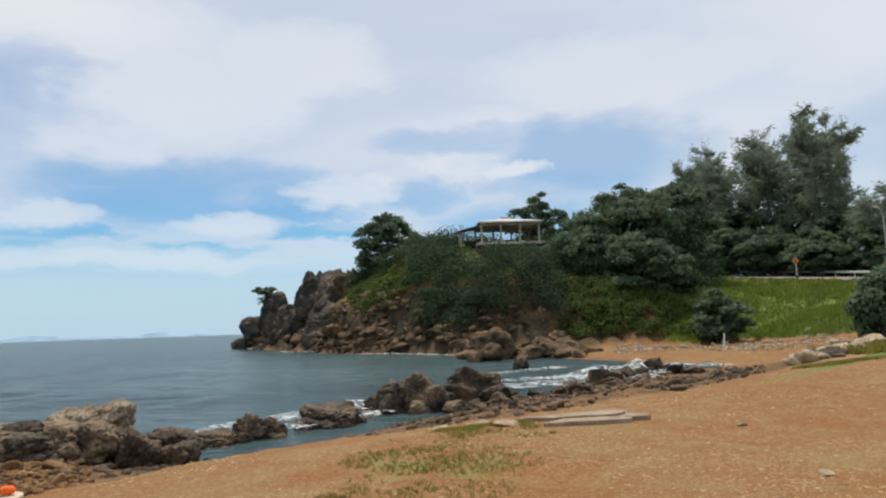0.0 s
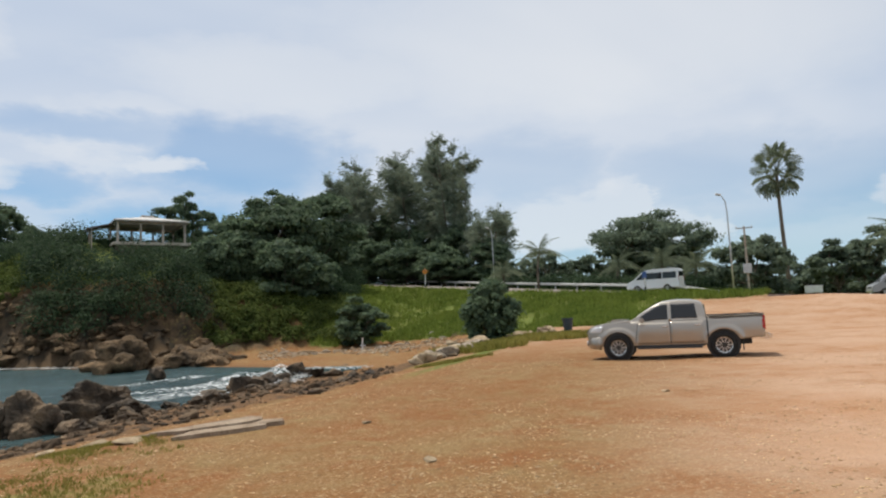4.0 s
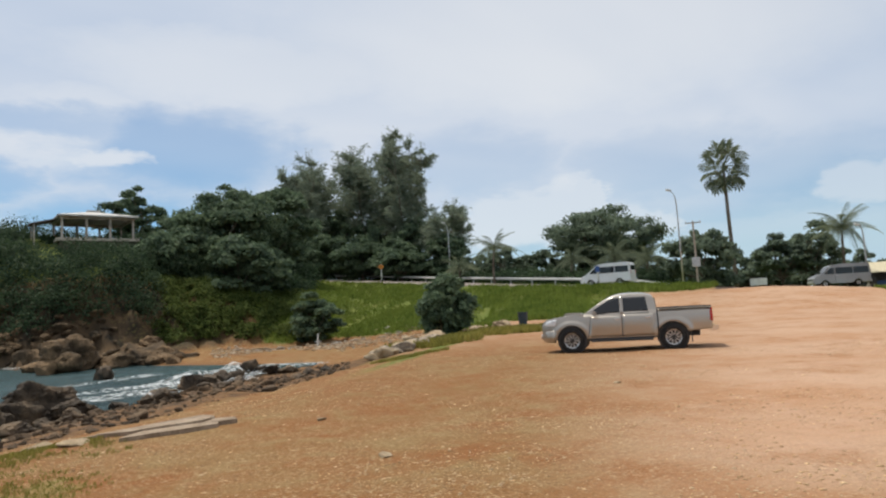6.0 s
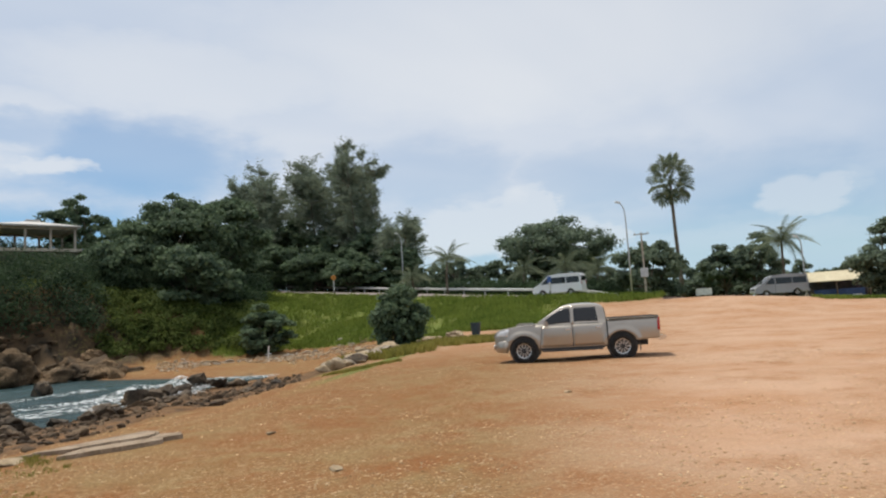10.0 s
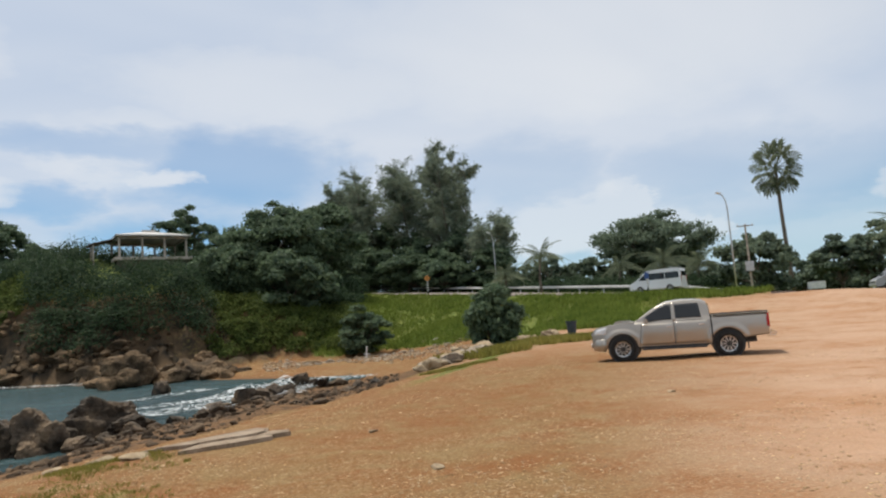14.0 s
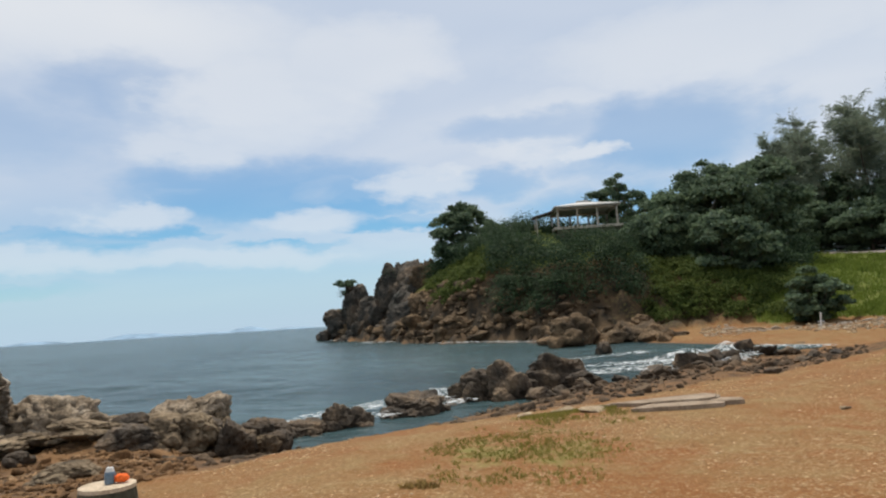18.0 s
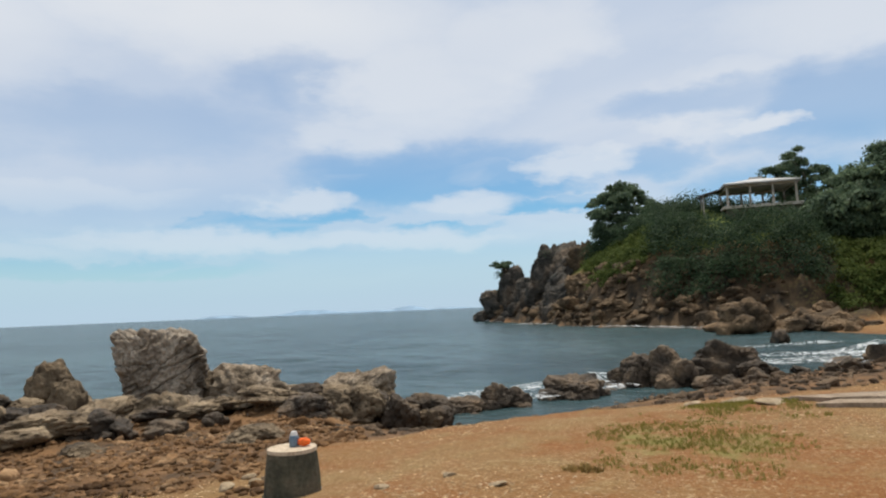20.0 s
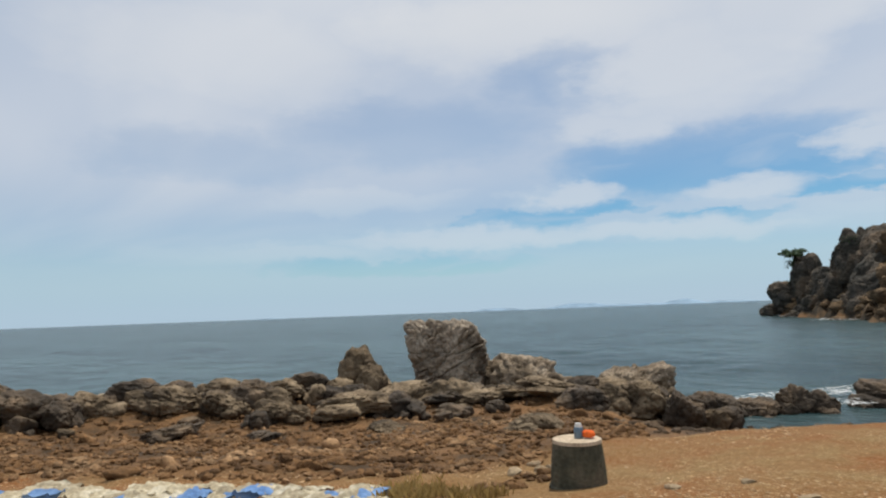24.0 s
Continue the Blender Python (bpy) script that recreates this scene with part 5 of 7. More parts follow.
# ---- scrub and trees ----
def hill_scrub():
    rng = np.random.default_rng(11)
    cs, rs, low_c, low_r = [], [], [], []
    n = 7800
    b, d = rng.uniform(-21, 8.5, n), rng.uniform(66, 128, n)
    x, y = -np.sin(np.radians(b)) * d, np.cos(np.radians(b)) * d
    z, cov = terrain(x, y)
    dr, wr = to_line(x, y, RIDGE)
    half = along(RIDGE, wr, 3)
    dq, _ = to_line(x, y, ROAD)
    u = dr / half
    open_turf = (b > 3.0) & (u > 0.20)
    bright = (b < -9.0) & (u > 0.60)
    ok = (u < np.where(b > -8, 0.80, 0.86)) & (dq > 10) & ~open_turf & ~bright & (z > 1.0)
    for i in np.nonzero(ok)[0][:2100]:
        r = 0.65 + 1.5 * rng.random() ** 2
        if abs(b[i] + 4.5) < 4.5 and d[i] < 98 and u[i] < 0.45:
            r = min(r, 0.5)              # kept low before the pavilion
        cs.append((x[i], y[i], z[i] + 0.45 * r))
        rs.append(r)
    v, f = leaves(rng, cs, rs, 250000, 0.165, 1.5, 0.0, 0.6, 0.95)
    tagged(new("hillside_scrub", mesh_of("hillside_scrub", v, f, LEAF_SHRUB)), "dense dark green scrub over the hillside", "bushes", kind="stuff")
    okb = (bright | (open_turf & (u < 0.46))) & (dq > 9) & (u < 0.98) & (z > 0.0)
    for i in np.nonzero(okb)[0][:700]:
        r = rng.uniform(0.45, 1.2)
        low_c.append((x[i], y[i], z[i] + 0.1 * r))
        low_r.append(r)
    v, f = leaves(rng, low_c, low_r, 70000, 0.17, 1.8, 0.0, 0.7, 0.75)
    tagged(new("slope_scrub", mesh_of("slope_scrub", v, f, LEAF_SLOPE)), "low bright green scrub on the slope above the beach", "bushes", kind="stuff")


def bank_grass():
    rng = np.random.default_rng(12)
    n = 60000
    b, d = rng.uniform(-56, -13, n), rng.uniform(46, 125, n)
    x, y = -np.sin(np.radians(b)) * d, np.cos(np.radians(b)) * d
    z, cov = terrain(x, y)
    dq, _ = to_line(x, y, ROAD)
    inland = inside(x, y, [p[:2] for p in ROAD] + [(4000, -200), (4000, 3000), (60, 900)])
    ok = (cov[:, 0] > 0.45) & (dq > 5) & ~inland
    ok &= fbm2(x, y, 0.22, 4, 61) + 0.10 * rng.normal(size=n) < 0.64
    i = np.nonzero(ok)[0][:15000]
    blades(x[i], y[i], z[i], rng, 0.42, GRASS_BANK, "bank_grass", "rough green grass on the road bank", wide=0.05)


def road_hedge():
    """Rank growth behind the far rail."""
    rng = np.random.default_rng(19)
    cs, rs = [], []
    for i in range(520):
        k = rng.integers(2, len(ROAD_LINE) - 6)
        side = rng.uniform(7.0, 15.0)
        q = ROAD_LINE[k, :2] + ROAD_SIDE[k] * side + rng.normal(size=2) * 0.8
        r = rng.uniform(0.7, 1.7)
        cs.append((q[0], q[1], max(ground_z(q[0], q[1]), ROAD_LINE[k, 2] - 0.6) + 0.35 * r))
        rs.append(r)
    v, f = leaves(rng, cs, rs, 52000, 0.19, 1.6, 0.0, 0.6, 0.95)
    tagged(new("roadside_scrub", mesh_of("roadside_scrub", v, f, LEAF_SHRUB)), "rank dark green growth behind the guardrail", "bushes", kind="stuff")


def plants():
    hill_scrub()
    road_hedge()
    bank_grass()
    # crest and point of the headland
    broad_tree("headland_tree", on_ground(5.4, 110), 9.0, 10.4, 10.0, 21, LEAF_BROAD, "grey-green tree on the headland's shoulder", n=9000, leaf=0.36, clumps=34)
    broad_tree("headland_tree", on_ground(3.2, 107), 4.8, 7.5, 6.0, 22, LEAF_BROAD, "lower tree beside it on the ridge", n=3500, leaf=0.36, clumps=20)
    broad_tree("headland_tree", on_ground(1.2, 104), 2.6, 7.0, 3.6, 29, LEAF_BROAD, "wind-clipped tree on the ridge", n=3000, leaf=0.34, clumps=20)
    broad_tree("point_tree", polar(15.4, 139, 8.3), 2.4, 5.0, 1.6, 23, LEAF_BROAD, "wind-bent tree on top of the sea stack", n=900, leaf=0.34, clumps=9, trunk_r=0.14)
    broad_tree("ridge_tree", on_ground(-7.3, 108), 12.2, 9.4, 9.6, 24, LEAF_BROAD, "dark tree behind the pavilion", n=5000, leaf=0.38, clumps=24)
    broad_tree("ridge_tree", on_ground(-10.0, 104), 6.7, 5.0, 6.2, 25, LEAF_BROAD, "round dark tree on the ridge", n=3400, leaf=0.36, clumps=18)
    broad_tree("spreading_tree", on_ground(-14.4, 92), 11.2, 14.5, 10.0, 26, LEAF_BROAD, "broad dark tree with layered boughs above the slope", n=15000, leaf=0.40, clumps=48, trunk_r=0.4)
    broad_tree("spreading_tree", on_ground(-18.4, 100), 13.0, 11.5, 12.0, 27, LEAF_BROAD, "dark tree at the top of the bank", n=9000, leaf=0.40, clumps=34)
    broad_tree("spreading_tree", on_ground(-10.8, 88), 4.8, 10.5, 7.5, 28, LEAF_BROAD, "low dark tree on the slope", n=7000, leaf=0.40, clumps=26)
    broad_tree("spreading_tree", on_ground(-15.5, 84), 6.4, 10.5, 8.2, 30, LEAF_BROAD, "low dark tree below the boughs", n=7000, leaf=0.40, clumps=26)
    casuarina(on_ground(-20.4, 134), 20.5, 15, 45, "feathery casuarina above the bank", n=9000)
    casuarina(on_ground(-23.2, 138), 25.0, 21, 41, "tall feathery casuarina behind the guardrail", n=12000)
    casuarina(on_ground(-26.9, 132), 29.2, 18, 42, "tallest feathery casuarina behind the guardrail", n=13000)
    casuarina(on_ground(-29.0, 126), 26.0, 15, 43, "leaning feathery casuarina behind the guardrail", n=10000, lean=0.03)
    casuarina(on_ground(-32.4, 116), 12.6, 12, 44, "low drooping casuarina beside the lamp post", n=6000)
    for b, d, h, w, s in ((-20.5, 142, 14, 14, 51), (-23.5, 136, 13.5, 14, 52), (-26.5, 130, 12.5, 13, 53), (-29.5, 122, 11.5, 12, 54), (-32.0, 113, 8.0, 9, 55), (-18.6, 128, 12, 12, 56), (-22.0, 124, 8, 11, 57), (-25.2, 118, 7, 11, 58), (-28.3, 112, 6.5, 10, 59)):
        broad_tree("roadside_tree", on_ground(b, d), h, w, h * 0.95, s, LEAF_BROAD, "dark undergrowth tree below the casuarinas", n=6500, leaf=0.42, clumps=28, group="undergrowth behind the road")
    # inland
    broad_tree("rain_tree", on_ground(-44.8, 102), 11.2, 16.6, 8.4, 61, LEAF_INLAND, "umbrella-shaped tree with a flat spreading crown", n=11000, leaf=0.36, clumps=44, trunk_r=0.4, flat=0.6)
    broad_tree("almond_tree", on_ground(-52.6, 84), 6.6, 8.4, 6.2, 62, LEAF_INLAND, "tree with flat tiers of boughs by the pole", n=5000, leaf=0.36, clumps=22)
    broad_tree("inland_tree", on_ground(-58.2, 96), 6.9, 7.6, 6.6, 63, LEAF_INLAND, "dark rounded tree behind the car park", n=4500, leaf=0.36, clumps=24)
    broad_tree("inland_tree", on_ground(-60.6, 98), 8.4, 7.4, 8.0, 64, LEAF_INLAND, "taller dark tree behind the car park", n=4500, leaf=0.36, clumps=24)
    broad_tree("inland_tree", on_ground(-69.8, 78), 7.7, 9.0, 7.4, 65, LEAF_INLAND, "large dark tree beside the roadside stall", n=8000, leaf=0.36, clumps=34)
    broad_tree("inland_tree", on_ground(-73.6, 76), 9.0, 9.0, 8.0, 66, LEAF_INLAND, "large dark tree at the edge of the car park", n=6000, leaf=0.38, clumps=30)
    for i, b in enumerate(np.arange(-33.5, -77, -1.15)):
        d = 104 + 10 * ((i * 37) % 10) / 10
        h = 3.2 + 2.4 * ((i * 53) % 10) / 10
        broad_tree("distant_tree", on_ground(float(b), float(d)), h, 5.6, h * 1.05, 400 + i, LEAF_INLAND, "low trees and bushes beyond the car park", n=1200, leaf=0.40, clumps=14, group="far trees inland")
    sugar_palm(on_ground(-55.1, 100), 20.2, 3.5, 71)
    coconut_palm(on_ground(-62.4, 88), 7.4, 3.5, 72, "coconut palm with ragged drooping fronds", lean=0.02, fronds=24)
    for b, d, h, r, s in ((-36.2, 92, 5.6, 3.2, 73), (-46.0, 86, 4.4, 3.2, 74), (-48.6, 84, 4.0, 3.0, 75), (-42.6, 90, 3.8, 2.8, 76), (-33.2, 98, 3.0, 3.0, 77)):
        coconut_palm(on_ground(b, d), h, r, s, "young coconut palm beyond the road", fronds=22)
    # by the beach
    broad_tree("beach_shrub", on_ground(-21.2, 72.5), 5.3, 6.0, 5.0, 81, LEAF_BROAD, "layered dark shrub at the foot of the bank", n=5000, leaf=0.36, clumps=22, trunk_r=0.12)
    broad_tree("round_bush", on_ground(-32.0, 40.5), 3.7, 3.3, 3.9, 82, LEAF_BROAD, "tall dense round bush beside the rock bank", n=9000, leaf=0.17, clumps=26, trunk_r=0.1, flat=1.0, lumps=1.35, hollow=0.5)


plants()


# ---- built things ----
PAINT_SILVER = surface("champagne_silver_paint", [(0.405, 0.360, 0.305), (0.418, 0.372, 0.316)], 0.8, 3.0, 0.32, metal=0.65, bump=0.0, vary=0, coat=0.6, rough_var=0.05, grainy=0.1)
PAINT_WHITE = surface("white_car_paint", [(0.72, 0.73, 0.74), (0.78, 0.79, 0.80)], 0.8, 30.0, 0.3, bump=0.0, vary=0, coat=0.6, rough_var=0.05, grainy=0.1)
PAINT_GREY = surface("silver_van_paint", [(0.27, 0.28, 0.29), (0.32, 0.33, 0.34)], 0.8, 30.0, 0.3, metal=0.4, bump=0.0, vary=0, coat=0.5, rough_var=0.05, grainy=0.1)
GLASS_DARK = surface("tinted_glass", [(0.012, 0.014, 0.016), (0.02, 0.022, 0.025)], 1.0, 5.0, 0.06, bump=0.0, vary=0, rough_var=0.02, grainy=0.1)
RUBBER = surface("tyre_rubber", [(0.02, 0.02, 0.02), (0.04, 0.037, 0.034)], 6.0, 40.0, 0.85, bump=0.3, vary=0)
PLASTIC = surface("black_plastic", [(0.025, 0.025, 0.026), (0.05, 0.048, 0.046)], 3.0, 30.0, 0.6, bump=0.1, vary=0)
ALLOY = surface("alloy", [(0.45, 0.44, 0.43), (0.6, 0.59, 0.57)], 5.0, 30.0, 0.3, metal=0.9, bump=0.0, vary=0, grainy=0.1)
CHROME = surface("chrome", [(0.75, 0.75, 0.75)], 5.0, 30.0, 0.12, metal=1.0, bump=0.0, vary=0, rough_var=0.04, grainy=0.1)
LENS = surface("clear_lens", [(0.62, 0.63, 0.64), (0.75, 0.76, 0.77)], 8.0, 30.0, 0.12, bump=0.0, vary=0, rough_var=0.04, grainy=0.1)
TAIL_RED = surface("red_tail_lens", [(0.35, 0.012, 0.010), (0.45, 0.02, 0.015)], 8.0, 30.0, 0.18, bump=0.0, vary=0, grainy=0.1)
CONCRETE = surface("weathered_concrete", [(0.30, 0.265, 0.215), (0.42, 0.375, 0.31), (0.50, 0.45, 0.375)], 1.4, 24.0, 0.92, bump=0.5, vary=0.1)
CONCRETE_DARK = surface("dark_concrete", [(0.045, 0.045, 0.032), (0.085, 0.08, 0.055), (0.14, 0.115, 0.08)], 4.0, 26.0, 0.9, bump=0.5, vary=0)
STEEL = surface("galvanised_steel", [(0.42, 0.43, 0.43), (0.55, 0.56, 0.56)], 1.2, 18.0, 0.45, metal=0.7, bump=0.05, vary=0.05)
STEEL_WHITE = surface("white_painted_steel", [(0.60, 0.60, 0.57), (0.74, 0.74, 0.71)], 0.8, 14.0, 0.5, bump=0.1, vary=0.05)
STONE_TAN = surface("tan_stone", [(0.24, 0.175, 0.105), (0.34, 0.26, 0.165), (0.44, 0.35, 0.235)], 3.0, 30.0, 0.92, bump=0.5, vary=0.15)
SLAB_PALE = surface("pinkish_pale_slab", [(0.21, 0.155, 0.105), (0.29, 0.22, 0.155), (0.36, 0.285, 0.21)], 3.0, 30.0, 0.92, bump=0.4, vary=0.12)
WOOD_GREY = surface("grey_weathered_board", [(0.27, 0.19, 0.115), (0.38, 0.29, 0.185)], 2.0, 30.0, 0.9, bump=0.4, vary=0.12)


def profile(points, half, mat_bevel=0.02, bm=None):
    """A solid from a side outline (x, z) that reaches half to each side."""
    bm = bm or bmesh.new()
    lf = [bm.verts.new((x, half, z)) for x, z in points]
    rt = [bm.verts.new((x, -half, z)) for x, z in points]
    bm.faces.new(lf)
    bm.faces.new(rt[::-1])
    n = len(points)
    for i in range(n):
        j = (i + 1) % n
        bm.faces.new((lf[j], lf[i], rt[i], rt[j]))
    if mat_bevel:
        bmesh.ops.bevel(bm, geom=bm.edges[:], offset=mat_bevel, segments=2, affect="EDGES", clamp_overlap=True)
    return bm


def arch(cx, cz, r, a0, a1, n=12):
    return [(cx + r * math.cos(radians(a0 + (a1 - a0) * k / n)), cz + r * math.sin(radians(a0 + (a1 - a0) * k / n))) for k in range(n + 1)]


def panel(points, side, thick=0.012):
    """A thin plate on a car's side: points (x, z) laid on side(z), which gives y; thick outward."""
    bm = bmesh.new()
    s = 1 if side(1.0) > 0 else -1
    a = [bm.verts.new((x, side(z) - s * 0.006, z)) for x, z in points]
    b = [bm.verts.new((x, side(z) + s * thick, z)) for x, z in points]
    bm.faces.new(a)
    bm.faces.new(b[::-1])
    for i in range(len(points)):
        j = (i + 1) % len(points)
        bm.faces.new((a[j], a[i], b[i], b[j]))
    return bm


def wheel(parent, x, y, r, width, out):
    """out: 1 if its face looks to +y. tyre and rim with ten spokes."""
    hub = part("wheel", rod(r * 0.2, r * 0.2, width, (0, -width / 2, 0), (-90, 0, 0), 16), PLASTIC, parent)
    hub.location = (x, y, r)
    bm = bmesh.new()
    prof = [(r * 0.62, -0.46), (r * 0.66, -0.5), (r * 0.93, -0.5), (r, -0.36), (r, 0.36), (r * 0.93, 0.5), (r * 0.66, 0.5), (r * 0.62, 0.46)]
    seg = 36
    rings = [[bm.verts.new((math.cos(2 * math.pi * k / seg) * q, w * width, math.sin(2 * math.pi * k / seg) * q)) for k in range(seg)] for q, w in prof]
    for i in range(len(prof)):
        a, b = rings[i], rings[(i + 1) % len(prof)]
        for k in range(seg):
            bm.faces.new((a[k], a[(k + 1) % seg], b[(k + 1) % seg], b[k]))
    part("tyre", bm, RUBBER, hub, smooth=True)
    bm = bmesh.new()
    for k in range(10):
        a = 360 * k / 10
        m = pose(0, out * width * 0.36, 0, 0, a, 0)
        bmesh.ops.create_cube(bm, size=1.0, matrix=m @ Matrix.Translation((r * 0.34, 0, 0)) @ Matrix.Diagonal((r * 0.52, 0.03, r * 0.085, 1)))
    bmesh.ops.create_cone(bm, cap_ends=True, segments=16, radius1=r * 0.17, radius2=r * 0.14, depth=0.05, matrix=pose(0, out * width * 0.38, 0, 90, 0, 0))
    ring = []
    for q, w in ((r * 0.55, 0.42), (r * 0.64, 0.47), (r * 0.64, 0.36), (r * 0.55, 0.30)):
        ring.append([bm.verts.new((math.cos(2 * math.pi * k / 32) * q, out * w * width, math.sin(2 * math.pi * k / 32) * q)) for k in range(32)])
    for i in range(4):
        a, b = ring[i], ring[(i + 1) % 4]
        for k in range(32):
            bm.faces.new((a[k], a[(k + 1) % 32], b[(k + 1) % 32], b[k]))
    part("rim", bm, ALLOY, hub, "ten-spoke silver alloy rim")
    part("brake_disc", rod(r * 0.5, r * 0.5, 0.02, (0, out * width * 0.05, 0), (-90, 0, 0), 24), PLASTIC, hub)
    return hub


def sweep(bm, rows, closed=False):
    """Faces between rows of vertices; closed: each row is a ring."""
    for a, b in zip(rows[:-1], rows[1:]):
        m = len(a)
        for k in range(m if closed else m - 1):
            j = (k + 1) % m
            bm.faces.new((a[k], a[j], b[j], b[k]))


def skin(x0, x1, z0, z1, side, s, thick=0.006, nx=8, nz=7, slant0=0.0, slant1=0.0, top=None):
    """A plate that follows a car's flank: x0 and x1 are its ends at z0, slanting with height; side(x, z) gives the half width; top(x) may cap its height."""
    bm = bmesh.new()
    outer, inner = [], []
    for i in range(nz):
        o, n = [], []
        for k in range(nx):
            u, w = k / (nx - 1), i / (nz - 1)
            x = (x0 + slant0 * w) * (1 - u) + (x1 + slant1 * w) * u
            zt = min(z1, top(x)) if top else z1
            z = z0 + (zt - z0) * w
            y = side(x, z)
            o.append(bm.verts.new((x, s * (y + thick), z)))
            n.append(bm.verts.new((x, s * (y - 0.02), z)))
        outer.append(o)
        inner.append(n)
    sweep(bm, outer)
    sweep(bm, inner)
    for a, b in ((outer[0], inner[0]), (outer[-1], inner[-1]), ([r[0] for r in outer], [r[0] for r in inner]), ([r[-1] for r in outer], [r[-1] for r in inner])):
        sweep(bm, [a, b])
    return bm


def pickup_truck():
    root = thing("pickup_truck", "champagne-silver double-cab pickup parked on red earth", "pickup truck", m=pose(16.90, 15.85, ground_z(16.65, 16.1), 0, 0, 132.6))
    fx, rx, r = 1.69, -1.395, 0.385
    top_x = [2.66, 2.63, 2.56, 2.40, 2.10, 1.70, 1.34, 1.24, 1.05, 0.80, 0.55, 0.36, 0.15, -0.15, -0.50, -0.74, -0.86, -0.92, -0.94]
    top_z = [0.86, 0.98, 1.05, 1.10, 1.15, 1.19, 1.215, 1.235, 1.375, 1.545, 1.695, 1.775, 1.815, 1.83, 1.815, 1.77, 1.70, 1.50, 1.20]

    def roof_z(x):
        return float(np.interp(-x, [-q for q in top_x], top_z))

    def belt_z(x):
        return min(roof_z(x) - 0.035, 1.13 + 0.035 * (1.3 - x) / 2.2)

    def plan(x):
        """Half width at the shoulder, drawn in round the nose."""
        return 0.885 - 0.30 * float(smooth(2.10, 2.72, np.array(x))) ** 1.6 - 0.02 * float(smooth(0.9, 2.3, np.array(x)))

    def side(x, z):
        """Half width of the flank: fullest at the door's middle, drawn in to the sill and to the roof, swelling over the wheels."""
        w = plan(x)
        f = float(np.interp(z, [0.30, 0.42, 0.58, 0.78, 0.96, 1.06, 1.16], [0.945, 0.958, 0.980, 1.0, 0.995, 0.982, 0.958]))
        y = w * f
        b = belt_z(x)
        if z > b and x < 1.30:
            y = w * float(np.interp(b, [1.0, 1.16], [0.99, 0.958])) - 0.05 * min(1.0, (z - b) / 0.05) - 0.24 * max(0.0, z - b - 0.03)
        for cx in (fx, rx):
            d = math.hypot(x - cx, z - 0.40)
            y += 0.050 * float(smooth(0.66, 0.55, np.array(d))) * float(smooth(1.12, 0.90, np.array(z)))
        return y

    def foot_z(x, ends):
        z = ends(x)
        for cx in (fx, rx):
            if abs(x - cx) < 0.475:
                z = max(z, 0.40 + math.sqrt(0.475 ** 2 - (x - cx) ** 2))
        return z

    def shell(x0, x1, ends, closed_top, bm):
        """Stations along the car, each a half ring from foot to roof and over to the other side."""
        xs = set(np.linspace(x0, x1, 46).tolist())
        for cx in (fx, rx):
            xs |= {cx + 0.475 * math.cos(math.pi * k / 20) for k in range(21) if x1 < cx + 0.475 * math.cos(math.pi * k / 20) < x0}
        rows = []
        for x in sorted(xs, reverse=True):
            z0, zt = foot_z(x, ends), roof_z(x) if closed_top else 1.27
            zb = belt_z(x) if closed_top else 1.27
            pts = [(side(x, z), z) for z in np.linspace(z0, zb, 12)]
            if closed_top:
                zs = zb + 0.88 * (zt - zb)
                pts += [(side(x, z), z) for z in np.linspace(zb, zs, 8)[1:]]
                ye = pts[-1][0]
                pts += [(ye * math.cos(a), zs + (zt - zs) * math.sin(a)) for a in np.linspace(0, math.pi / 2, 7)[1:]]
                ring = pts + [(-y, z) for y, z in pts[-2::-1]]
            else:
                inner = [(y - 0.07, z) for y, z in pts[::-1]]
                ring = pts + inner
            rows.append([(x, y, z) for y, z in ring])
        for s in ((1,) if closed_top else (1, -1)):
            vr = [[bm.verts.new((x, s * y, z)) for x, y, z in row] for row in rows]
            sweep(bm, vr, closed=not closed_top)
            bm.faces.new(vr[0])
            bm.faces.new(vr[-1][::-1])
        return bm

    part("body", shell(2.655, -0.94, lambda x: float(np.interp(x, [-0.94, 1.2, 2.2, 2.5, 2.66], [0.44, 0.44, 0.42, 0.40, 0.46])), True, bmesh.new()), PAINT_SILVER, root, smooth=True)
    part("bed_sides", shell(-0.985, -2.53, lambda x: float(np.interp(x, [-2.53, -1.9, -1.0], [0.60, 0.55, 0.46])), False, bmesh.new()), PAINT_SILVER, root, smooth=True)
    part("bed_floor", boxed((1.52, 1.60, 0.05), (-1.75, 0, 0.80)), PAINT_SILVER, root)
    part("front_wall", boxed((0.05, 1.62, 0.44), (-1.01, 0, 1.03)), PAINT_SILVER, root, bevel=0.01)
    part("tailgate", boxed((0.05, 1.66, 0.50), (-2.525, 0, 1.01)), PAINT_SILVER, root, bevel=0.015)

    def cap(x):
        return roof_z(x) - 0.115
    for s in (1, -1):
        door = part("front_door", skin(1.16, 0.125, 0.47, 1.115, side, s, 0.004, 14, 9, slant0=-0.10), PAINT_SILVER, root, smooth=True)
        part("window", skin(0.98, 0.165, 1.185, 1.665, side, s, 0.004, 14, 7, top=cap), GLASS_DARK, door, smooth=True)
        part("window_frame", skin(0.15, 0.06, 1.15, 1.72, side, s, 0.005, 3, 6), PAINT_SILVER, door, smooth=True)
        part("door_handle", boxed((0.17, 0.035, 0.035), (0.25, s * 0.905, 1.0)), CHROME, door, bevel=0.01)
        mirror = part("mirror", profile([(0.86, 1.13), (0.99, 1.15), (1.00, 1.28), (0.88, 1.30)], 0.11, 0.03), PAINT_SILVER, door)
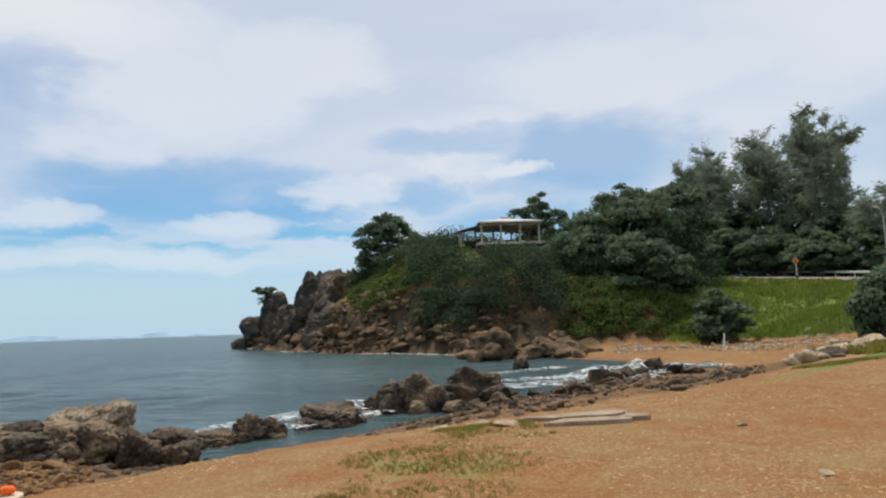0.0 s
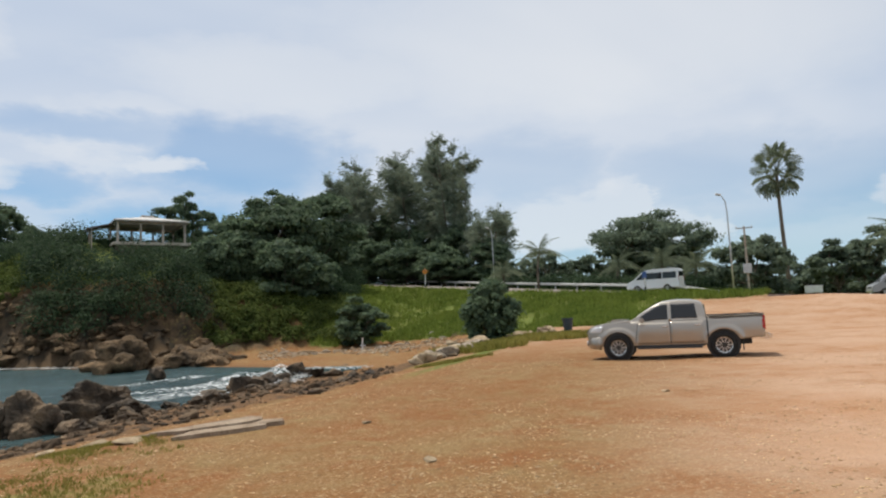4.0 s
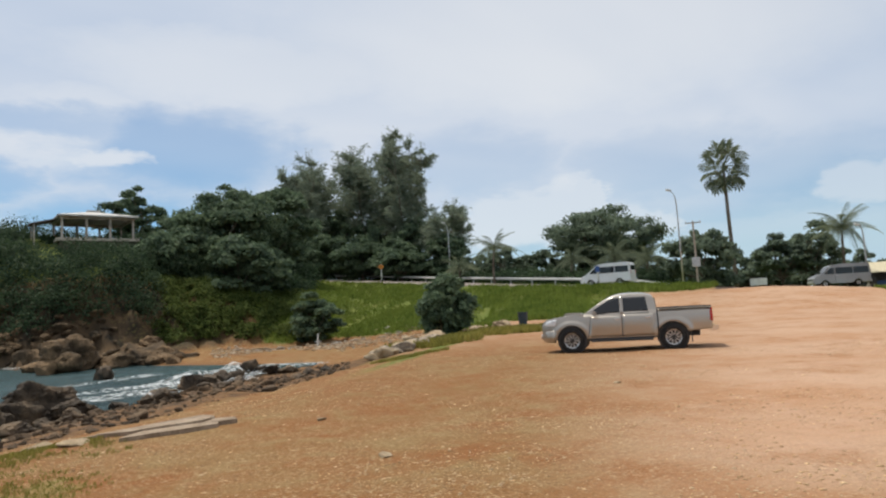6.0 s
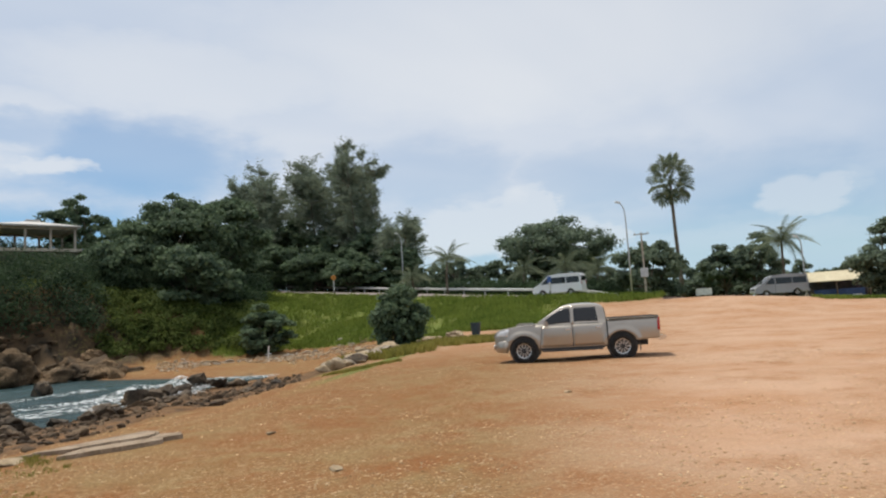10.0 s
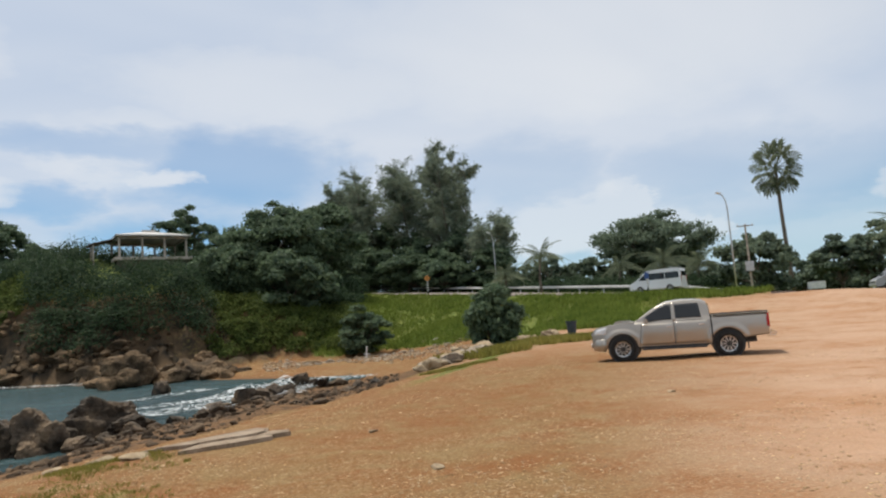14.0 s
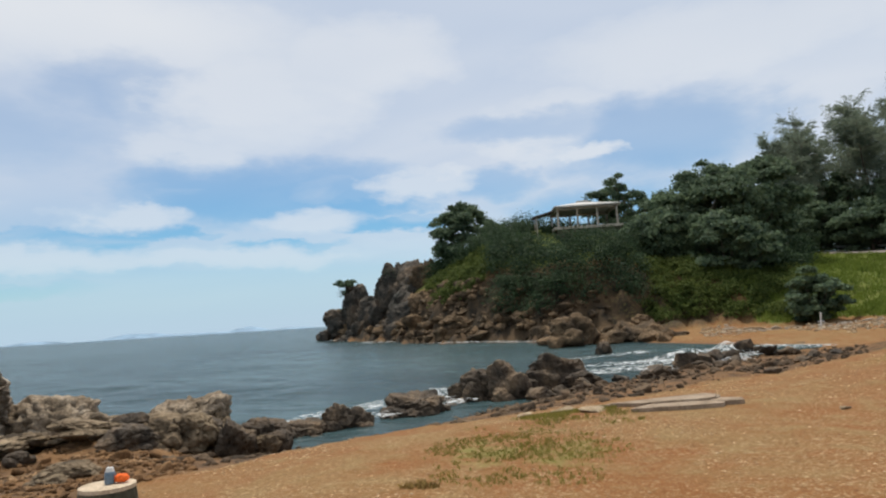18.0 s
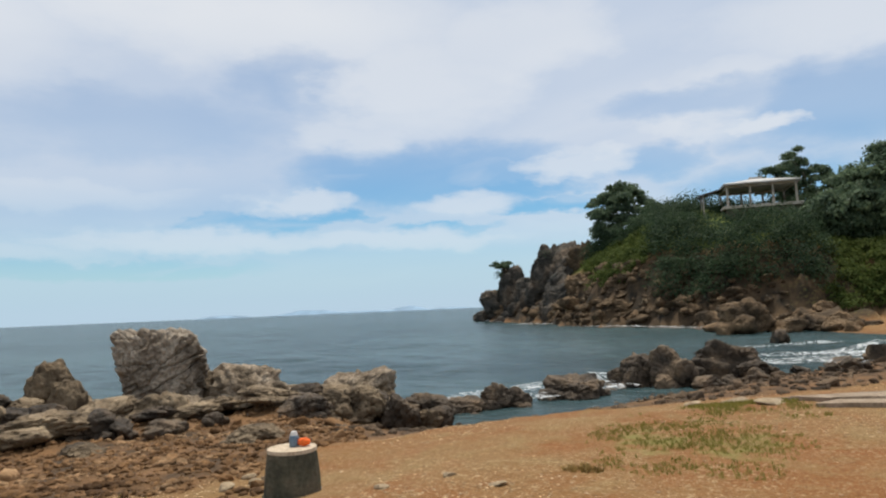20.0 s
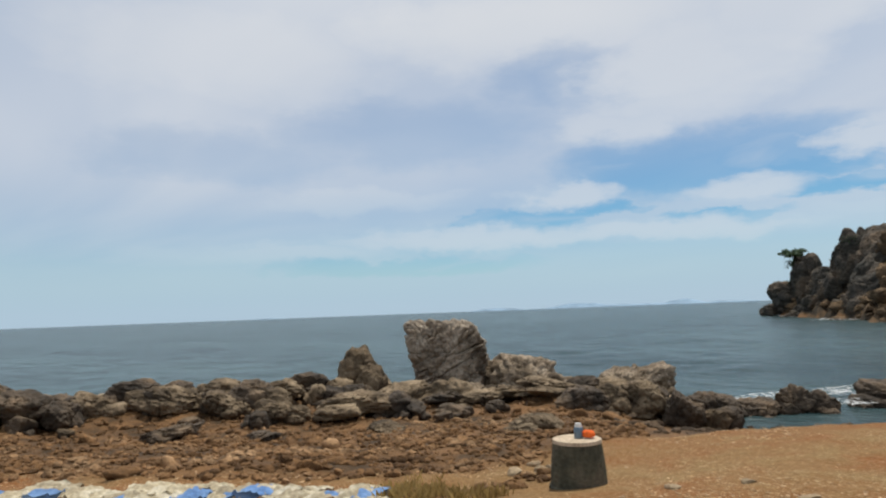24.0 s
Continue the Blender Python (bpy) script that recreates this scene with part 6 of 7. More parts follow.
        mirror.location = (0, s * 0.99, 0)
        rear = part("rear_door", skin(0.105, -0.885, 0.47, 1.135, side, s, 0.004, 14, 9), PAINT_SILVER, root, smooth=True)
        part("window", skin(0.055, -0.70, 1.20, 1.665, side, s, 0.004, 10, 7, slant1=0.06), GLASS_DARK, rear, smooth=True)
        part("door_handle", boxed((0.17, 0.035, 0.035), (-0.68, s * 0.905, 1.02)), CHROME, rear, bevel=0.01)
        part("door_gap", skin(0.123, 0.107, 0.47, 1.14, side, s, 0.002, 2, 9), PLASTIC, root)
        part("door_gap", skin(1.178, 1.162, 0.47, 1.115, side, s, 0.002, 2, 9, slant0=-0.10, slant1=-0.10), PLASTIC, root)
        part("cab_gap", skin(-0.94, -0.985, 0.50, 1.25, lambda x, z: side(-0.99, z) - 0.03, s, 0.004, 2, 7), PLASTIC, root)
        part("belt_trim", skin(1.02, -0.72, 1.158, 1.180, side, s, 0.006, 16, 2), PLASTIC, root)
        part("sill", skin(1.15, -0.85, 0.37, 0.455, lambda x, z: 0.845, s, 0.004, 6, 3), PLASTIC, root)
        part("side_step", boxed((1.90, 0.15, 0.05), (0.16, s * 0.85, 0.345)), PLASTIC, root, bevel=0.015)
        part("bed_rail", boxed((1.56, 0.10, 0.03), (-1.755, s * 0.832, 1.283)), PLASTIC, root, bevel=0.01)
        for cx in (fx, rx):
            part("wheel_well", rod(0.468, 0.468, 0.42, (cx, s * 0.60 - 0.21, 0.40), (-90, 0, 0), 28), PLASTIC, root)
        part("tail_light", boxed((0.05, 0.13, 0.42), (-2.54, s * 0.80, 1.02)), TAIL_RED, root, bevel=0.015)
        part("tail_light", skin(-2.48, -2.53, 0.84, 1.20, side, s, 0.006, 3, 5), TAIL_RED, root, smooth=True)
        part("headlight", skin(2.20, 2.60, 0.87, 1.075, side, s, 0.008, 10, 5, slant0=-0.06, slant1=-0.10, top=lambda x: roof_z(x) - 0.055), LENS, root, smooth=True)
        part("fog_lamp", rod(0.055, 0.055, 0.03, (2.665, s * 0.52, 0.56), (0, 90, 0)), LENS, root)
        part("mud_flap", boxed((0.02, 0.24, 0.28), (-1.93, s * 0.76, 0.36)), PLASTIC, root)
        part("front_mud_flap", boxed((0.02, 0.22, 0.16), (1.17, s * 0.76, 0.36)), PLASTIC, root)
        wheel(root, fx, s * 0.775, r, 0.265, s)
        wheel(root, rx, s * 0.775, r, 0.265, s)
    bm = bmesh.new()
    rows = []
    for x in np.linspace(1.205, 0.50, 8):
        w = side(x, roof_z(x) - 0.10) - 0.06
        z = roof_z(x)
        rows.append([bm.verts.new((x + 0.006, w * u, z + 0.008 - 0.05 * u * u)) for u in np.linspace(-1, 1, 9)])
    sweep(bm, rows)
    part("windscreen", bm, GLASS_DARK, root, smooth=True)
    part("rear_window", boxed((0.02, 1.1, 0.34), (-0.93, 0, 1.45), (0, 6, 0)), GLASS_DARK, root, bevel=0.006)
    part("hood_scoop", profile([(1.98, 1.15), (1.95, 1.235), (1.84, 1.265), (1.44, 1.255), (1.36, 1.20)], 0.27, 0.03), PAINT_SILVER, root)
    part("grille", boxed((0.06, 0.80, 0.20), (2.655, 0, 0.86)), PLASTIC, root, bevel=0.03)
    part("grille_bar", boxed((0.03, 0.80, 0.035), (2.69, 0, 0.88)), CHROME, root, bevel=0.01)
    bm = bmesh.new()
    rows = []
    for a in np.linspace(-1, 1, 15):
        y = 0.90 * math.sin(a * 1.35) / math.sin(1.35)
        x = 2.72 - 0.52 * (1 - math.cos(a * 1.35))
        rows.append([bm.verts.new((x + dx, y, z)) for dx, z in ((-0.12, 0.34), (-0.02, 0.37), (0.0, 0.52), (-0.01, 0.66), (-0.05, 0.72), (-0.14, 0.73))])
    sweep(bm, rows, closed=True)
    bm.faces.new(rows[0])
    bm.faces.new(rows[-1][::-1])
    part("front_bumper", bm, PAINT_SILVER, root, smooth=True)
    part("air_intake", boxed((0.04, 0.74, 0.13), (2.705, 0, 0.52)), PLASTIC, root, bevel=0.01)
    part("rear_bumper", profile([(-2.50, 0.50), (-2.72, 0.54), (-2.74, 0.67), (-2.52, 0.69)], 0.82, 0.02), CHROME, root)
    part("number_plate", boxed((0.015, 0.36, 0.14), (2.735, 0, 0.52)), STEEL_WHITE, root)
    part("axle", rod(0.06, 0.06, 1.4, (rx, -0.7, 0.385), (-90, 0, 0)), PLASTIC, root)
    part("chassis", boxed((4.4, 0.9, 0.16), (0.0, 0, 0.46)), PLASTIC, root)
    return root


def minivan(m, paint, label):
    """A high-roofed passenger van with a short sloping nose. x forward."""
    root = thing("minivan", label, "van", "vans on the road", m=m)
    side = [(2.55, 0.35), (2.68, 0.50), (2.66, 0.85), (2.50, 1.05), (1.85, 1.30), (1.05, 2.02), (0.75, 2.18), (-0.2, 2.27), (-2.35, 2.25), (-2.58, 2.10), (-2.66, 1.2), (-2.64, 0.40)]
    side += [(-1.95, 0.34)] + arch(-1.45, 0.36, 0.40, 175, 5, 10) + [(-0.9, 0.32), (1.1, 0.32)] + arch(1.60, 0.36, 0.40, 175, 5, 10) + [(2.1, 0.34)]
    part("body", profile(side, 0.93, 0.05), paint, root)
    for s in (1, -1):
        def flat(z, s=s):
            return s * 0.932
        part("front_window", panel([(1.66, 1.28), (1.06, 1.86), (0.72, 1.90), (0.70, 1.26)], flat), GLASS_DARK, root)
        part("side_window", panel([(0.58, 1.26), (0.58, 1.90), (-1.0, 1.90), (-1.0, 1.26)], flat), GLASS_DARK, root)
        part("side_window", panel([(-1.08, 1.26), (-1.08, 1.90), (-2.42, 1.88), (-2.46, 1.26)], flat), GLASS_DARK, root)
        part("door_seam", panel([(0.66, 0.42), (0.66, 1.95), (0.63, 1.95), (0.63, 0.42)], flat, 0.004), PLASTIC, root)
        part("door_handle", boxed((0.16, 0.03, 0.04), (0.45, s * 0.945, 1.10)), CHROME, root)
        part("mirror", boxed((0.10, 0.18, 0.24), (1.42, s * 1.03, 1.38)), PLASTIC, root, bevel=0.03)
        part("headlight", boxed((0.20, 0.34, 0.20), (2.55, s * 0.70, 0.90), (0, 25, 0)), LENS, root, bevel=0.03)
        part("tail_light", boxed((0.06, 0.14, 0.50), (-2.63, s * 0.84, 1.25)), TAIL_RED, root, bevel=0.015)
        wheel(root, 1.60, s * 0.80, 0.335, 0.2, s)
        wheel(root, -1.45, s * 0.80, 0.335, 0.2, s)
    bm = bmesh.new()
    for off in (0.012, 0.026):
        q = [bm.verts.new((x + off * 0.67, y, z + off * 0.75)) for x, y, z in ((1.80, 0.78, 1.345), (1.80, -0.78, 1.345), (1.06, -0.72, 2.01), (1.06, 0.72, 2.01))]
        bm.faces.new(q)
    part("windscreen", bm, GLASS_DARK, root)
    part("rear_window", boxed((0.02, 1.4, 0.55), (-2.645, 0, 1.62), (0, -5, 0)), GLASS_DARK, root)
    part("front_bumper", profile([(2.40, 0.30), (2.70, 0.34), (2.74, 0.55), (2.66, 0.66), (2.40, 0.66)], 0.90, 0.03), paint, root)
    part("rear_bumper", boxed((0.14, 1.80, 0.26), (-2.66, 0, 0.46)), paint, root, bevel=0.03)
    part("grille", boxed((0.04, 1.0, 0.12), (2.665, 0, 0.78)), PLASTIC, root, bevel=0.01)
    return root


def guardrails():
    """W-beam rails on posts along both sides of the road."""
    def beam(side, i0, i1, name, label, finish):
        root = thing(name, label, "guardrail", "rails along the road")
        pts = [np.array([*(ROAD_LINE[i, :2] + ROAD_SIDE[i] * side), ROAD_LINE[i, 2]]) for i in range(i0, i1)]
        dist = np.concatenate([[0], np.cumsum([np.linalg.norm(b - a) for a, b in zip(pts[:-1], pts[1:])])])
        total = dist[-1]
        arr = np.array(pts)
        s = np.arange(0, total, 2.0)
        line = np.stack([np.interp(s, dist, arr[:, k]) for k in range(3)], 1)
        sect = [(0.0, 0.92), (0.05, 0.90), (0.08, 0.84), (0.02, 0.78), (0.08, 0.70), (0.05, 0.64), (0.0, 0.62), (-0.03, 0.64), (-0.03, 0.90)]
        verts, faces = [], []
        d = np.gradient(line, axis=0)
        line[-3:, 2] -= (0.15, 0.35, 0.6)
        for i, p in enumerate(line):
            nn = np.array([-d[i, 1], d[i, 0], 0]) / np.hypot(d[i, 0], d[i, 1]) * math.copysign(1, side)
            for o, z in sect:
                q = p + nn * -o
                verts.append((q[0], q[1], p[2] + z))
            if i:
                m = len(sect)
                for k in range(m):
                    k2 = (k + 1) % m
                    faces.append(((i - 1) * m + k, (i - 1) * m + k2, i * m + k2, i * m + k))
        part("rail", mesh_of("rail", verts, faces, finish), finish, root)
        post = mesh_of("post", *tube([(0, 0, -0.5), (0, 0, 0.88)], (0.075, 0.075), 8), STEEL)
        for p in line[::2]:
            part("post", post, STEEL, root).location = p
    n = len(ROAD_LINE)
    beam(4.35, 8, n - 2, "guardrail", "pale steel guardrail on posts along the far side of the road", STEEL_WHITE)


def street_lamp(place, height, turn, label="tall grey street lamp with a curved arm"):
    root = thing("street_lamp", label, "street lamp", "lamps along the road", m=Matrix.Translation(place) @ pose(0, 0, 0, 0, 0, turn))
    part("base", rod(0.22, 0.16, 0.35), CONCRETE, root)
    pts = [(0, 0, 0), (0, 0, height * 0.5), (0.02, 0, height * 0.84), (0.10, 0, height * 0.92), (0.35, 0, height * 0.97), (0.65, 0, height)]
    part("pole", mesh_of("pole", *tube(pts, (0.10, 0.085, 0.07, 0.055, 0.05, 0.045), 10), STEEL, smooth=True), STEEL, root)
    head = part("lamp_head", boxed((0.60, 0.28, 0.14), (0.82, 0, height + 0.03), (0, -12, 0)), STEEL_WHITE, root, bevel=0.05)
    part("lens", boxed((0.46, 0.22, 0.05), (0.84, 0, height - 0.05), (0, -12, 0)), LENS, head)
    return root


def utility_pole(place, height):
    root = thing("utility_pole", "square concrete utility pole with a cross arm and box", "utility pole", m=Matrix.Translation(place) @ pose(0, 0, 0, 0, 0, -52))
    bm = boxed((0.22, 0.22, height), (0, 0, height / 2))
    for v in bm.verts:
        if v.co.z > 1:
            v.co.x *= 0.7
            v.co.y *= 0.7
    part("pole", bm, CONCRETE, root)
    part("cross_arm", boxed((1.5, 0.10, 0.12), (0, 0, height - 0.15)), STEEL, root, bevel=0.02)
    for x in (-0.65, 0, 0.65):
        part("insulator", rod(0.05, 0.03, 0.16, (x, 0, height - 0.09)), LENS, root)
    part("meter_box", boxed((0.75, 0.32, 0.9), (0, -0.25, height * 0.36)), STEEL, root, bevel=0.03)
    return root


def road_sign(place, height, turn, plate, label, round_plate=False):
    root = thing("road_sign", label, "road sign", "signs along the road", m=Matrix.Translation(place) @ pose(0, 0, 0, 0, 0, turn))
    part("lower_post", rod(0.09, 0.09, 0.75), PLASTIC, root, "black-painted foot of the post")
    part("post", rod(0.08, 0.08, height - 0.75, (0, 0, 0.75)), STEEL_WHITE, root)
    if round_plate:
        part("plate", boxed((0.42, 0.05, 0.62), (0, -0.10, height - 0.35)), plate, root, bevel=0.02)
    else:
        part("plate", boxed((0.62, 0.05, 0.62), (0, -0.10, height - 0.45), (0, 45, 0)), plate, root, bevel=0.02)
        part("mark", boxed((0.10, 0.02, 0.40), (0, -0.14, height - 0.45)), PLASTIC, root)
    return root


def pavilion():
    place = on_ground(-4.7, 95)
    root = thing("pavilion", "open concrete pavilion with a low pale hipped roof", "pavilion", m=pose(place.x, place.y, 12.7, 0, 0, 5))
    roof_mat = surface("pale_roof_sheet", [(0.40, 0.38, 0.35), (0.52, 0.50, 0.47)], 0.5, 10.0, 0.6, bump=0.1, vary=0)
    bm = bmesh.new()
    w, dp, z0, z1 = 4.4, 4.2, 2.75, 3.6
    a = [bm.verts.new(q) for q in ((-w, -dp, z0), (w, -dp, z0), (w, dp, z0), (-w, dp, z0))]
    b = [bm.verts.new(q) for q in ((-0.9, -0.7, z1), (0.9, -0.7, z1), (0.9, 0.7, z1), (-0.9, 0.7, z1))]
    c = [bm.verts.new((v.co.x, v.co.y, z0 - 0.18)) for v in a]
    for k in range(4):
        j = (k + 1) % 4
        bm.faces.new((a[k], a[j], b[j], b[k]))
        bm.faces.new((c[k], c[j], a[j], a[k]))
    bm.faces.new(b)
    bm.faces.new(c[::-1])
    roof = part("roof", bm, roof_mat, root)
    part("roof_vent", boxed((1.5, 1.1, 0.30), (0, 0, z1 + 0.13)), roof_mat, roof, bevel=0.03)
    for x in (-3.9, -1.3, 1.3, 3.9):
        for y in (-3.4, 3.4):
            part("column", boxed((0.24, 0.24, 4.2), (x, y, 0.55)), CONCRETE, root, bevel=0.02)
    for y in (-3.4, 3.4):
        part("beam", boxed((8.2, 0.22, 0.28), (0, y, 2.43)), CONCRETE, root)
    for x in (-3.9, 3.9):
        part("beam", boxed((0.22, 6.6, 0.28), (x, 0, 2.43)), CONCRETE, root)
    part("floor_slab", boxed((9.0, 8.0, 0.35), (0, 0, -0.17)), CONCRETE, root, bevel=0.02)
    part("foundation", boxed((8.4, 7.4, 2.4), (0, 0, -1.45)), CONCRETE_DARK, root)
    ramp = part("side_roof", boxed((2.8, 3.0, 0.14), (-5.6, 0.4, 2.25), (0, -14, 0)), surface("brown_roof", [(0.10, 0.075, 0.06), (0.16, 0.12, 0.10)], 1.0, 12.0, 0.8, vary=0), root)
    for y in (-0.9, 1.7):
        part("prop", boxed((0.16, 0.16, 3.4), (-6.5, y, 0.2)), CONCRETE, root)
    return root


def litter_of_slabs():
    """A stack of broken slabs by the shore and the flat stones near it."""
    rows = [([(1.37, 11.05), (2.10, 11.10), (2.81, 11.24), (2.89, 11.75), (2.30, 11.78), (1.87, 11.70)], 0.035, 0.0, "broad pale plank-like slab lying on the gravel"),
            ([(1.15, 12.05), (1.60, 11.60), (1.80, 11.66), (2.86, 11.80), (2.98, 12.25), (2.90, 12.75), (2.45, 12.62)], 0.03, 0.015, "long split slab lying behind another"),
            ([(1.75, 11.50), (2.70, 11.62), (2.88, 11.95), (2.80, 12.15)], 0.025, 0.045, "thin tapered slab piled askew on another"),
            ([(2.74, 11.42), (3.14, 11.38), (3.18, 11.66), (2.86, 11.85)], 0.03, 0.01, "short pale slab at the end of the pile"),
            ([(0.75, 12.35), (1.25, 11.95), (1.45, 12.15), (1.05, 12.60)], 0.03, 0.0, "grey slab pushed under the pile")]
    for n_row, (outline, th, lift, label) in enumerate(rows):
        bm = bmesh.new()
        rng = np.random.default_rng(60 + n_row)
        ring = []
        for p, q in zip(outline, outline[1:] + outline[:1]):
            for k in range(4):
                t = k / 4
                ring.append((p[0] + (q[0] - p[0]) * t + rng.normal() * 0.014, p[1] + (q[1] - p[1]) * t + rng.normal() * 0.014))
        zs = np.array([ground_z(*p) for p in outline])
        A = np.array([[p[0], p[1], 1.0] for p in outline])
        plane = np.linalg.lstsq(A, zs, rcond=None)[0]
        lo = [bm.verts.new((x, y, plane @ (x, y, 1.0) + lift - 0.05)) for x, y in ring]
        hi = [bm.verts.new((x, y, plane @ (x, y, 1.0) + lift + th + 0.03)) for x, y in ring]
        bm.faces.new(hi)
        bm.faces.new(lo[::-1])
        for k in range(len(ring)):
            j = (k + 1) % len(ring)
            bm.faces.new((lo[k], lo[j], hi[j], hi[k]))
        bmesh.ops.recalc_face_normals(bm, faces=bm.faces)
        tagged(part("slab", bm, SLAB_PALE, bevel=0.006), label, "slab", "slabs on the gravel")
    for i, (b, d, w, dp, h) in enumerate(((11.6, 15.6, 0.72, 0.34, 0.10), (8.8, 15.9, 0.50, 0.30, 0.08), (-1.6, 12.9, 0.60, 0.36, 0.12), (-4.2, 11.5, 0.62, 0.40, 0.10), (1.4, 12.9, 0.40, 0.24, 0.08), (-27.4, 8.1, 0.30, 0.17, 0.05), (38.9, 8.2, 0.26, 0.18, 0.09), (36.6, 8.6, 0.18, 0.14, 0.08),
                                               (35.6, 8.6, 0.24, 0.2, 0.10), (37.0, 9.2, 0.2, 0.2, 0.10), (27.0, 6.6, 0.16, 0.1, 0.05), (17.5, 6.4, 0.18, 0.14, 0.05), (21.4, 6.9, 0.17, 0.12, 0.05), (-22.0, 11.2, 0.2, 0.14, 0.05), (-46, 14.0, 0.16, 0.12, 0.05))):
        p = on_ground(b, d)
        boulder(p, (w, dp, h), 600 + i, STONE_TAN, turn=b + i * 17, level=3, sink=0.2, label="flat pale stone lying on the gravel", name="flat_stone", group="pale stones on the gravel", cuts=8, rough=0.2)


def well_ring():
    """An upturned concrete tub, pale on top, with things left on it."""
    p = Vector((-4.085, 6.075, ground_z(-4.085, 6.075)))
    root = thing("concrete_tub", "upturned dark concrete tub with a pale flat top", "tub", m=Matrix.Translation(p) @ pose(0, 0, -0.02, 0, 0, 20) @ Matrix.Diagonal((1.07, 1.07, 1.0, 1.0)))
    bm = bmesh.new()
    prof = [(0.285, 0.0), (0.285, 0.03), (0.268, 0.045), (0.262, 0.16), (0.25, 0.30), (0.236, 0.42), (0.228, 0.455), (0.222, 0.462)]
    rings = []
    for r, z in prof:
        rings.append([bm.verts.new((math.cos(2 * math.pi * k / 40) * r * (1 + 0.012 * math.sin(3 * k)), math.sin(2 * math.pi * k / 40) * r, z)) for k in range(40)])
    for a, b in zip(rings[:-1], rings[1:]):
        for k in range(40):
            bm.faces.new((a[k], a[(k + 1) % 40], b[(k + 1) % 40], b[k]))
    bm.faces.new(rings[-1])
    bm.faces.new(rings[0][::-1])
    # wall dark all round, below the paler top slab
    part("tub_wall", bm, CONCRETE_DARK, root, smooth=False)
    part("top_slab", rod(0.235, 0.232, 0.035, (0, 0, 0.455), sides=40), surface("sandy_concrete", [(0.46, 0.36, 0.25), (0.56, 0.46, 0.34)], 5.0, 40.0, 0.95, bump=0.4, vary=0), root, "pale sandy flat top")
    bm = bmesh.new()
    for k in range(11):
        a = radians(-70 + 14 * k)
        box(bm, (0.075, 0.05, 0.03), (math.cos(a) * 0.292, math.sin(a) * 0.292, 0.018), (0, 0, math.degrees(a) + 90))
    part("foot_rim", bm, CONCRETE, root, "pale chipped foot rim", bevel=0.006)
    top = p.z + 0.47
    # the small container and the orange cloth left on top
    q = Vector((p.x + 0.0, p.y + 0.04, top))
    jar = thing("plastic_jar", "small blue-grey plastic jar with a white cap", "jar", m=Matrix.Translation(q) @ Matrix.Scale(0.86, 4))
    blue = surface("blue_plastic", [(0.09, 0.15, 0.21), (0.14, 0.20, 0.26)], 8.0, 50.0, 0.4, bump=0.05, vary=0)
    bm = bmesh.new()
    prof = [(0.05, 0.0), (0.056, 0.01), (0.057, 0.10), (0.05, 0.125), (0.036, 0.14)]
    rings = [[bm.verts.new((math.cos(2 * math.pi * k / 20) * r, math.sin(2 * math.pi * k / 20) * r, z)) for k in range(20)] for r, z in prof]
    for a, b in zip(rings[:-1], rings[1:]):
        for k in range(20):
            bm.faces.new((a[k], a[(k + 1) % 20], b[(k + 1) % 20], b[k]))
    bm.faces.new(rings[-1])
    bm.faces.new(rings[0][::-1])
    part("jar_body", bm, blue, jar, smooth=True)
    part("cap", rod(0.046, 0.034, 0.045, (0, 0, 0.13), sides=20), STEEL_WHITE, jar, "rounded white cap")
    cloth = surface("orange_cloth", [(0.75, 0.11, 0.02), (0.85, 0.17, 0.035)], 6.0, 40.0, 0.8, bump=0.3, vary=0)
    c, f = ico(3)
    c = c * np.array([0.070, 0.05, 0.042]) * (1 + 0.5 * (fbm(c * 2.2, 3, 4) - 0.5))[:, None]
    ob = new("cloth", mesh_of("cloth", c, f, cloth, smooth=True))
    ob.matrix_world = pose(q.x + 0.10, q.y + 0.03, q.z + 0.045, 0, 0, 20)
    tagged(ob, "crumpled bright orange cloth on the tub", "cloth")


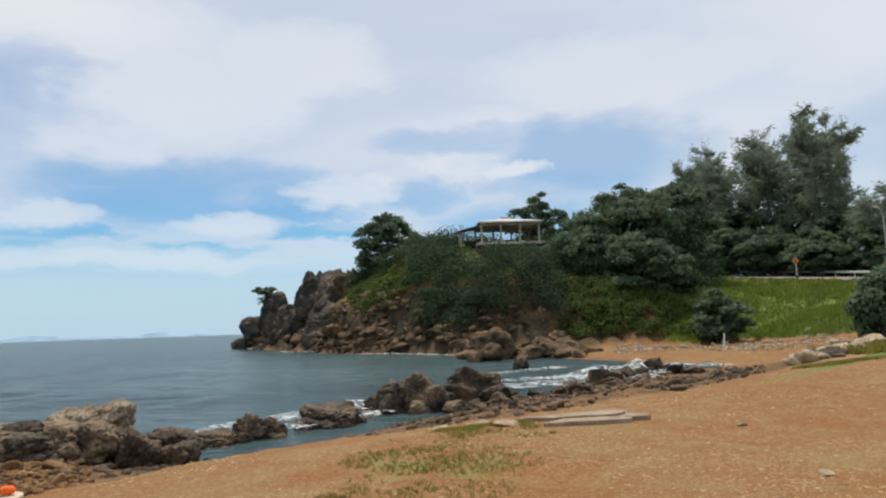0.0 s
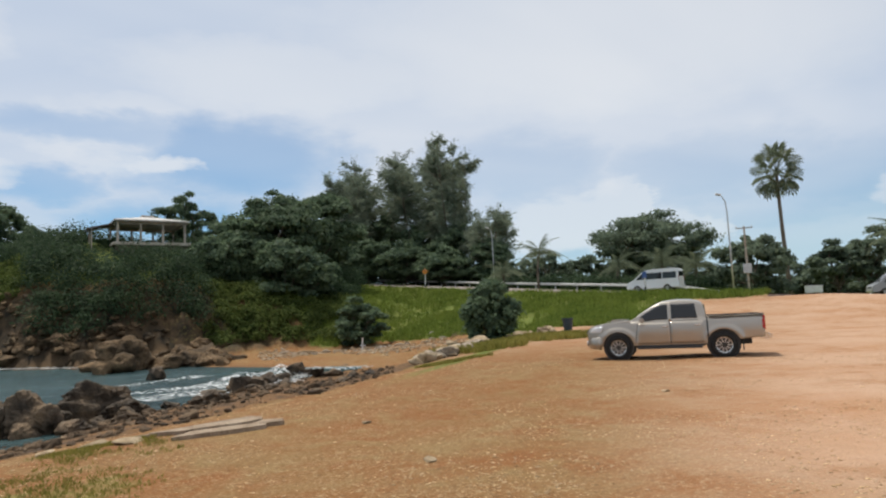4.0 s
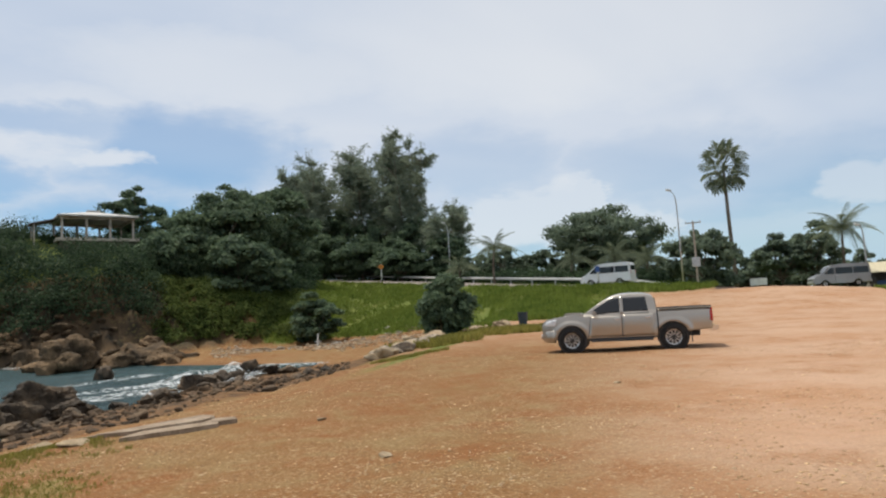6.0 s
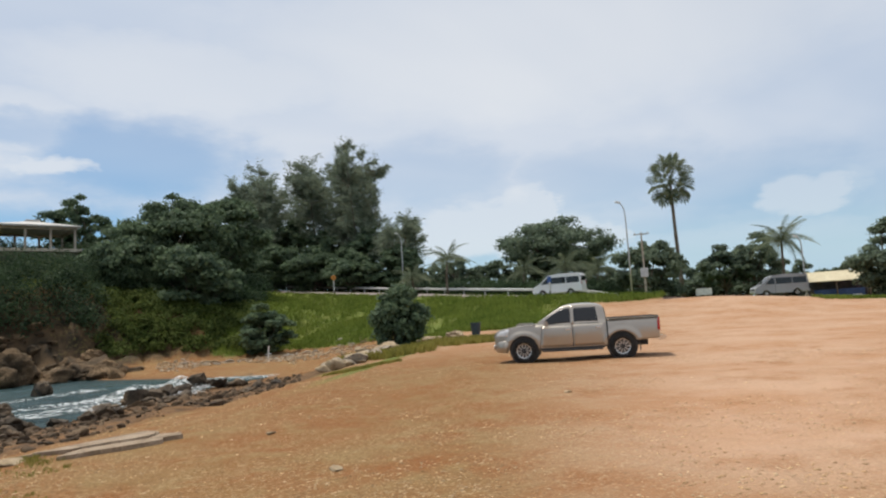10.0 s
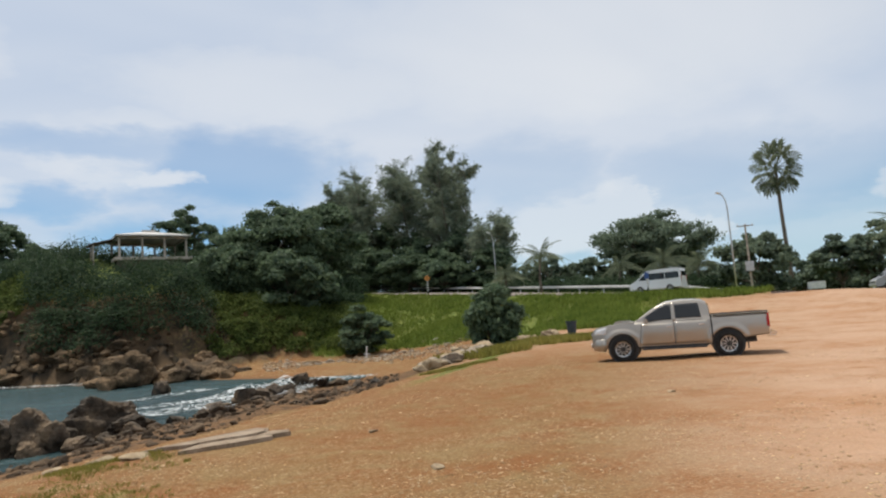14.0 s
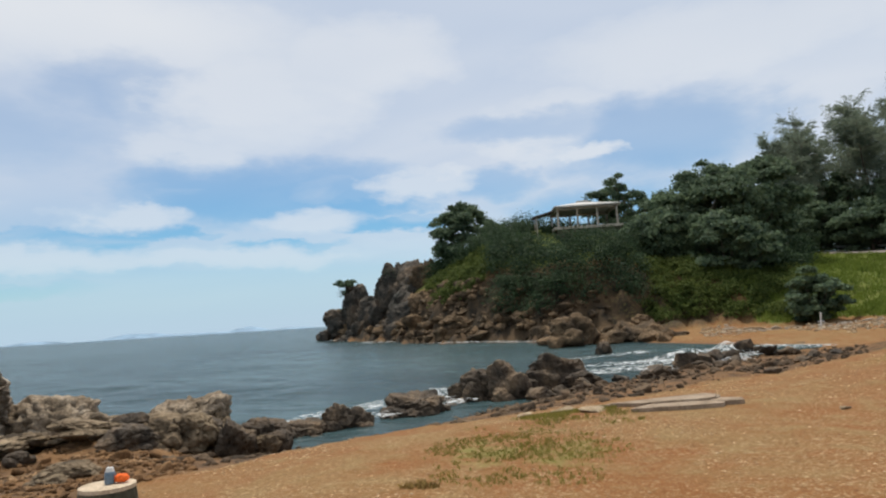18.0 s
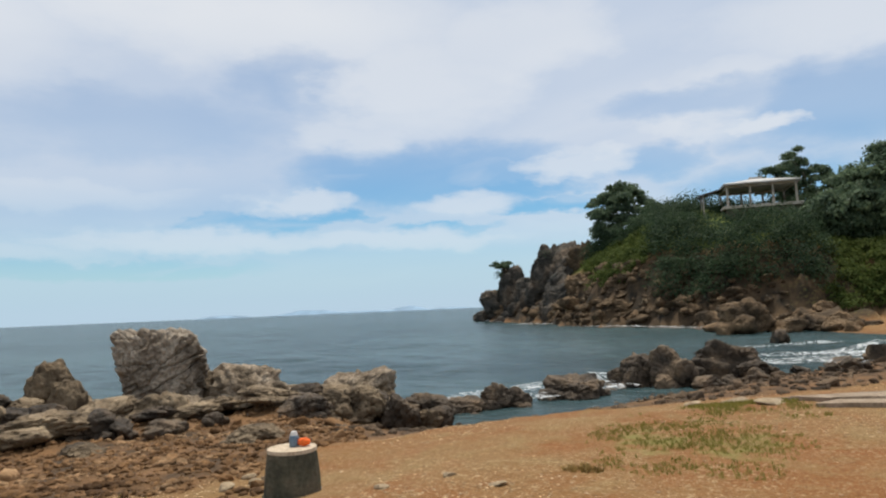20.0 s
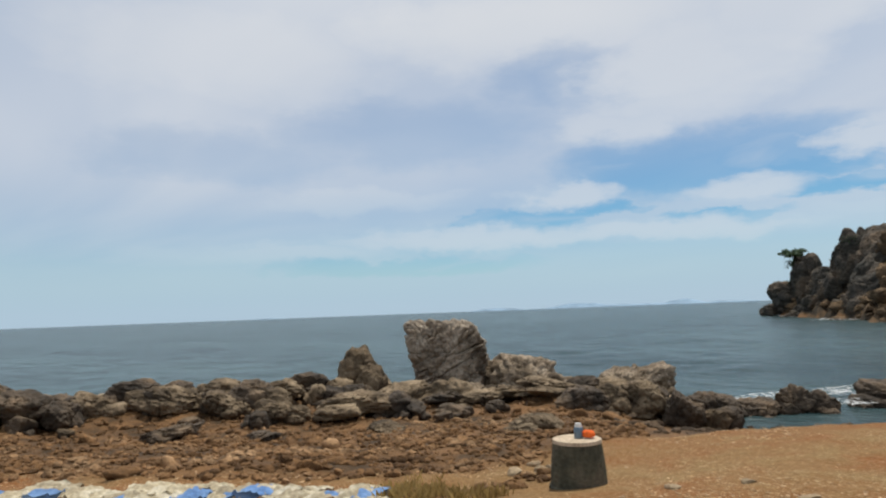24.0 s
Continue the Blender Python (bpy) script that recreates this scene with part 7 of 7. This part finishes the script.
def debris_line():
    """Torn sacks and sheeting dumped along the edge of the car park."""
    rng = np.random.default_rng(8)
    white = surface("dirty_white_sheet", [(0.26, 0.20, 0.12), (0.46, 0.40, 0.28), (0.58, 0.53, 0.42)], 2.5, 20.0, 0.8, bump=0.3, vary=0.15)
    blue = surface("faded_blue_sheet", [(0.08, 0.17, 0.36), (0.16, 0.27, 0.46)], 3.0, 20.0, 0.7, bump=0.2, vary=0.1)
    for i in range(84):
        b = 50.0 + 30 * (i + rng.random()) / 84
        d = np.interp(b, [49, 58, 66, 74, 80], [7.2, 7.9, 8.4, 9.3, 9.7]) + rng.normal() * 0.18
        p = on_ground(b, d)
        s = rng.uniform(0.10, 0.28)
        m = 12
        gx, gy = np.meshgrid(np.linspace(-1, 1, m), np.linspace(-1, 1, m), indexing="ij")
        gx, gy = gx.ravel(), gy.ravel()
        ragged = 0.75 + 0.6 * fbm(np.stack([gx, gy, gx * 0 + i], 1) * 1.3, 3, i)
        fold = np.abs(fbm(np.stack([gx * 1.6, gy * 1.6, gx * 0 + i * 3.1], 1), 4, i + 60) - 0.5)
        rise = np.clip(1.1 - np.hypot(gx, gy), 0, 1)
        q = np.stack([gx * ragged * s, gy * ragged * s * 0.7, s * (0.9 * fold + 0.28 * rise)], 1)
        ii, jj = np.meshgrid(np.arange(m - 1), np.arange(m - 1), indexing="ij")
        top = np.stack([ii * m + jj, (ii + 1) * m + jj, (ii + 1) * m + jj + 1, ii * m + jj + 1], -1).reshape(-1, 4)
        rim = [k * m for k in range(m)] + [(m - 1) * m + k for k in range(1, m)] + [k * m + m - 1 for k in range(m - 2, -1, -1)] + [k for k in range(m - 2, 0, -1)]
        skirt = q[rim] * np.array([1, 1, 0]) - np.array([0, 0, 0.05])
        nb, nr = len(q), len(rim)
        q = np.concatenate([q, skirt])
        wall = np.array([(rim[k], rim[(k + 1) % nr], nb + (k + 1) % nr, nb + k) for k in range(nr)])
        f = np.concatenate([top, wall])
        mat = blue if i % 7 == 3 or i in (20, 26) else white
        ob = new("torn_sack", mesh_of("torn_sack", q, f, mat))
        ob.matrix_world = pose(p.x, p.y, p.z + 0.02, rng.uniform(-12, 12), rng.uniform(-12, 12), rng.uniform(0, 360))
        tagged(ob, "crumpled faded blue sheeting in the dumped heap" if mat is blue else "crumpled dirty white sacking in the dumped heap", "rubbish", "rubbish along the edge")


def rock_bank():
    """Pale rough stones where the car park breaks off towards the beach."""
    rng = np.random.default_rng(14)
    for i in range(46):
        t = rng.random()
        k = t * 3
        a, b = ((13.2, 25.2), (15.2, 26.9), (18.2, 30.2), (22.5, 35.2))[int(k):int(k) + 2]
        f = k - int(k)
        x, y = a[0] + (b[0] - a[0]) * f - abs(rng.normal()) * 0.5, a[1] + (b[1] - a[1]) * f + abs(rng.normal()) * 0.5
        s = rng.uniform(0.35, 1.0)
        boulder((x, y, ground_z(x, y)), (s * 1.4, s, s * 0.7), 700 + i % 9, ROCK_PALE if i % 3 else STONE_TAN, turn=rng.uniform(0, 360), tilt=rng.uniform(-15, 15), level=3, label="pale rough stone on the car park's broken edge", group="stones of the rock bank", fine=0.15)
    for i in range(14):
        b, d = rng.uniform(-37.5, -33.5), rng.uniform(41, 46)
        s = rng.uniform(0.3, 0.8)
        boulder(on_ground(b, d), (s * 1.5, s, s * 0.7), 710 + i % 9, STONE_TAN if i % 4 else ROCK_BROWN, turn=rng.uniform(0, 360), level=3, label="dumped pale rubble behind the grass", group="rubble behind the grass", fine=0.15)


def small_things():
    p = on_ground(-38.4, 44.0)
    root = thing("rubbish_bin", "dark tapered rubbish bin standing on the grass edge", "bin", m=Matrix.Translation(p))
    bm = bmesh.new()
    prof = [(0.24, 0.0), (0.33, 0.86), (0.36, 0.87), (0.36, 0.93), (0.31, 0.93), (0.24, 0.12)]
    rings = [[bm.verts.new((math.cos(2 * math.pi * k / 24) * r, math.sin(2 * math.pi * k / 24) * r, z)) for k in range(24)] for r, z in prof]
    for a, b in zip(rings[:-1], rings[1:]):
        for k in range(24):
            bm.faces.new((a[k], a[(k + 1) % 24], b[(k + 1) % 24], b[k]))
    bm.faces.new(rings[-1])
    bm.faces.new(rings[0][::-1])
    part("bin_body", bm, surface("dark_blue_plastic", [(0.02, 0.03, 0.05), (0.04, 0.055, 0.08)], 3.0, 20.0, 0.5, vary=0), root)
    part("foot", rod(0.27, 0.27, 0.05, sides=24), PLASTIC, root)
    p = on_ground(-21.3, 66.5)
    post = thing("white_stake", "white wooden stake stuck in the beach", "stake", m=Matrix.Translation(p))
    part("stake", boxed((0.12, 0.10, 1.3), (0, 0, 0.55), (0, 4, 0)), STEEL_WHITE, post, bevel=0.01)
    part("cross_bar", boxed((0.55, 0.08, 0.08), (0.0, -0.06, 0.45)), STEEL_WHITE, post, bevel=0.01)
    # driftwood line at the head of the beach
    rng = np.random.default_rng(16)
    for i in range(70):
        b = rng.uniform(-29.5, -13.5)
        d = 67.5 + rng.normal() * 1.6
        ln = rng.uniform(0.25, 1.3)
        q = on_ground(b, d, 0.05)
        pts = limb_line((-ln / 2, 0, 0), (ln / 2, 0, rng.uniform(0, 0.12)), rng, 0.12, 5)
        ob = new("driftwood", mesh_of("driftwood", *tube(pts, (0.05, 0.07, 0.065, 0.06, 0.03), 6), WOOD_GREY if i % 2 else CONCRETE, smooth=True))
        ob.matrix_world = pose(q.x, q.y, q.z, 0, 0, rng.uniform(0, 180))
        tagged(ob, "pale bleached driftwood along the head of the beach", "driftwood", "driftwood on the beach")
    # bleached chips and shells strewn over the head of the beach
    n = 1900
    base, f0 = ico(1)
    bb, dd = rng.uniform(-30, -13, n), 64 + rng.normal(size=n) * 3.6
    x, y = -np.sin(np.radians(bb)) * dd, np.cos(np.radians(bb)) * dd
    z, cov = terrain(x, y)
    ok = (z > SEA + 0.3) & (cov[:, 0] < 0.5)
    x, y, z = x[ok], y[ok], z[ok]
    n = len(x)
    sz = 0.03 + 0.10 * rng.random(n) ** 3
    v = base[None] * sz[:, None, None] * np.stack([rng.uniform(0.8, 2.6, n), rng.uniform(0.6, 1.2, n), rng.uniform(0.4, 0.8, n)], 1)[:, None] + np.stack([x, y, z + sz * 0.3], 1)[:, None]
    f = (f0[None] + (np.arange(n) * len(base))[:, None, None]).reshape(-1, 3)
    bleached = surface("bleached_chips", [(0.20, 0.13, 0.07), (0.38, 0.29, 0.19), (0.54, 0.46, 0.35)], 2.5, 30.0, 0.9, bump=0.0, vary=0.4, island=True, space="World")
    tagged(new("beach_debris", mesh_of("beach_debris", v.reshape(-1, 3), f, bleached)), "bleached chips and shells strewn over the beach head", "debris", kind="stuff")
    # roadside stall at the far edge of the car park
    p = on_ground(-65.6, 92)
    stall = thing("roadside_stall", "open roadside stall under a pale yellow roof", "stall", m=pose(p.x, p.y, p.z - 0.1, 0, 0, -62))
    yellow = surface("yellow_roof_sheet", [(0.50, 0.43, 0.27), (0.58, 0.51, 0.34)], 0.8, 12.0, 0.6, vary=0)
    bm = bmesh.new()
    q = [(-3.6, -2.0, 1.9), (3.6, -2.0, 1.9), (3.2, 1.6, 3.1), (-3.2, 1.6, 3.1)]
    lo = [bm.verts.new(v) for v in q]
    hi = [bm.verts.new((v[0], v[1], v[2] + 0.10)) for v in q]
    bm.faces.new(hi)
    bm.faces.new(lo[::-1])
    for k in range(4):
        bm.faces.new((lo[k], lo[(k + 1) % 4], hi[(k + 1) % 4], hi[k]))
    part("roof", bm, yellow, stall)
    for x in (-3.2, 0, 3.2):
        for y, h in ((-1.8, 1.95), (1.4, 3.0)):
            part("post", rod(0.07, 0.07, h, (x, y, 0)), BARK, stall)
    part("back_wall", boxed((6.4, 0.1, 2.2), (0, 1.35, 1.2)), surface("dark_board", [(0.05, 0.05, 0.06), (0.10, 0.10, 0.12)], 1.0, 12.0, 0.8, vary=0), stall)
    part("counter", boxed((5.0, 0.7, 0.9), (0.2, -1.2, 0.55)), surface("blue_cloth", [(0.03, 0.06, 0.14), (0.06, 0.10, 0.2)], 1.0, 12.0, 0.8, vary=0), stall, bevel=0.02)
    for i, (b, d, w, h) in enumerate(((-56.6, 82, 1.7, 1.1), (-66.9, 74, 0.8, 0.35), (-63.6, 84, 1.6, 0.9))):
        p = on_ground(b, d)
        bd = thing("notice_board", "small pale board standing at the lot's far edge", "board", "boards at the lot's far edge", m=pose(p.x, p.y, p.z, 0, 0, b))
        part("plate", boxed((w, 0.06, h * 0.7), (0, 0, h * 0.6)), STEEL_WHITE if i < 2 else PLASTIC, bd, bevel=0.01)
        for s in (-1, 1):
            part("leg", boxed((0.07, 0.07, h * 0.4), (s * w * 0.4, 0, h * 0.18)), STEEL, bd)


pickup_truck()
guardrails()


def at_road(bearing, side=0.0):
    """The place on the road that lies on a bearing, and the road's heading there (degrees)."""
    line = ROAD_LINE[:, :2] + ROAD_SIDE * side
    b = np.degrees(np.arctan2(-line[:, 0], line[:, 1]))
    k = int(np.argmin(np.abs(b - bearing)))
    k = min(max(k, 1), len(line) - 2)
    d = line[k - 1] - line[k + 1]
    return Vector((line[k, 0], line[k, 1], ROAD_LINE[k, 2] + 0.12)), math.degrees(math.atan2(d[1], d[0]))


_p, _a = at_road(-45.6, -1.9)
minivan(pose(_p.x, _p.y, _p.z, 0, 0, _a), PAINT_WHITE, "white high-roofed passenger van driving up the road")
_p = on_ground(-61.9, 80, 0.02)
minivan(pose(_p.x, _p.y, _p.z, 0, 0, 138), PAINT_GREY, "silver passenger van at the far edge of the car park")
street_lamp(on_ground(-51.2, 76), 10.2, 160)
street_lamp(at_road(-32.3, 6.0)[0], 9.0, 180, "slim street lamp beside the low casuarina")
street_lamp(on_ground(-63.7, 84), 6.6, 170, "slim street lamp in front of the coconut palm")
utility_pole(on_ground(-52.3, 71), 6.3)
SIGN_YELLOW = surface("yellow_sign_sheet", [(0.62, 0.22, 0.02), (0.70, 0.28, 0.03)], 4.0, 30.0, 0.4, bump=0, vary=0, grainy=0.1)
SIGN_BLUE = surface("blue_sign_sheet", [(0.03, 0.08, 0.25), (0.05, 0.12, 0.32)], 4.0, 30.0, 0.4, bump=0, vary=0, grainy=0.1)
road_sign(at_road(-26.6, -4.9)[0] - Vector((0, 0, 0.3)), 3.1, -30, SIGN_YELLOW, "yellow warning sign on a black-footed white post")
road_sign(at_road(-44.2, -5.0)[0] - Vector((0, 0, 0.3)), 2.3, -44, SIGN_BLUE, "blue road sign on a black-footed white post", True)
pavilion()
litter_of_slabs()
well_ring()
debris_line()
rock_bank()
small_things()

# dark rocks along the wave line
for _i, (_b, _d, _w, _h) in enumerate(((-16.1, 42.6, 1.7, 1.0), (-13.8, 37.0, 1.5, 0.8), (-12.9, 35.0, 1.8, 0.7), (-11.7, 33.4, 1.2, 0.8), (-9.0, 32.8, 2.2, 0.45), (-5.4, 47.5, 1.6, 1.1), (-14.8, 38.6, 1.2, 0.6), (-17.6, 40.5, 1.3, 0.6), (-19.0, 40.0, 1.1, 0.5),
                                        (-10.0, 21.5, 1.0, 0.6), (-8.7, 22.5, 0.9, 0.5), (-17.8, 20.0, 0.7, 0.3), (-19.8, 26.0, 0.8, 0.35), (-15.2, 29.0, 0.9, 0.4), (-12.5, 28.0, 1.1, 0.45), (-20.8, 33.0, 0.9, 0.4), (-6.5, 29.5, 1.3, 0.5), (-22.0, 29.5, 0.8, 0.35), (-14.0, 24.5, 0.8, 0.35))):
    _p = polar(_b, _d)
    _p.z = max(ground_z(_p.x, _p.y), SEA - 0.1)
    _w, _h = (_w, _h) if _d > 31 else (_w * 0.7, _h * 0.7)
    boulder(_p, (_w * 1.1, _w * 0.8, _h * 1.15), 760 + _i, ROCK_DARK, turn=_i * 61, tilt=(_i % 5 - 2) * 4, level=4, sink=0.2, cuts=8, rough=0.4, fine=0.17, lumps=2, label="low dark rock at the wave line" if _d > 31 else "brown stone on the muddy shore", group="rocks along the cove")

# white water
foam_strip([polar(14.2, 23.4)[:2], polar(11.8, 25)[:2], polar(8.5, 26.5)[:2], polar(6.6, 28.5)[:2]], 1.1, 1, dense=1.75)
foam_strip([polar(13.8, 21.4)[:2], polar(12.2, 22.6)[:2]], 0.5, 11, dense=1.7)
foam_strip([polar(8.6, 23.2)[:2], polar(6.8, 24.5)[:2], polar(5.2, 24.2)[:2]], 0.5, 2)
foam_strip([polar(-4.0, 32.6)[:2], polar(-7.7, 33.6)[:2], polar(-10.4, 34.4)[:2], polar(-12.6, 36.4)[:2], polar(-14.2, 39.5)[:2], polar(-15.7, 44.5)[:2]], 1.9, 3, dense=2.3)
foam_strip([polar(-8.0, 35.2)[:2], polar(-11.0, 36.4)[:2], polar(-13.2, 39.2)[:2], polar(-15.4, 44.5)[:2]], 1.2, 14, lift=0.14, dense=2.8, crest=0.7)
foam_strip([polar(-3.0, 36)[:2], polar(-7.5, 37)[:2], polar(-10.5, 39)[:2]], 0.8, 4, dense=1.5)
foam_strip([polar(-3.0, 42)[:2], polar(-6.5, 44)[:2], polar(-9, 46)[:2]], 0.7, 5, dense=1.2)
foam_strip([polar(-16.6, 47.5)[:2], polar(-18.3, 46.4)[:2], polar(-20, 45.5)[:2], polar(-21.4, 44.7)[:2]], 1.3, 6, dense=2.4)
foam_strip([polar(-3.0, 67)[:2], polar(0, 70)[:2], polar(4.6, 78.5)[:2], polar(9.2, 85.5)[:2]], 0.6, 7, dense=1.2)
foam_strip([polar(11.5, 101)[:2], polar(13.0, 103)[:2], polar(14.2, 108)[:2]], 1.4, 8)
foam_strip([polar(20.5, 21.5)[:2], polar(18.5, 23)[:2], polar(16.6, 23.5)[:2]], 0.5, 9, dense=1.2)
foam_strip([polar(15.6, 128)[:2], polar(17.2, 146)[:2]], 0.8, 10, dense=1.2)


# ---- grit, tufts and dry grass on the gravel ----
def grit():
    rng = np.random.default_rng(31)
    base, f0 = ico(1)
    n = 52000
    b = rng.uniform(-74, 79, n)
    d = 4.6 + 19 * rng.random(n) ** 1.25
    x, y = -np.sin(np.radians(b)) * d, np.cos(np.radians(b)) * d
    z, cov = terrain(x, y)
    patch = fbm2(x, y, 0.5, 3, 77)
    ok = (z > SEA + 0.1) & (cov[:, 1] < 0.7) & (rng.random(n) < np.clip((patch - 0.42) * 6 + 0.5 * smooth(-40, -58, b), 0.06, 1))
    x, y, z, d = x[ok], y[ok], z[ok], d[ok]
    n = len(x)
    s = (0.009 + 0.020 * rng.random(n) ** 3.5) * (0.8 + 0.018 * d)
    v = base[None] * s[:, None, None] * np.stack([rng.uniform(0.8, 1.5, n), rng.uniform(0.6, 1.1, n), rng.uniform(0.14, 0.32, n)], 1)[:, None]
    a = rng.random(n) * 6.28
    c, q = np.cos(a)[:, None], np.sin(a)[:, None]
    v = np.stack([v[..., 0] * c - v[..., 1] * q, v[..., 0] * q + v[..., 1] * c, v[..., 2]], -1) + np.stack([x, y, z + s * 0.08], 1)[:, None]
    f = (f0[None] + (np.arange(n) * len(base))[:, None, None]).reshape(-1, 3)
    shell = surface("shell_grit", [(0.34, 0.205, 0.095), (0.50, 0.335, 0.18), (0.64, 0.48, 0.31)], 3.5, 40.0, 0.9, bump=0.0, vary=0.4, island=True, space="World")
    tagged(new("shell_grit", mesh_of("shell_grit", v.reshape(-1, 3), f, shell)), "pale shell grit and pebbles strewn on the red earth", "gravel", kind="stuff")


def tufts():
    rng = np.random.default_rng(33)

    def patch(n, cx, cy, rx, ry, tall, mat, name, label, thin=0.45, per=6, wide=0.010):
        r, a = np.sqrt(rng.random(n)), rng.random(n) * 2 * np.pi
        x, y = cx + r * np.cos(a) * rx, cy + r * np.sin(a) * ry
        k = fbm2(x, y, 1.6, 4, 41) > thin - 0.06 + 0.20 * r ** 2 + 0.09 * rng.normal(size=n)
        x, y = x[k], y[k]
        blades(x, y, terrain(x, y)[0], rng, tall, mat, name, label, 0.55, wide, per=per)
    for n, gx, gy, ga, gb, tall in ((1500, -0.7, 8.7, 0.8, 2.1, 0.035), (2000, 0.6, 11.3, 1.15, 1.5, 0.055), (900, 0.2, 8.2, 0.8, 1.6, 0.040)):
        patch(n, gx, gy, ga, gb, tall, GRASS, "grass_tufts", "thin yellow-green grass growing through gravel", 0.50, per=5, wide=0.004)
    patch(300, 12.6, 22.6, 1.7, 0.6, 0.10, GRASS, "grass_tufts", "low grass patch on the bare lot", 0.35, wide=0.02)
    patch(1500, 22.0, 30.5, 7.0, 2.6, 0.28, GRASS, "grass_tufts", "rough grass behind the parked truck", 0.40, wide=0.03)
    patch(900, 17.0, 29.0, 2.4, 3.2, 0.35, GRASS, "grass_tufts", "grass hanging over the rock bank", 0.38, wide=0.03)
    patch(480, -5.3, 5.2, 1.0, 0.6, 0.11, GRASS_DRY, "dry_grass", "dry straw-coloured grass at the edge", 0.45, per=8)
    patch(30, -1.25, 6.75, 0.18, 0.14, 0.05, GRASS_DRY, "dry_grass", "small dry tuft on the gravel", 0.35, per=8)
    patch(700, 64.2, 28.0, 4.5, 2.4, 0.25, GRASS_BANK, "grass_tufts", "green grass strip beside the lot", 0.35, wide=0.05)


grit()
tufts()
